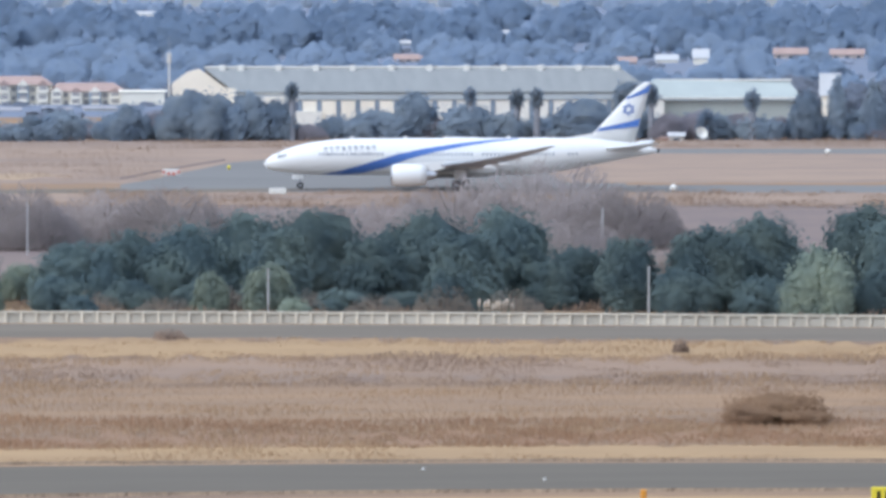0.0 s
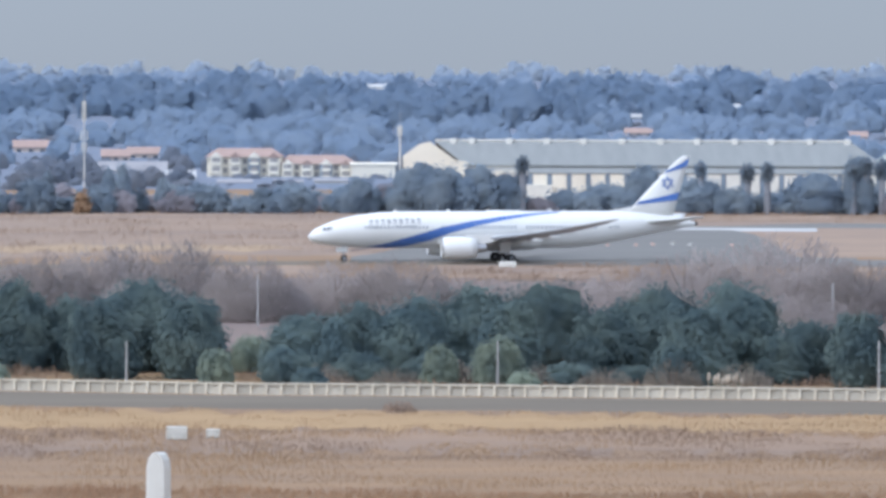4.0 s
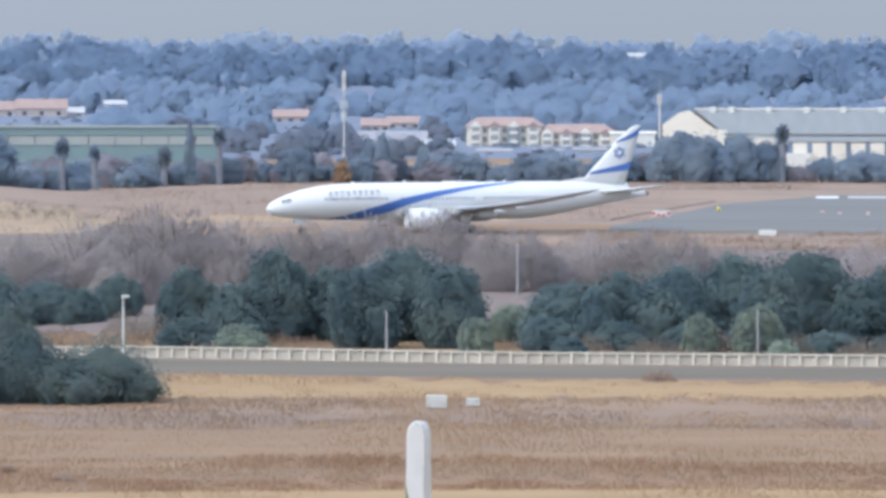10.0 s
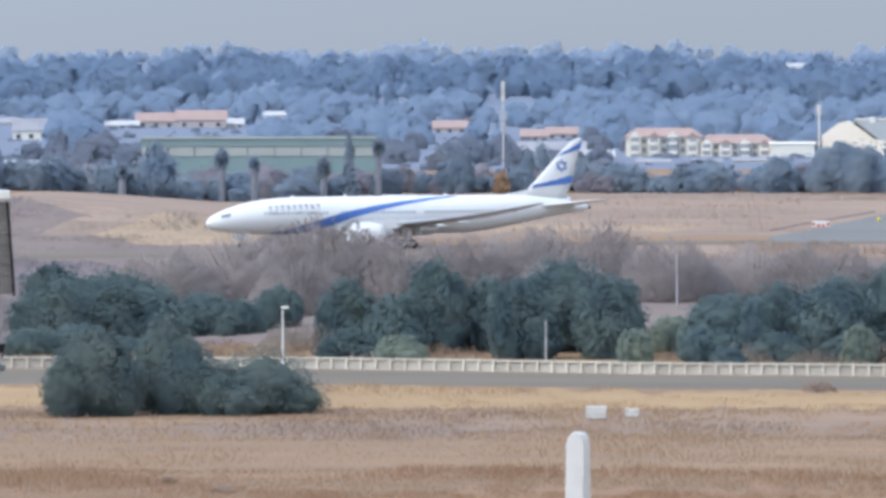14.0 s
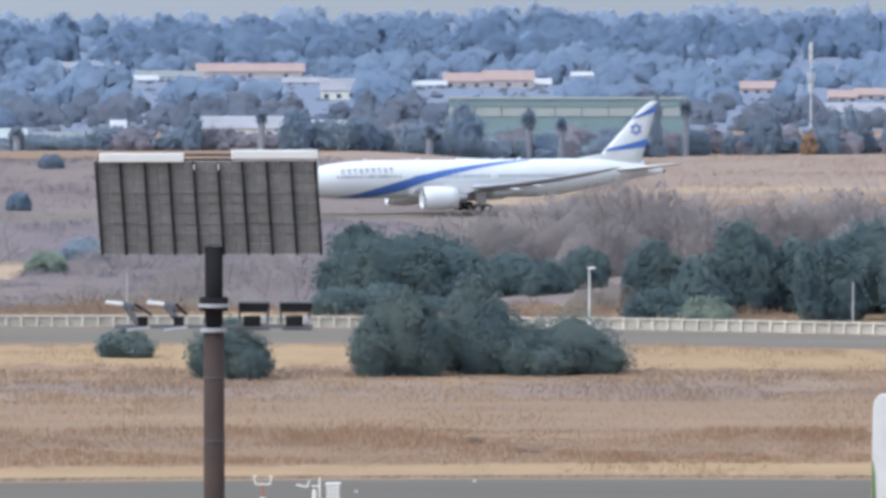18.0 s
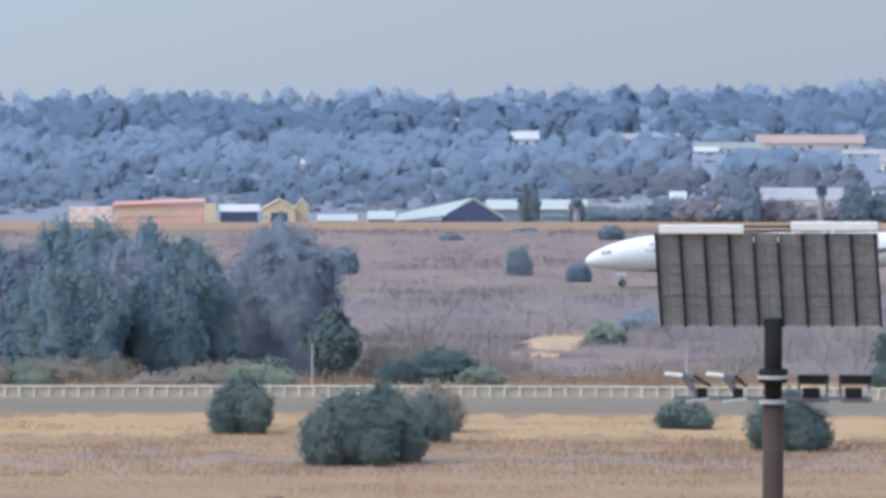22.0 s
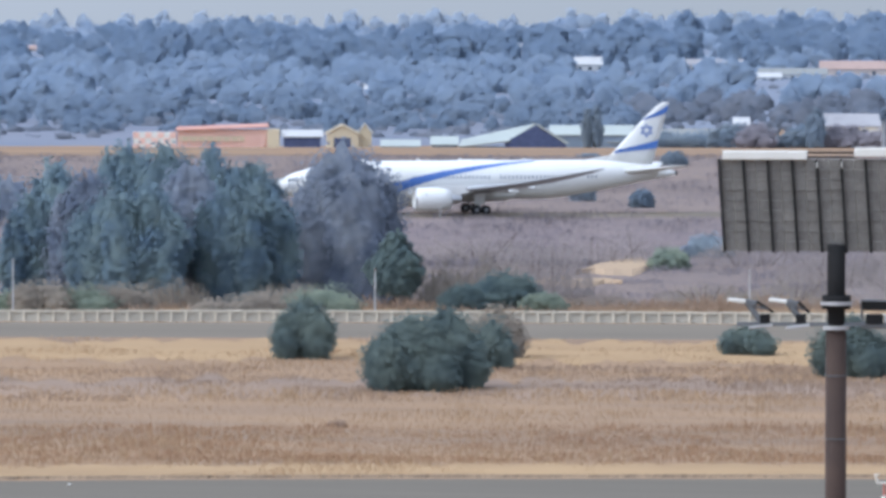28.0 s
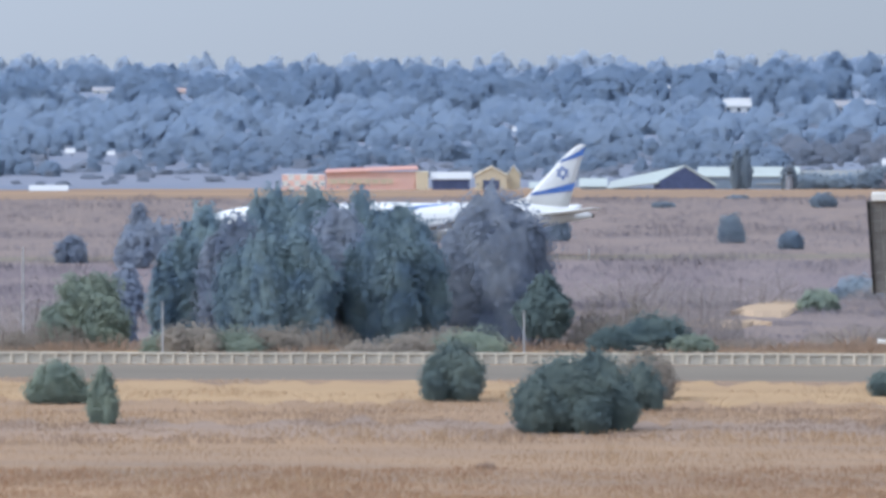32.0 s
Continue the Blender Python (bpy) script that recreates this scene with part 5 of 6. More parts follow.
def apartments():
    """Four-storey cream blocks with terracotta roofs, bays and balconies."""
    d = 1650.0
    k = d / R
    blocks = [(318, 134, 140, 208), (445, 136, 152, 212)]
    for bc, bw, vt, vb in blocks:
        x, y = site(bc, d)
        z0 = level(vb, d) - 2
        ob = empty("apartment_block", pose(x, y, z0, 0, 0, -2), "cream apartment block with terracotta roof and balconies", "building", "apartment blocks")
        Z = lambda v: level(v, d) - z0
        w = bw * k
        eave = Z(vt + 15)
        part("wall", box(0, 6, eave / 2, w, 11, eave), M_CREAM, ob)
        bm = add_loft(bmesh.new(), [[(-w / 2 - 0.6, -0.3, eave), (w / 2 + 0.6, -0.3, eave), (w / 2 + 0.6, 12, eave), (-w / 2 - 0.6, 12, eave)], [(-w / 2 + 3, 5, Z(vt)), (w / 2 - 3, 5, Z(vt)), (w / 2 - 3, 7, Z(vt)), (-w / 2 + 3, 7, Z(vt))]])
        part("roof", bm, M_TILE, ob, "terracotta hipped roof")
        for i, f in enumerate((-0.38, -0.13, 0.12, 0.38)):
            # third bay gets blue-grey instead of cream: its shade is painted
            shade = i == 2
            bay = part("bay", box(f * w, -0.7, eave * 0.5, w * 0.15, 1.6, eave * 0.98), M_GREYBAY if shade else M_CREAM, ob, "bay with shade painted as blue-grey" if shade else "")
            g = add_loft(bmesh.new(), [[(f * w - w * 0.085, -1.7, eave * 0.98), (f * w, -1.7, eave * 1.13), (f * w + w * 0.085, -1.7, eave * 0.98)], [(f * w - w * 0.085, 3, eave * 0.98), (f * w, 3, eave * 1.13), (f * w + w * 0.085, 3, eave * 0.98)]])
            part("bay_gable", g, M_TILE if i % 2 else M_CREAM, bay)
            for r in range(3):
                zz = Z(vb - 6) + (eave - Z(vb - 6)) * (r + 0.5) / 3
                part("balcony", box(f * w, -1.55, zz + 0.15, w * 0.10, 0.2, 1.7), M_OPENING, bay, "balcony opening, hazed shade in its grey")
                part("parapet", box(f * w, -1.75, zz - 0.65, w * 0.12, 0.25, 0.8), M_CREAM, bay)
        for f in (-0.26, 0.0, 0.25):
            for r in range(3):
                zz = Z(vb - 6) + (eave - Z(vb - 6)) * (r + 0.5) / 3
                part("window", box(f * w, 0.45, zz, 1.2, 0.15, 1.3), M_OPENING, ob)
    gable_house("cream_block", 545, 166, 205, 80, 1640, M_CREAM, M_CREAM, "cream flat-topped block beside apartments", "building", roof_part=0.06, windows=0)
    for b, vt, vb, w in ((470, 194, 210, 60), (395, 196, 212, 50), (300, 196, 214, 60)):
        gable_house("outbuilding", b, vt, vb, w, 1560, M_CREAM, M_SHEETROOF, "low cream outbuilding in front of apartments", "building", roof_part=0.25, windows=0)


def monopole(b, d, v_top, rad, label, pods):
    x, y = site(b, d)
    z = terrain(x, y)
    top = level(v_top, d)
    ob = empty("antenna_mast", pose(x, y, z), label, "mast")
    part("shaft", tube((0, 0, 0), (0, 0, top - z), rad * 1.2, rad * 0.8, n=10), M_OFFWHITE, ob)
    part("whip", tube((0, 0, top - z), (0, 0, top - z + 4), 0.08, 0.04, n=6), M_GREYPOLE, ob)
    for v, r in pods:
        zz = level(v, d) - z
        for a in range(3):
            ang = a * 2.1 + 0.5
            arm = part("panel_antenna", box(math.cos(ang) * r, math.sin(ang) * r, zz, 0.3, 0.25, 2.4, bevel=0.04), M_OFFWHITE, ob, "pale panel antenna")
            part("bracket", tube((0, 0, zz), (math.cos(ang) * r, math.sin(ang) * r, zz), 0.09, n=6), M_GREYPOLE, arm)
    return ob


def green_works():
    """Long low green works building with a pale band."""
    d = 1480.0
    k = d / R
    x, y = site(-394, d)
    ob = empty("works_building", pose(x, y, -1, 0, 0, 2), "long green industrial building with pale wall band", "building")
    Z = lambda v: level(v, d) + 1
    w = 424 * k
    part("roof", box(0, 6, (Z(155) + Z(171)) / 2, w, 13, Z(155) - Z(171)), M_GREENWALL, ob, "dark green fascia")
    part("roof_edge", box(0, -0.7, Z(156), w + 0.5, 0.3, 0.5), M_PALEGREEN, ob, "pale roof edge")
    part("plinth", box(0, 6, Z(188) / 2, w, 12.2, Z(188)), M_GREENWALL, ob)
    n = 9
    for i in range(n):
        part("band_panel", box((i + 0.5) / n * w - w / 2, 5.9, (Z(171.5) + Z(188)) / 2, w / n - 0.25, 12.4, Z(171.5) - Z(188)), M_PALEGREEN, ob, "pale green wall panel")
    return ob


def red_works():
    """Orange-red fire-training style sheds on the western bank, with a chequered hut."""
    d = 1240.0
    k = d / R

    def at(b):
        x, y = site(b, d)
        return x, y, terrain(x, y) - 0.6
    Z = lambda v, z: level(v, d) - z
    x, y, z = at(-2108)
    ob = empty("red_shed", pose(x, y, z, 0, 0, 11), "orange-red open shed with pale upper band", "building")
    w = 160 * k
    part("roof", add_loft(bmesh.new(), [[(-w / 2, 5, Z(212, z)), (w / 2, 5, Z(206, z)), (w / 2 + 0.4, -0.6, Z(211, z)), (-w / 2 - 0.4, -0.6, Z(217, z))], [(-w / 2, 5, Z(213, z)), (w / 2, 5, Z(207, z)), (w / 2 + 0.4, -0.6, Z(212.3, z)), (-w / 2 - 0.4, -0.6, Z(218.3, z))]]), M_REDROOF, ob, "thin red roof edge")
    part("wall", box(0, 3, Z(222, z) / 2 + 0.3, w, 5, Z(217, z)), M_ORANGE, ob)
    part("band", box(-w * 0.12, 0.35, Z(233, z), w * 0.72, 0.3, 9 * k), M_YELLOWWALL, ob, "pale yellowish wall band")
    for i in range(11):
        part("post", box(-w / 2 + (i + 0.5) * w / 11, 0.2, Z(240, z) / 2, 0.25, 0.25, Z(222, z)), M_ORANGE, ob)
    part("end_wall", box(w / 2 + 1.2, 2, Z(218, z) / 2, 2.6, 5, Z(214, z)), M_YELLOWWALL, ob, "tan end wall")
    gable_house("dark_shed", -1967, 219, 252, 68, d, M_NAVY, M_PALEROOF, "dark blue shed with white roof", "building", roof_part=0.25, windows=0)
    ob = gable_house("yellow_house", -1896, 209, 252, 58, d, M_YELLOWWALL, M_YELLOWWALL, "yellow gabled building with dark door", "building", roof_part=0.30, windows=0, end_on=True)
    part("door", box(0, -0.08, 1.9, 3.6, 0.1, 3.6), M_NAVY, ob, "dark door")
    ob = gable_house("yellow_turret", -1856, 206, 252, 24, d + 6, M_YELLOWWALL, M_OFFWHITE, "small yellow turret with pale pointed roof", "building", roof_part=0.32, windows=0, end_on=True, depth=3)
    # chequered hut on short legs
    x, y, z = at(-2228)
    ob = empty("chequered_hut", pose(x, y, z, 0, 0, 11), "red and white chequered hut on a raised base", "building")
    w, z1, z2 = 76 * k, Z(252, z), Z(221, z)
    part("body", box(0, 2, (z1 + z2) / 2, w, 3, z2 - z1), M_OFFWHITE, ob)
    for i in range(7):
        for j in range(3):
            if (i + j) % 2 == 0:
                part("chequer", box(-w / 2 + (i + 0.5) * w / 7, 0.48, z1 + (j + 0.5) * (z2 - z1) / 3, w / 7, 0.1, (z2 - z1) / 3), M_ORANGE, ob, "red square")
    for f in (-0.3, 0.3):
        part("leg", tube((f * w, 2, 0), (f * w, 2, z1), 0.5, n=10), M_OFFWHITE, ob)
    for b, v, r in ((-2333, 263, 0.75), (-1975, 265, 0.7)):
        x, y, z = at(b)
        ob = empty("white_marker_ball", pose(x, y, z), "white ball marker on a short post", "marker")
        bm = bmesh.new()
        bmesh.ops.create_uvsphere(bm, u_segments=14, v_segments=10, radius=r, matrix=Matrix.Translation((0, 0, Z(v, z))))
        part("ball", bm, M_OFFWHITE, ob, smooth_shade=True)
        part("post", tube((0, 0, 0), (0, 0, Z(v, z)), 0.2, n=8), M_OFFWHITE, ob)


def long_roofs():
    """Low greenhouse-like roofs beyond the western bank."""
    for b, vt, vb, w, wall, roof, end, rp, label in (
            (-1440, 211, 252, 175, M_GREYBAY, M_PALEGREEN, False, 0.35, "long low shed with pale roof"),
            (-1330, 217, 252, 190, M_GREYBAY, M_ROOF_GREY, False, 0.6, "low shed with blue-grey roof"),
            (-1793, 237, 254, 66, M_GREYBAY, M_PALEGREEN, False, 0.5, "low pale shed beyond a field"),
            (-1715, 231, 254, 45, M_GREYBAY, M_PALEGREEN, False, 0.5, "small pale shed beyond a field"),
            (-1338, 237, 254, 22, M_OFFWHITE, M_OFFWHITE, True, 0.6, "small white hut beyond a field"),
            (-2678, 241, 268, 64, M_PALEWALL, M_PALEROOF, False, 0.4, "white-roofed shed on the far field")):
        gable_house("shed", b, vt, vb, w, 1290, wall, roof, label, "shed", roof_part=rp, windows=0, end_on=end, depth=14)
    # barn with roof tilted and shaped to fit the camera's view, its dark gable to the east
    d = 1270.0
    k = d / R
    x, y = site(-1600, d)
    z = terrain(x, y) - 0.5
    ob = empty("barn", pose(x, y, z, 0, 0, 8.9), "long pale-roofed barn with a dark gable end", "shed")
    Z = lambda v: level(v, d) - z
    X = lambda b: (b + 1600) * k
    part("roof", add_loft(bmesh.new(), [[(X(-1685), 2, Z(234)), (X(-1552), 8, Z(206)), (X(-1602), -0.4, Z(236)), (X(-1690), -0.4, Z(246))], [(X(-1685), 2.1, Z(234) - 0.3), (X(-1552), 8.1, Z(206) - 0.3), (X(-1602), -0.3, Z(236) - 0.3), (X(-1690), -0.3, Z(246) - 0.3)]]), M_PALEGREEN, ob)
    part("gable", add_prism(bmesh.new(), [(X(-1608), 0), (X(-1500), 0), (X(-1500), Z(240)), (X(-1552), Z(209)), (X(-1608), Z(238))], 0.3, 0.7), M_NAVY, ob, "dark gable plate")
    part("verge_board", add_prism(bmesh.new(), [(X(-1552), Z(205)), (X(-1494), Z(240)), (X(-1500), Z(242)), (X(-1552), Z(209))], 0.0, 0.3), M_PALEGREEN, ob)
    part("wall", box(X(-1648), 3.0, Z(246) / 2, 80 * k, 5.0, Z(246)), M_GREYBAY, ob)


HILL_CLEAR = []


def hill_houses():
    rows = [(-972, 189, 229, 145, 1420, M_CREAM, M_SHEETROOF, "cream bungalow with grey roof"), (-815, 196, 225, 60, 1440, M_CREAM, M_PALEROOF, "cream house with pale roof"),
            (-1190, 196, 218, 26, 1450, M_CREAM, M_PALEROOF, "small white hut among trees"),
            (-957, 95, 122, 190, 0, M_HAZEWALL, M_TILE, "long house with orange tiled roof"), (-1100, 108, 128, 120, 0, M_PALEWALL, M_ROOF_GREY, "long house with grey roof"),
            (-800, 122, 162, 66, 0, M_CREAM, M_SHEETROOF, "tall cream house among trees"), (-860, 120, 135, 80, 0, M_PALEWALL, M_SHEETROOF, "grey-roofed house among trees"),
            (-1240, 92, 112, 105, 0, M_PALEWALL, M_SHEETROOF, "pale house with grey roof"), (-1150, 116, 130, 60, 0, M_PALEWALL, M_PALEROOF, "low pale house among trees"),
            (-1458, 88, 114, 54, 0, M_PALEWALL, M_PALEROOF, "white-roofed house among trees"), (-1849, 138, 150, 15, 0, M_CREAM, M_PALEROOF, "small bright white house"),
            (-1705, 64, 76, 30, 0, M_PALEWALL, M_PALEROOF, "pale house in the woods"), (-1585, 64, 76, 32, 0, M_PALEWALL, M_PALEROOF, "pale house in the woods"),
            (-580, 112, 140, 70, 0, M_HAZEWALL, M_TILE, "house with orange roof"), (-500, 108, 140, 90, 0, M_HAZEWALL, M_TILE, "large house with orange roof"), (-450, 122, 140, 50, 0, M_CREAM, M_PALEROOF, "white-fronted house among trees"),
            (-640, 126, 140, 60, 0, M_PALEWALL, M_PALEROOF, "low pale house among trees"),
            (-60, 127, 150, 62, 0, M_HAZEWALL, M_TILE, "house with red roof paled for haze"), (90, 143, 165, 50, 0, M_HAZEWALL, M_TILE, "house with red roof paled for haze"), (140, 139, 160, 60, 0, M_HAZEWALL, M_TILE, "house with red roof paled for haze"),
            (120, 165, 196, 120, 1700, M_PALEWALL, M_SHEETROOF, "low grey block behind trees"), (200, 180, 205, 60, 1600, M_PALEWALL, M_PALEROOF, "low pale block behind trees"),
            (520, 24, 42, 22, 0, M_CREAM, M_PALEROOF, "white block on the ridge"), (572, 26, 36, 76, 0, M_CREAM, M_PALEROOF, "long white building on the ridge"),
            (1472, 104, 120, 40, 0, M_CREAM, M_PALEROOF, "white gabled house on a hill"), (1532, 94, 124, 28, 0, M_CREAM, M_PALEROOF, "white gabled house on a hill"), (1400, 108, 124, 36, 0, M_HAZEWALL, M_TILE, "house with red roof"),
            (1690, 92, 112, 60, 0, M_HAZEWALL, M_TILE, "house with red roof"), (1790, 94, 112, 60, 0, M_HAZEWALL, M_TILE, "house with red roof"), (1015, 103, 118, 50, 0, M_HAZEWALL, M_TILE, "house with red roof"),
            (1760, 138, 160, 34, 1500, M_CREAM, M_PALEROOF, "white block behind trees"),
            (-2465, 68, 80, 60, 0, M_HAZEWALL, M_TILE, "house in the far woods"), (-2570, 66, 78, 60, 0, M_CREAM, M_SHEETROOF, "house in the far woods"),
            (-2640, 175, 188, 14, 0, M_CREAM, M_PALEROOF, "small white building on a plain"), (-2568, 180, 190, 10, 0, M_CREAM, M_PALEROOF, "small white building on a plain"),
            (-370, 110, 122, 40, 0, M_PALEWALL, M_PALEROOF, "pale house in the woods"), (820, 36, 48, 30, 0, M_PALEWALL, M_TILE, "pale house high on the hill"), (1180, 60, 72, 26, 0, M_PALEWALL, M_PALEROOF, "pale house in the woods"), (1010, 78, 88, 26, 0, M_PALEWALL, M_PALEROOF, "pale house in the woods")]
    for b, vt, vb, w, d, wall, roof, label in rows:
        if not d:
            d = far_spot(b, vb)
            HILL_CLEAR.append((b, d, w * 0.55 + 12, 160 + 0.09 * d))
        gable_house("house", b, vt, vb, w, d, wall, roof, label, "house", roof_part=0.5, windows=3 if w > 40 else 0, depth=10, group="houses on the hillside")


# ---------------------------------------------------------------- small airfield things
def pole(name, b, d, v_top, rad, label, head=False, mat=None):
    x, y = site(b, d)
    z = terrain(x, y)
    h = level(v_top, d) - z
    ob = empty(name, pose(x, y, z), label, "pole")
    part("shaft", tube((0, 0, 0), (0, 0, h), rad, rad * 0.7, n=8), mat or M_GREYPOLE, ob)
    if head:
        part("lamp_head", box(0.22, -0.1, h + 0.08, 0.75, 0.35, 0.22, bevel=0.05), M_OFFWHITE, ob, "white lamp head")
    else:
        part("cap", tube((0, 0, h), (0, 0, h + 0.12), rad * 0.9, rad * 0.3, n=8), M_GREYPOLE, ob)
    return ob


def white_box(name, b, d, w, h, label, mat=None, category="marker", feet=True, dep=0.6):
    x, y = site(b, d)
    z = terrain(x, y)
    ob = empty(name, pose(x, y, z + (0.24 if d > 900 else 0), 0, 0, -math.degrees(b / R)), label, category)
    part("body", box(0, 0, h / 2 + 0.12, w, dep, h, bevel=0.03), mat or M_OFFWHITE, ob)
    for f in (-0.36, 0.36):
        part("foot", box(f * w, 0, 0.06, 0.12, dep * 0.8, 0.14), M_GREYPOLE, ob)
    return ob


def instruments():
    """Weather instruments on a mown verge: wind sensor, mast with arm, white cabinet."""
    d = 352.0
    x, y = site(-936, d)
    ob = empty("wind_sensor", pose(x, y, 0), "white wind sensor on a red and white stand", "instrument")
    h = level(842, d)
    part("base", tube((0, 0, 0), (0, 0, h - 0.75), 0.2, 0.17, n=12), M_OFFWHITE, ob)
    part("stem", tube((0, 0, h - 0.75), (0, 0, h), 0.05, n=8), M_RED_W, ob, "red stem")
    for a, c in (((-0.42, 0, h + 0.05), (0.42, 0, h + 0.05)), ((-0.42, 0, h + 0.05), (-0.55, 0, h + 0.52)), ((0.42, 0, h + 0.05), (0.55, 0, h + 0.52)), ((-0.55, 0, h + 0.5), (-0.36, 0, h + 0.56)), ((0.55, 0, h + 0.5), (0.36, 0, h + 0.56))):
        part("sensor_arm", tube(a, c, 0.055, n=8), M_OFFWHITE, ob)
    x, y = site(-835, d)
    ob = empty("instrument_mast", pose(x, y, 0), "white instrument mast with side arm and housing", "instrument")
    h = level(828, d)
    part("post", tube((0, 0, 0), (0, 0, h), 0.07, n=10), M_OFFWHITE, ob)
    part("housing", tube((-0.32, 0, 0.7), (-0.32, 0, h - 0.75), 0.2, 0.12, n=14), M_OFFWHITE, ob)
    part("arm", tube((0, 0, h - 0.55), (-0.5, 0, h - 0.55), 0.05, n=8), M_OFFWHITE, ob)
    part("vane", tube((-1.45, 0, h - 0.45), (-0.75, 0, h - 0.6), 0.055, n=8), M_OFFWHITE, ob)
    part("vane", tube((-0.75, 0, h - 0.6), (-0.62, 0, h - 0.2), 0.055, n=8), M_OFFWHITE, ob)
    x, y = site(-811, d + 2)
    ob = empty("equipment_cabinet", pose(x, y, 0), "white upright equipment cabinet on a verge", "cabinet")
    h = level(846, d)
    part("body", box(0, 0, h / 2, 0.78, 0.6, h, bevel=0.03), M_OFFWHITE, ob)
    part("lid", box(0, 0, h + 0.05, 0.92, 0.75, 0.12, bevel=0.03), M_OFFWHITE, ob)
    for zz in np.linspace(0.5, h - 0.3, 6):
        part("louvre", box(0, -0.31, zz, 0.62, 0.03, 0.05), M_GREYPOLE, ob)


def airfield_signs():
    for b, d, w, hh in ((198, 486, 1.75, 1.05), (262, 488, 1.15, 0.70)):
        white_box("concrete_block", b, d, w, hh, "weathered white concrete block in dry grass", M_OLDWHITE, category="block", dep=1.0)
    white_box("taxiway_sign", 783, 906, 2.7, 0.85, "white taxiway sign board beside the tar")
    ob = white_box("runway_sign", 595, 1003, 3.1, 1.0, "white and red barrier sign on two feet beside a taxiway", M_OFFWHITE)
    for f, zz in ((-0.40, 0.62), (0.40, 0.62), (-0.13, 0.36), (0.14, 0.36)):
        part("red_panel", box(f * 3.1, -0.32, zz, 0.5, 0.04, 0.5), M_RED_W, ob, "red panel")
    for b, d, mat in ((1484, 918, M_OFFWHITE), (1756, 1132, M_OFFWHITE), (697, 1030, M_YELLOW)):
        x, y = site(b, d)
        ob = empty("marker_ball", pose(x, y, terrain(x, y) + 0.1), "small round taxiway marker", "marker")
        bm = bmesh.new()
        bmesh.ops.create_uvsphere(bm, u_segments=12, v_segments=8, radius=0.55 if mat is M_OFFWHITE else 0.35, matrix=Matrix.Translation((0, 0, 0.75)))
        part("ball", bm, mat, ob, smooth_shade=True)
        part("stake", tube((0, 0, -0.1), (0, 0, 0.5), 0.12, n=8), M_GREYPOLE, ob)
    for b in (880, 910, 960, 1010, 1040, 1075, 1105, 1180, 1240):
        x, y = site(b, 1028 + 6 * math.sin(b))
        ob = empty("edge_marker", pose(x, y, terrain(x, y) + 0.2), "low red and white taxiway edge marker", "marker", "taxiway edge markers")
        part("body", box(0, 0, 0.16, 0.6, 0.4, 0.32, bevel=0.03), M_ORANGE if int(b) % 2 == 0 else M_OFFWHITE, ob)
    x, y = site(1431, 356)
    ob = empty("orange_marker", pose(x, y, 0), "orange upright marker beside a taxiway", "marker")
    part("body", box(0, 0, 0.42, 0.36, 0.3, 0.8, bevel=0.06), M_ORANGE_MARK, ob)
    part("base", box(0, 0, 0.03, 0.5, 0.42, 0.06), M_GREYPOLE, ob)
    x, y = site(1862, 350)
    ob = empty("yellow_sign", pose(x, y, 0, 0, 0, -10), "yellow taxiway guidance sign with dark bars", "sign")
    part("board", box(0, 0, 0.95, 1.9, 0.3, 1.15, bevel=0.03), M_YELLOW, ob)
    for f in (-0.5, 0.0, 0.45):
        part("bar", box(f, -0.16, 1.0, 0.22, 0.03, 0.6), M_STEEL_DARK, ob)
    for f in (-0.7, 0.7):
        part("leg", tube((f, 0, 0), (f, 0, 0.4), 0.06, n=8), M_GREYPOLE, ob)
    # small taxiway studs
    for b, d in ((1040, 379), (1255, 371), (-770, 372), (-560, 380), (-2380, 376)):
        x, y = site(b, d)
        ob = empty("taxiway_stud", pose(x, y, 0.12), "small pale taxiway stud", "marker", "taxiway studs")
        part("stud", box(0, 0, 0.08, 0.16, 0.16, 0.16, bevel=0.03), M_OFFWHITE, ob)


def dish_site():
    """A white dish aerial and a small hut before the eastern windbreak."""
    d = 1248.0
    x, y = site(1532, d)
    z = terrain(x, y)
    ob = empty("satellite_dish", pose(x, y, z, 0, 0, 20), "white dish aerial tilted up before a windbreak", "dish")
    h = level(244, d) - z
    part("mast", tube((0, 0.5, 0), (0, 0.5, h), 0.16, 0.12, n=10), M_GREYPOLE, ob)
    rings = [[(r * math.cos(2 * math.pi * i / 20), 0.9 * (r / 1.35) ** 2, r * math.sin(2 * math.pi * i / 20)) for i in range(20)] for r in (0.05, 0.5, 0.95, 1.35)]
    bm = add_loft(bmesh.new(), [[(px, -py, pz) for px, py, pz in ring] for ring in rings], cap=False)
    add_loft(bm, [[(px, 0.08 - py, pz) for px, py, pz in ring] for ring in rings], cap=False)
    bmesh.ops.transform(bm, matrix=pose(0, 0.3, h, -28, 25, -15), verts=bm.verts)
    part("reflector", bm, M_OFFWHITE, ob, "white dish reflector", smooth_shade=True)
    part("feed_arm", tube((0, 0.2, h), (-0.4, -1.3, h + 0.7), 0.05, n=6), M_GREYPOLE, ob)
    gable_house("hut", 1489, 242, 259, 26, d, M_OFFWHITE, M_PALEROOF, "small white hut before a windbreak", "hut", depth=3, roof_part=0.3, windows=1)
    gable_house("hut", 1468, 247, 259, 20, d + 4, M_ORANGE, M_TILE, "small faded red shed before a windbreak", "hut", depth=3, roof_part=0.3, windows=0)


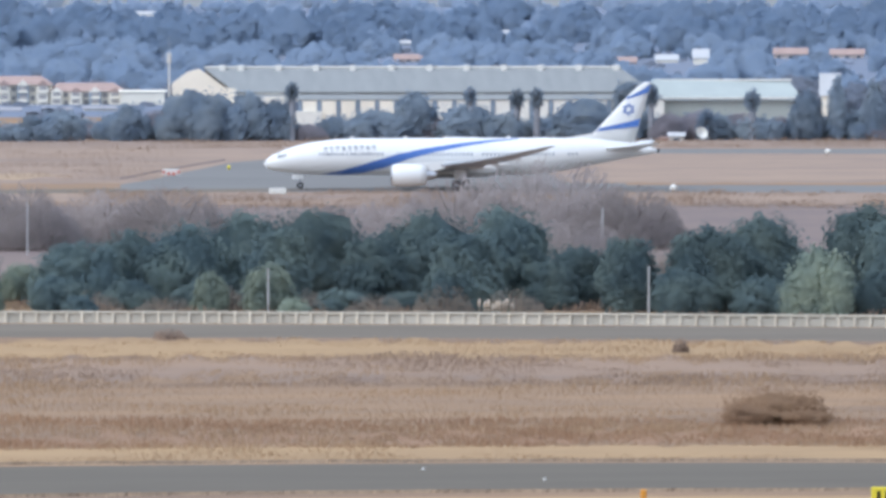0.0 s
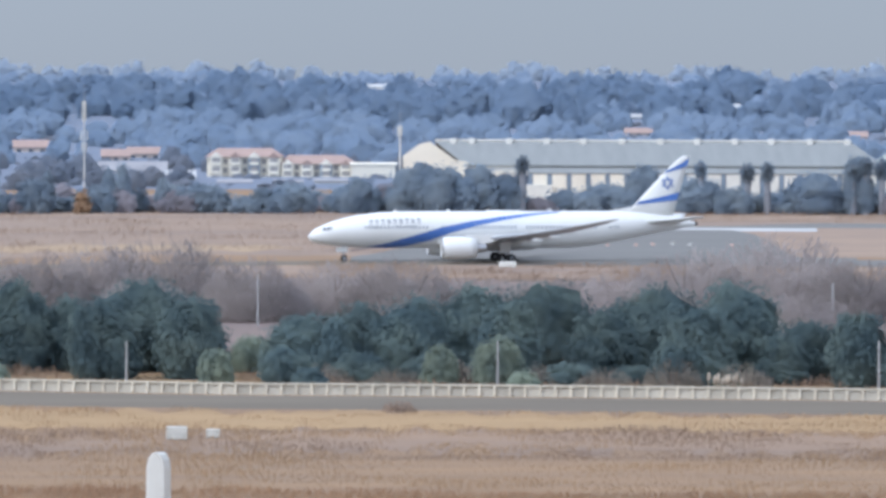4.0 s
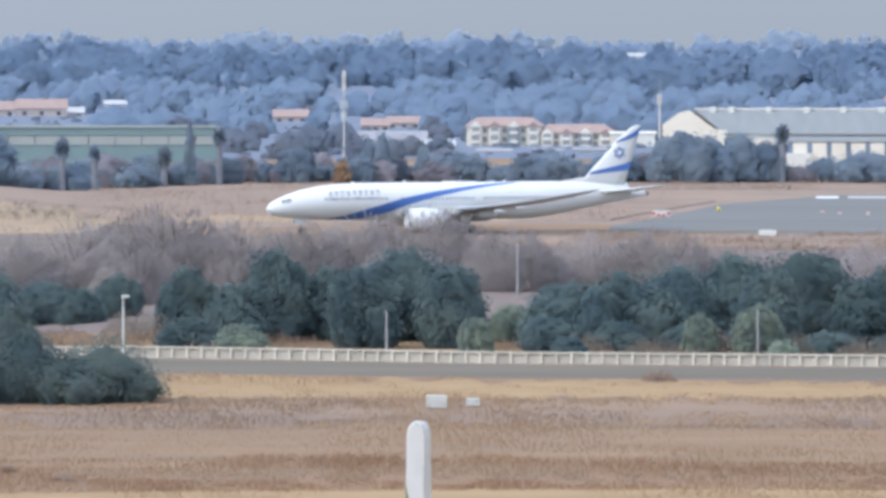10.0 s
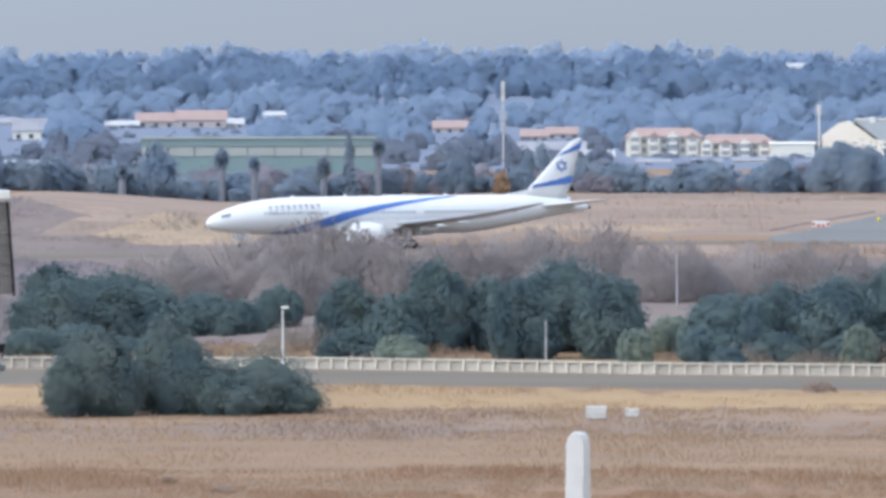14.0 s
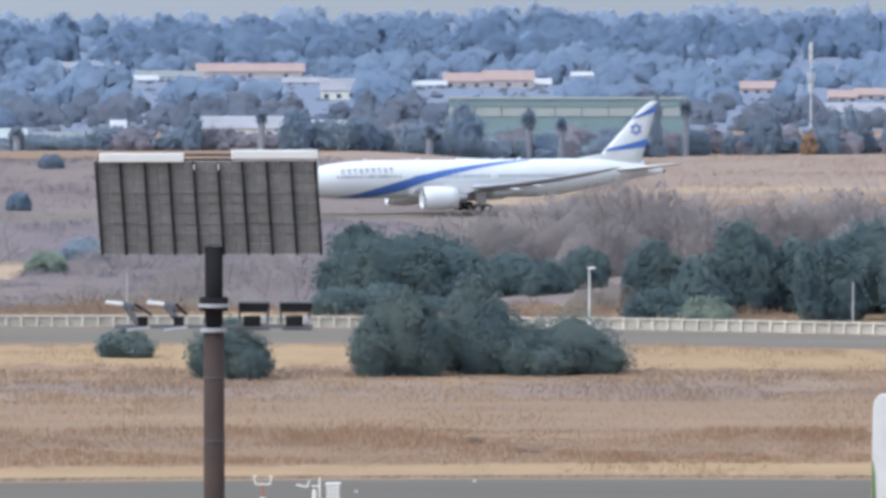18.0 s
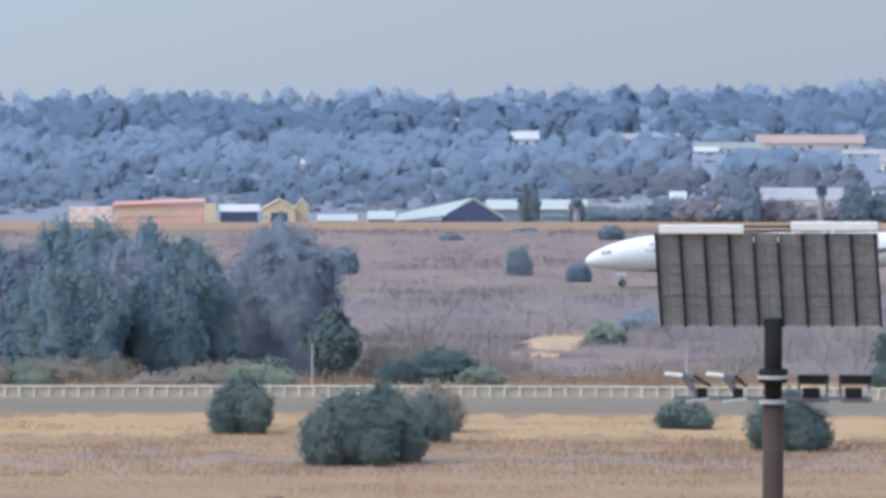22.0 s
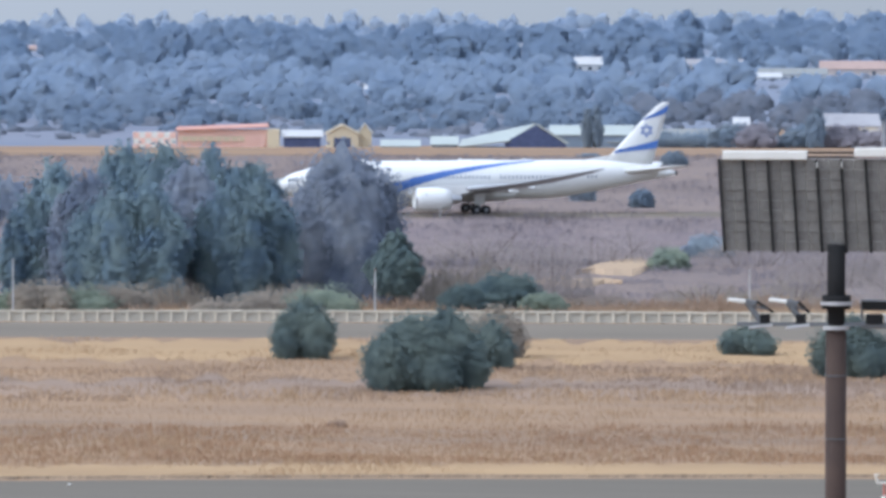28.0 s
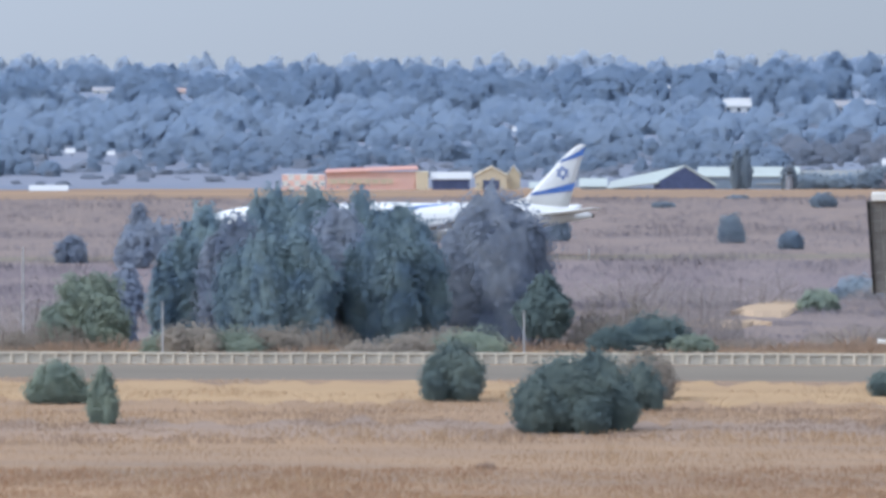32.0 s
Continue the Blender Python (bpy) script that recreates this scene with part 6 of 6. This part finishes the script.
def pampas(b, d, n=9):
    x, y = site(b, d)
    rng = np.random.default_rng(12)
    ob = empty("pampas_grass", pose(x, y, terrain(x, y)), "clump of pale pampas plumes against dark trees", "plant")
    bm = bmesh.new()
    for i in range(26):
        a = rng.uniform(0, 6.28)
        add_tube(bm, (math.cos(a) * 0.6, math.sin(a) * 0.4, 0), (math.cos(a) * 1.5, math.sin(a) * 0.9, rng.uniform(0.5, 1.0)), 0.07, 0.02, n=4, caps=False)
    part("leaves", bm, M_GREEN_LEAF, ob)
    for i in range(n):
        px = (i - n / 2) * 0.38 + rng.uniform(-0.12, 0.12)
        h = rng.uniform(1.2, 1.75)
        bm = bmesh.new()
        add_tube(bm, (px, 0, 0.2), (px, 0, h - 0.5), 0.04, n=5)
        add_loft(bm, [[(px + 0.05 * q + r * math.cos(k * 1.05), r * math.sin(k * 1.05), h - 0.7 + 0.9 * q) for k in range(6)] for q, r in ((0, 0.04), (0.3, 0.17), (0.7, 0.15), (1, 0.02))])
        part("plume", bm, M_PAMPAS, ob)


def palm(b, d, v_top, width, seed):
    """A fan palm with a skirt of old fronds."""
    rng = np.random.default_rng(seed)
    x, y = site(b, d)
    z = terrain(x, y)
    h = level(v_top, d) - z
    w = width * d / R
    ob = empty("palm_tree", pose(x, y, z), "tall palm with a shaggy round head", "palm")
    part("trunk", tube((0, 0, 0), (0, 0, h - w * 0.3), 0.75, 0.6, n=8), M_BARK_ROW, ob)
    v, q, n = [], [], 0
    for i in range(320):
        way = rng.normal(size=3)
        way /= np.linalg.norm(way)
        way[2] = way[2] * 0.9 - 0.05
        c = np.array([0, 0, h - w * 0.72])
        tip = c + way * w * 0.55 * rng.uniform(0.7, 1.1) * np.array([0.95, 0.95, 1.5])
        side = np.cross(way, rng.normal(size=3))
        side /= np.linalg.norm(side)
        m = (c + tip) / 2
        v += [c, m + side * 0.22, tip, m - side * 0.22]
        q.append((n, n + 1, n + 2, n + 3))
        n += 4
    me = bpy.data.meshes.new("fronds")
    me.from_pydata([tuple(map(float, p)) for p in v], [], q)
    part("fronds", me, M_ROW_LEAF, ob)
    return ob


M_BARK_ROW = surface("grey_palm_bark", (0.27, 0.275, 0.30), 0.9, scale=1.0)
M_SHEETROOF = surface("faded_grey_roof", (0.34, 0.33, 0.34), 0.75, second=(0.27, 0.26, 0.27), scale=0.2)
M_SCRUBTUFT = foliage("dead_grass_tuft", (0.30, 0.215, 0.165), (0.38, 0.275, 0.205))
airliner_thing = airliner()
billboard()
totem()
hangar()
warehouse_east()
apartments()
green_works()
red_works()
long_roofs()
hill_houses()
monopole(34, 1500, 56, 0.15, "tall white cellular mast with panel antennas", ((66, 0.4), (84, 0.4), (118, 0.9), (138, 0.6)))
monopole(592, 1390, 101, 0.22, "pale steel mast beside a hangar", ((108, 0.45),))
ob = monopole(-2487, 2300, 150, 0.5, "thin red and white mast on the far field", ((186, 0.8),))

# trees behind the wall, from east to west: bearing, top, width, distance beyond the wall
EVERGREENS = [(1905, 374, 170, 30), (1822, 366, 160, 36), (1640, 388, 160, 30), (1545, 403, 140, 24), (1405, 426, 100, 22), (1310, 443, 118, 28), (1182, 376, 165, 34), (1110, 420, 130, 20), (1045, 379, 175, 40),
              (955, 424, 140, 28), (850, 370, 190, 38), (780, 415, 110, 22), (722, 382, 140, 34), (622, 400, 150, 30), (520, 414, 150, 32), (425, 432, 150, 26),
              (228, 404, 120, 26), (142, 369, 195, 40), (70, 410, 110, 24), (8, 402, 125, 36), (-92, 375, 135, 34), (-160, 440, 90, 24), (-242, 406, 100, 40),
              (-640, 384, 190, 60), (-765, 376, 140, 66), (-700, 400, 200, 50), (-590, 420, 120, 50)]
for i, (b, top, w, off) in enumerate(EVERGREENS):
    tree("evergreen_tree", b, WALL_LINE(b) + off, top, 545, w * 1.12, M_DARK_LEAF, "dense dark evergreen tree behind a low wall", form="round", n=8500, size=0.20, seed=i, base=0.02, group="evergreens behind the wall")
for i, b in enumerate(range(395, 1300, 62)):
    if i % 2:
        bare_bush("brown_scrub", b, WALL_LINE(b) + 15, 500 + (i * 17) % 26, 110, "low brown leafless scrub", n=2600, seed=140 + i, material=M_BRUSH, group="brown scrub", category="scrub")
        continue
    tree("evergreen_shrub", b, WALL_LINE(b) + 16 + (i * 7) % 11, 492 + (i * 37) % 34, 550, 105, M_DARK_LEAF, "dark evergreen shrub at the foot of taller trees", "shrub", form="low", n=3600, size=0.18, seed=40 + i)
for i, b in enumerate(list(range(1500, 1930, 70)) + [-560, -640, -720, -800]):
    tree("evergreen_shrub", b, WALL_LINE(b) + 16 + (i * 7) % 11, 478 + (i * 37) % 30, 550, 115, M_DARK_LEAF, "dark evergreen shrub at the foot of taller trees", "shrub", form="low", n=3600, size=0.18, seed=80 + i)
for i, (b, top, w, off, mat, label) in enumerate(((1735, 440, 130, 14, M_GREEN_LEAF, "lighter olive-green tree behind a wall"), (768, 470, 100, 13, M_GREEN_LEAF, "olive-yellow shrub behind a wall"), (662, 488, 70, 12, M_GREEN_LEAF, "pale olive shrub behind a wall"),
                                               (432, 529, 62, 8, M_DARK_LEAF, "low dark rounded shrub"), (812, 534, 58, 8, M_GREEN_LEAF, "low olive shrub beside a wall"), (268, 494, 66, 12, M_GREEN_LEAF, "pale green shrub behind a wall"),
                                               (-240, 492, 130, 12, M_DARK_LEAF, "low green shrub behind a wall"), (-150, 505, 110, 12, M_GREEN_LEAF, "low olive shrub behind a wall"), (400, 440, 90, 60, M_DARK_LEAF, "grey-green shrub behind a wall"), (330, 470, 90, 40, M_GREEN_LEAF, "grey-green shrub behind a wall"),
                                               (-499, 424, 130, 95, M_DARK_LEAF, "dark shrub among bare thickets"), (-364, 415, 90, 95, M_DARK_LEAF, "dark shrub among bare thickets"), (-430, 440, 90, 85, M_DARK_LEAF, "grey-green shrub among bare thickets"),
                                               (-1605, 463, 160, 30, M_DARK_LEAF, "spreading dark shrub behind a wall"), (-1680, 490, 90, 24, M_DARK_LEAF, "spreading dark shrub behind a wall"), (-1540, 505, 90, 22, M_GREEN_LEAF, "grey-green shrub behind a wall"))):
    tree("shrub", b, WALL_LINE(b) + off, top, 550, w, mat, label, "shrub", form="low", n=2200, size=0.22, seed=120 + i)
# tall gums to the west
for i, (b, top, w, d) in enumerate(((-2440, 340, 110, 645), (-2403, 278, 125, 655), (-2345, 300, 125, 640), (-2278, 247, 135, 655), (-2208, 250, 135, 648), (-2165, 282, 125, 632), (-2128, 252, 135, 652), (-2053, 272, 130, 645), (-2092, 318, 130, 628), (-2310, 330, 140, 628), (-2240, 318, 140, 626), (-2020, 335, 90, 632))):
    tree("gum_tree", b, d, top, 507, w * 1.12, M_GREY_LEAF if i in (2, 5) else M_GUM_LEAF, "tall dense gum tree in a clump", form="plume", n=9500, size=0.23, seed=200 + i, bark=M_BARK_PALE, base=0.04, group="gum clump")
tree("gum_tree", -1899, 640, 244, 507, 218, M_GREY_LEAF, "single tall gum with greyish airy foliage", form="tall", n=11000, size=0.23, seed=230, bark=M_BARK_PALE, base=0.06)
tree("conifer", -1803, 602, 402, 545, 95, M_DARK_LEAF, "dark green conical tree behind a wall", form="cypress", n=3600, size=0.28, seed=231)
tree("broad_tree", -2608, 618, 390, 540, 160, M_GREEN_LEAF, "broad green tree behind a wall", form="round", n=9000, size=0.22, seed=232, base=0.03)
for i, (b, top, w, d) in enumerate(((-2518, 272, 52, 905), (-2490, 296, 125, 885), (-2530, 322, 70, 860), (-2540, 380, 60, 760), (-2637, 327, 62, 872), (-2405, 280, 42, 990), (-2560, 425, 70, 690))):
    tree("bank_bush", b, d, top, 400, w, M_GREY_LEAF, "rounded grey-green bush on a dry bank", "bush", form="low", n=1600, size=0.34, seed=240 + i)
for i, (b, top, w, d) in enumerate(((-1308, 254, 46, 1040), (-1458, 262, 34, 1062), (-1470, 293, 48, 955), (-1365, 322, 44, 925), (-1783, 290, 58, 965), (-1318, 424, 78, 775), (-1248, 400, 100, 812), (-1590, 272, 36, 1040))):
    tree("bank_bush", b, d, top, 400, w, M_GREEN_LEAF if d < 800 else M_ROW_LEAF, "rounded green bush on a scrubby bank", "bush", form="low", n=1500, size=0.34, seed=260 + i)
# bushes on the field in front of the road
for i, (b, top, w, d, mat, nn, core, label) in enumerate(((-690, 487, 190, 494, M_BUSH_LEAF, 9000, 0.6, "large dark rounded bush on dry grass"), (-560, 466, 150, 500, M_BUSH_LEAF, 6000, 0.5, "dark bush behind another bush"), (-390, 524, 230, 497, M_BUSH_LEAF, 6500, 0.4, "broad dark feathery bush on dry grass"),
                                                  (-520, 520, 170, 496, M_DARK_LEAF, 4500, 0.3, "greyish airy bush on dry grass"), (-1178, 557, 112, 520, M_BUSH_LEAF, 3600, 0.5, "low dark bush on dry grass"), (-998, 540, 170, 490, M_BUSH_LEAF, 6000, 0.5, "rounded dark bush on dry grass"),
                                                  (-1963, 511, 122, 514, M_BUSH_LEAF, 6000, 0.6, "round olive-green bush beside a road"), (-1772, 540, 190, 471, M_BUSH_LEAF, 7000, 0.6, "broad dark bush on dry grass"), (-1712, 530, 185, 473, M_BUSH_LEAF, 7000, 0.6, "broad dark bush on dry grass"), (-1632, 540, 105, 500, M_BUSH_LEAF, 1500, 0.2, "sparse grey-green bush on dry grass"), (-1620, 520, 120, 515, M_BRUSH, 2500, 0.2, "brownish twiggy bush beside a road"),
                                                  (-2665, 545, 124, 512, M_GREEN_LEAF, 5000, 0.5, "olive-green bush on dry grass"), (-2583, 558, 66, 483, M_GREEN_LEAF, 2500, 0.5, "small upright olive bush on dry grass"))):
    tree("field_bush", b, d, top, 650, w, mat, label, "bush", form="dome", n=nn, size=0.15, seed=294 + i, depth=0.42 - 0.3 * core, heart=0.48 + 0.6 * core, loose=0.12)
for i, (b, w, d, top) in enumerate(((-465, 52, 408, 768), (-560, 26, 416, 756), (-1905, 40, 430, 730))):
    tree("dead_tuft", b, d, top, 780, w, M_SCRUBTUFT, "low tuft of dead brown grass", "tuft", form="low", n=700, size=0.08, seed=310 + i)
tree("tan_bush", 1655, 424, 690, 755, 214, M_TAN_LEAF, "low spreading dry tan bush", "bush", form="low", n=6000, size=0.12, seed=302, depth=0.4, loose=0.12)
# bare winter thickets between wall and taxiway
for i, (b, top, w, d) in enumerate(((1400, 328, 200, 715), (1262, 285, 340, 725), (1120, 314, 240, 720), (1000, 350, 200, 715), (860, 368, 200, 730), (720, 368, 170, 720), (590, 340, 210, 720), (480, 345, 210, 725), (335, 338, 190, 715), (185, 303, 300, 725), (70, 316, 220, 720), (-40, 330, 170, 715),
                                  (-150, 325, 180, 720), (-285, 297, 280, 725), (-420, 318, 240, 720), (-560, 342, 210, 712), (-330, 372, 170, 690), (130, 372, 190, 690), (1300, 390, 190, 680))):
    bare_bush("bare_thicket", b, d, top - (12 if -350 < b < 700 else 4), w * 1.08, "leafless grey-brown winter thicket", n=12000, seed=i, group="bare thickets")
for i, (b, top, w, d) in enumerate(((700, 455, 130, 590), (930, 450, 130, 588), (1480, 430, 110, 600), (310, 480, 110, 600), (-330, 470, 140, 600), (-1100, 470, 220, 640), (-900, 440, 240, 660), (-1250, 480, 200, 620), (-1450, 500, 200, 610), (-1660, 420, 200, 640), (-1560, 400, 220, 690), (-1000, 400, 260, 720), (-880, 380, 240, 730),
                                  (-1750, 440, 180, 650), (-1980, 480, 180, 610), (-2200, 470, 150, 605), (-2330, 480, 140, 606), (-2450, 500, 150, 605), (-2680, 470, 160, 610), (-2760, 480, 120, 606), (-2720, 420, 150, 680), (-1420, 380, 260, 790), (-1650, 380, 260, 800), (-1150, 385, 260, 790))):
    bare_bush("brown_scrub", b, d, top, w, "low brown leafless scrub", n=3600, seed=50 + i, material=M_BRUSH if d < 660 else None, group="brown scrub", category="scrub")
for i, (b, top, w) in enumerate(((-2420, 462, 66), (-2350, 468, 70), (-2280, 470, 60), (-2470, 480, 50), (-2000, 480, 90), (-1930, 470, 80), (-2080, 490, 90))):
    tree("scrub_bush", b, WALL_LINE(b) + 14, top + 16, 550, w * 2.0, M_GREEN_LEAF if i % 2 else M_BRUSH, "olive-brown scrub bush along a wall", "bush", form="low", n=3200, size=0.15, seed=330 + i, depth=0.4, heart=0.7, loose=0.12)
for i, (b, top, w, d) in enumerate(((592, 581, 62, 527), (1497, 602, 30, 506))):
    bare_bush("road_weeds", b, d, top, w, "dry reddish-brown weeds at a road edge", n=1300, seed=70 + i, material=M_SCRUBTUFT, category="weeds")
pampas(1172, 562)

# poles and posts
for b, d, v, rad in ((109, 570, 484, 0.11), (766, 561, 482, 0.11), (1440, 557, 479, 0.11), (1358, 690, 376, 0.14), (341, 700, 364, 0.12), (-552, 590, 469, 0.10), (-1175, 590, 466, 0.10), (-1838, 574, 464, 0.11), (-2478, 578, 446, 0.11), (-1723, 880, 355, 0.12)):
    pole("pole", b, d, v, rad, "thin grey pole behind a low wall")
pole("thin_mast", -2724, 640, 350, 0.14, "tall thin pale mast behind a wall")
pole("lamp_post", -357, 552, 458, 0.12, "white lamp post beside a perimeter road", head=True, mat=M_OFFWHITE)
airfield_signs()
instruments()
dish_site()

# windbreak along the far edge of the airfield
ROW = lambda b: 1262 - 118 * smooth(-150, -850, b)
rng_row = np.random.default_rng(77)
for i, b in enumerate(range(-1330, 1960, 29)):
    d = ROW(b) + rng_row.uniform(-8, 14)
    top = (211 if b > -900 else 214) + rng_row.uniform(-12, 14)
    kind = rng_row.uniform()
    tree("windbreak_tree", b + rng_row.uniform(-14, 14), d, top, 255, rng_row.uniform(50, 92), M_ROW_LEAF if kind < 0.62 else M_ROW_BROWN, "evergreen in a windbreak row, haze in its colour" if kind < 0.62 else "leafless brown tree in a windbreak row, haze in its colour",
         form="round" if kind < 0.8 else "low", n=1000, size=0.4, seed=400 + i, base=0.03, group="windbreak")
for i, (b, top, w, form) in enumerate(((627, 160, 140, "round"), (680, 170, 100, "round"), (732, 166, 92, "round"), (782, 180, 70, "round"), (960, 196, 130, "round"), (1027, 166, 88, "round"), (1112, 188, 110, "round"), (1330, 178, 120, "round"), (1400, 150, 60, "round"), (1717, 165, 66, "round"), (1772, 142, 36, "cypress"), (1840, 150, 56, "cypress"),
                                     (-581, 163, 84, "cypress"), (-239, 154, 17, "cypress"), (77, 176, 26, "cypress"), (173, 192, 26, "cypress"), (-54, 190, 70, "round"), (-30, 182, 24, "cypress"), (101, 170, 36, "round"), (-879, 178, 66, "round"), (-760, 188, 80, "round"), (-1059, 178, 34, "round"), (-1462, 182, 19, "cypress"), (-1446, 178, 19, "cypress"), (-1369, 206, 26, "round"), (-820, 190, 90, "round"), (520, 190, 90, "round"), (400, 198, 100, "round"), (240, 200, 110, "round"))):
    tree("windbreak_tree", b, ROW(b) - 6, top, 255, w, M_ROW_LEAF, "tall tree in a windbreak row, haze in its colour" if form == "round" else "slim dark cypress in a windbreak row", form=form, n=1500, size=0.38, seed=460 + i, base=0.05, group="windbreak")
tree("golden_bush", 31, ROW(31) - 12, 217, 255, 28, M_TAN_LEAF, "small golden-leaved bush in a windbreak", "bush", form="low", n=400, size=0.5, seed=500)
for i, (b, v, w) in enumerate(((809, 146, 30), (1124, 156, 28), (1207, 158, 32), (1242, 157, 32), (1393, 158, 30), (1416, 146, 32), (1444, 150, 34), (1623, 158, 36), (1543, 192, 44), (-464, 170, 32), (-406, 184, 26), (-284, 184, 34), (-187, 150, 30), (-937, 172, 24), (-1369, 200, 22), (-640, 196, 26))):
    palm(b, ROW(b) - 8, v, w, 520 + i)

# grass
grass_stuff("field_grass", TWY_FAR, ROAD_NEAR, -2950, 2000, 120000, 0.26, M_GRASS, "standing dry winter grass", 1)
grass_stuff("dark_grass", line((-3000, 700), (2050, 690)), line((-3000, 640), (2050, 635)), -2950, 2000, 45000, 0.3, M_GRASS_DK, "patchy purplish dry grass", 2)
grass_stuff("red_grass", line((-3000, 811), (2050, 800)), line((-3000, 742), (0, 745), (600, 752), (2050, 752)), -2950, 2000, 50000, 0.34, M_GRASS_RED, "reddish standing grass along a mown verge", 3)
grass_stuff("wall_grass", lambda b: WALL_LINE(b) + 1, lambda b: WALL_LINE(b) + 40, -2950, 2000, 40000, 0.9, M_GRASS_DK, "tall dry grass behind a concrete wall", 4)
grass_stuff("bank_grass", lambda b: 760, lambda b: 1060, -2950, -700, 28000, 0.8, M_MAUVE, "brown scrub grass on the taxiway banks", 6)

grass_stuff("verge_grass", lambda b: 846, lambda b: 918, -250, 2000, 26000, 0.7, M_GRASS_DK, "rough brown grass beside a taxiway", 13)
grass_stuff("veld_grass", lambda b: 975, lambda b: 1250, -500, 680, 18000, 0.7, M_GRASS_DK, "rough brown grass on the far veld", 14)
grass_stuff("veld_grass_east", lambda b: 1185, lambda b: 1255, 480, 2000, 16000, 0.7, M_GRASS_DK, "rough brown grass on the far veld", 15)
grass_stuff("sand_scrub", lambda b: 930, lambda b: 1050, -860, -180, 9000, 0.9, M_BRUSH, "sparse brown scrub on a sandy bank", 16)
grass_stuff("slope_scrub", lambda b: 690, lambda b: 880, -2950, -1320, 42000, 0.8, M_MAUVE, "mauve-brown winter scrub on the slope below a taxiway", 11)
grass_stuff("slope_scrub_east", lambda b: 690, lambda b: 880, -1480, -560, 26000, 0.8, M_MAUVE, "mauve-brown winter scrub on the slope below a taxiway", 17)
grass_stuff("bank_scrub_cover", lambda b: 985, lambda b: 1062, -2950, -700, 34000, 0.7, M_MAUVE, "mauve-brown winter scrub on a bank", 12)

# far woods
BUILT_UP = [(225, 620, 1400, 1700), (-660, -150, 1440, 1520), (90, 240, 1580, 1740), (590, 1480, 1380, 1450)]
woods("woods_plain", 310, 1400, 1800, -3050, -1390, 0.4, M_FAR_LEAF, "trees on the plain below the hill, blued for haze", 8, clear=HILL_CLEAR, hmin=2.5, hmax=7, leaves=120, wide=(0.8, 1.4), fine=2.0)
woods("plain_shrubs", 330, 1325, 1760, -3050, -1300, 0.26, M_MID_LEAF, "low shrubs on the plain below the hill, tinted for haze", 23, clear=HILL_CLEAR, hmin=1.2, hmax=3.0, leaves=60, wide=(1.2, 2.4), fine=2.0)
woods("woods_suburb", 800, 1480, 1790, -1400, 2100, 0.4, M_MID_LEAF, "winter garden trees between houses, haze in their mauve-grey", 9, clear=HILL_CLEAR, hmin=2.5, hmax=7, leaves=110, wide=(0.8, 1.5), bare=BUILT_UP, fine=2.0)
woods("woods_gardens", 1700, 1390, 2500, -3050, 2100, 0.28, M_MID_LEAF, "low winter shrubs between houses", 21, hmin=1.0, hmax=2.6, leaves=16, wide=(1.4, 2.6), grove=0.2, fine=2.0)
woods("woods_foothill", 1500, 1760, 2450, -3050, 2100, 0.48, M_FAR_LEAF, "gum woodland at the foot of the hill, blued for haze", 5, clear=HILL_CLEAR, leaves=130, hmin=4.5, hmax=11, wide=(0.8, 1.4), grove=0.6)
woods("woods_hillside", 1350, 2400, 3350, -3050, 2100, 0.7, M_HILL_LEAF, "tall gum groves on the far hillside, blued for haze", 7, clear=HILL_CLEAR, hmin=7, hmax=17, leaves=150, wide=(0.7, 1.25), grove=0.8)
woods("woods_upper_hill", 1200, 2600, 4350, -3050, 2100, 0.7, M_RIDGE, "gum woodland high on the far hillside, haze in its blue", 17, clear=HILL_CLEAR, hmin=5, hmax=10, leaves=110, wide=(1.0, 1.7), grove=0.4)
woods("woods_ridge", 380, 4350, 4850, -3050, 2100, 1.0, M_CREST, "woods on the distant ridge, haze in their pale colour", 6, hmin=5, hmax=15, leaves=90, fine=0.6)
precast_wall()


def motions():
    walk(airliner_thing, taxi_rows())


motions()
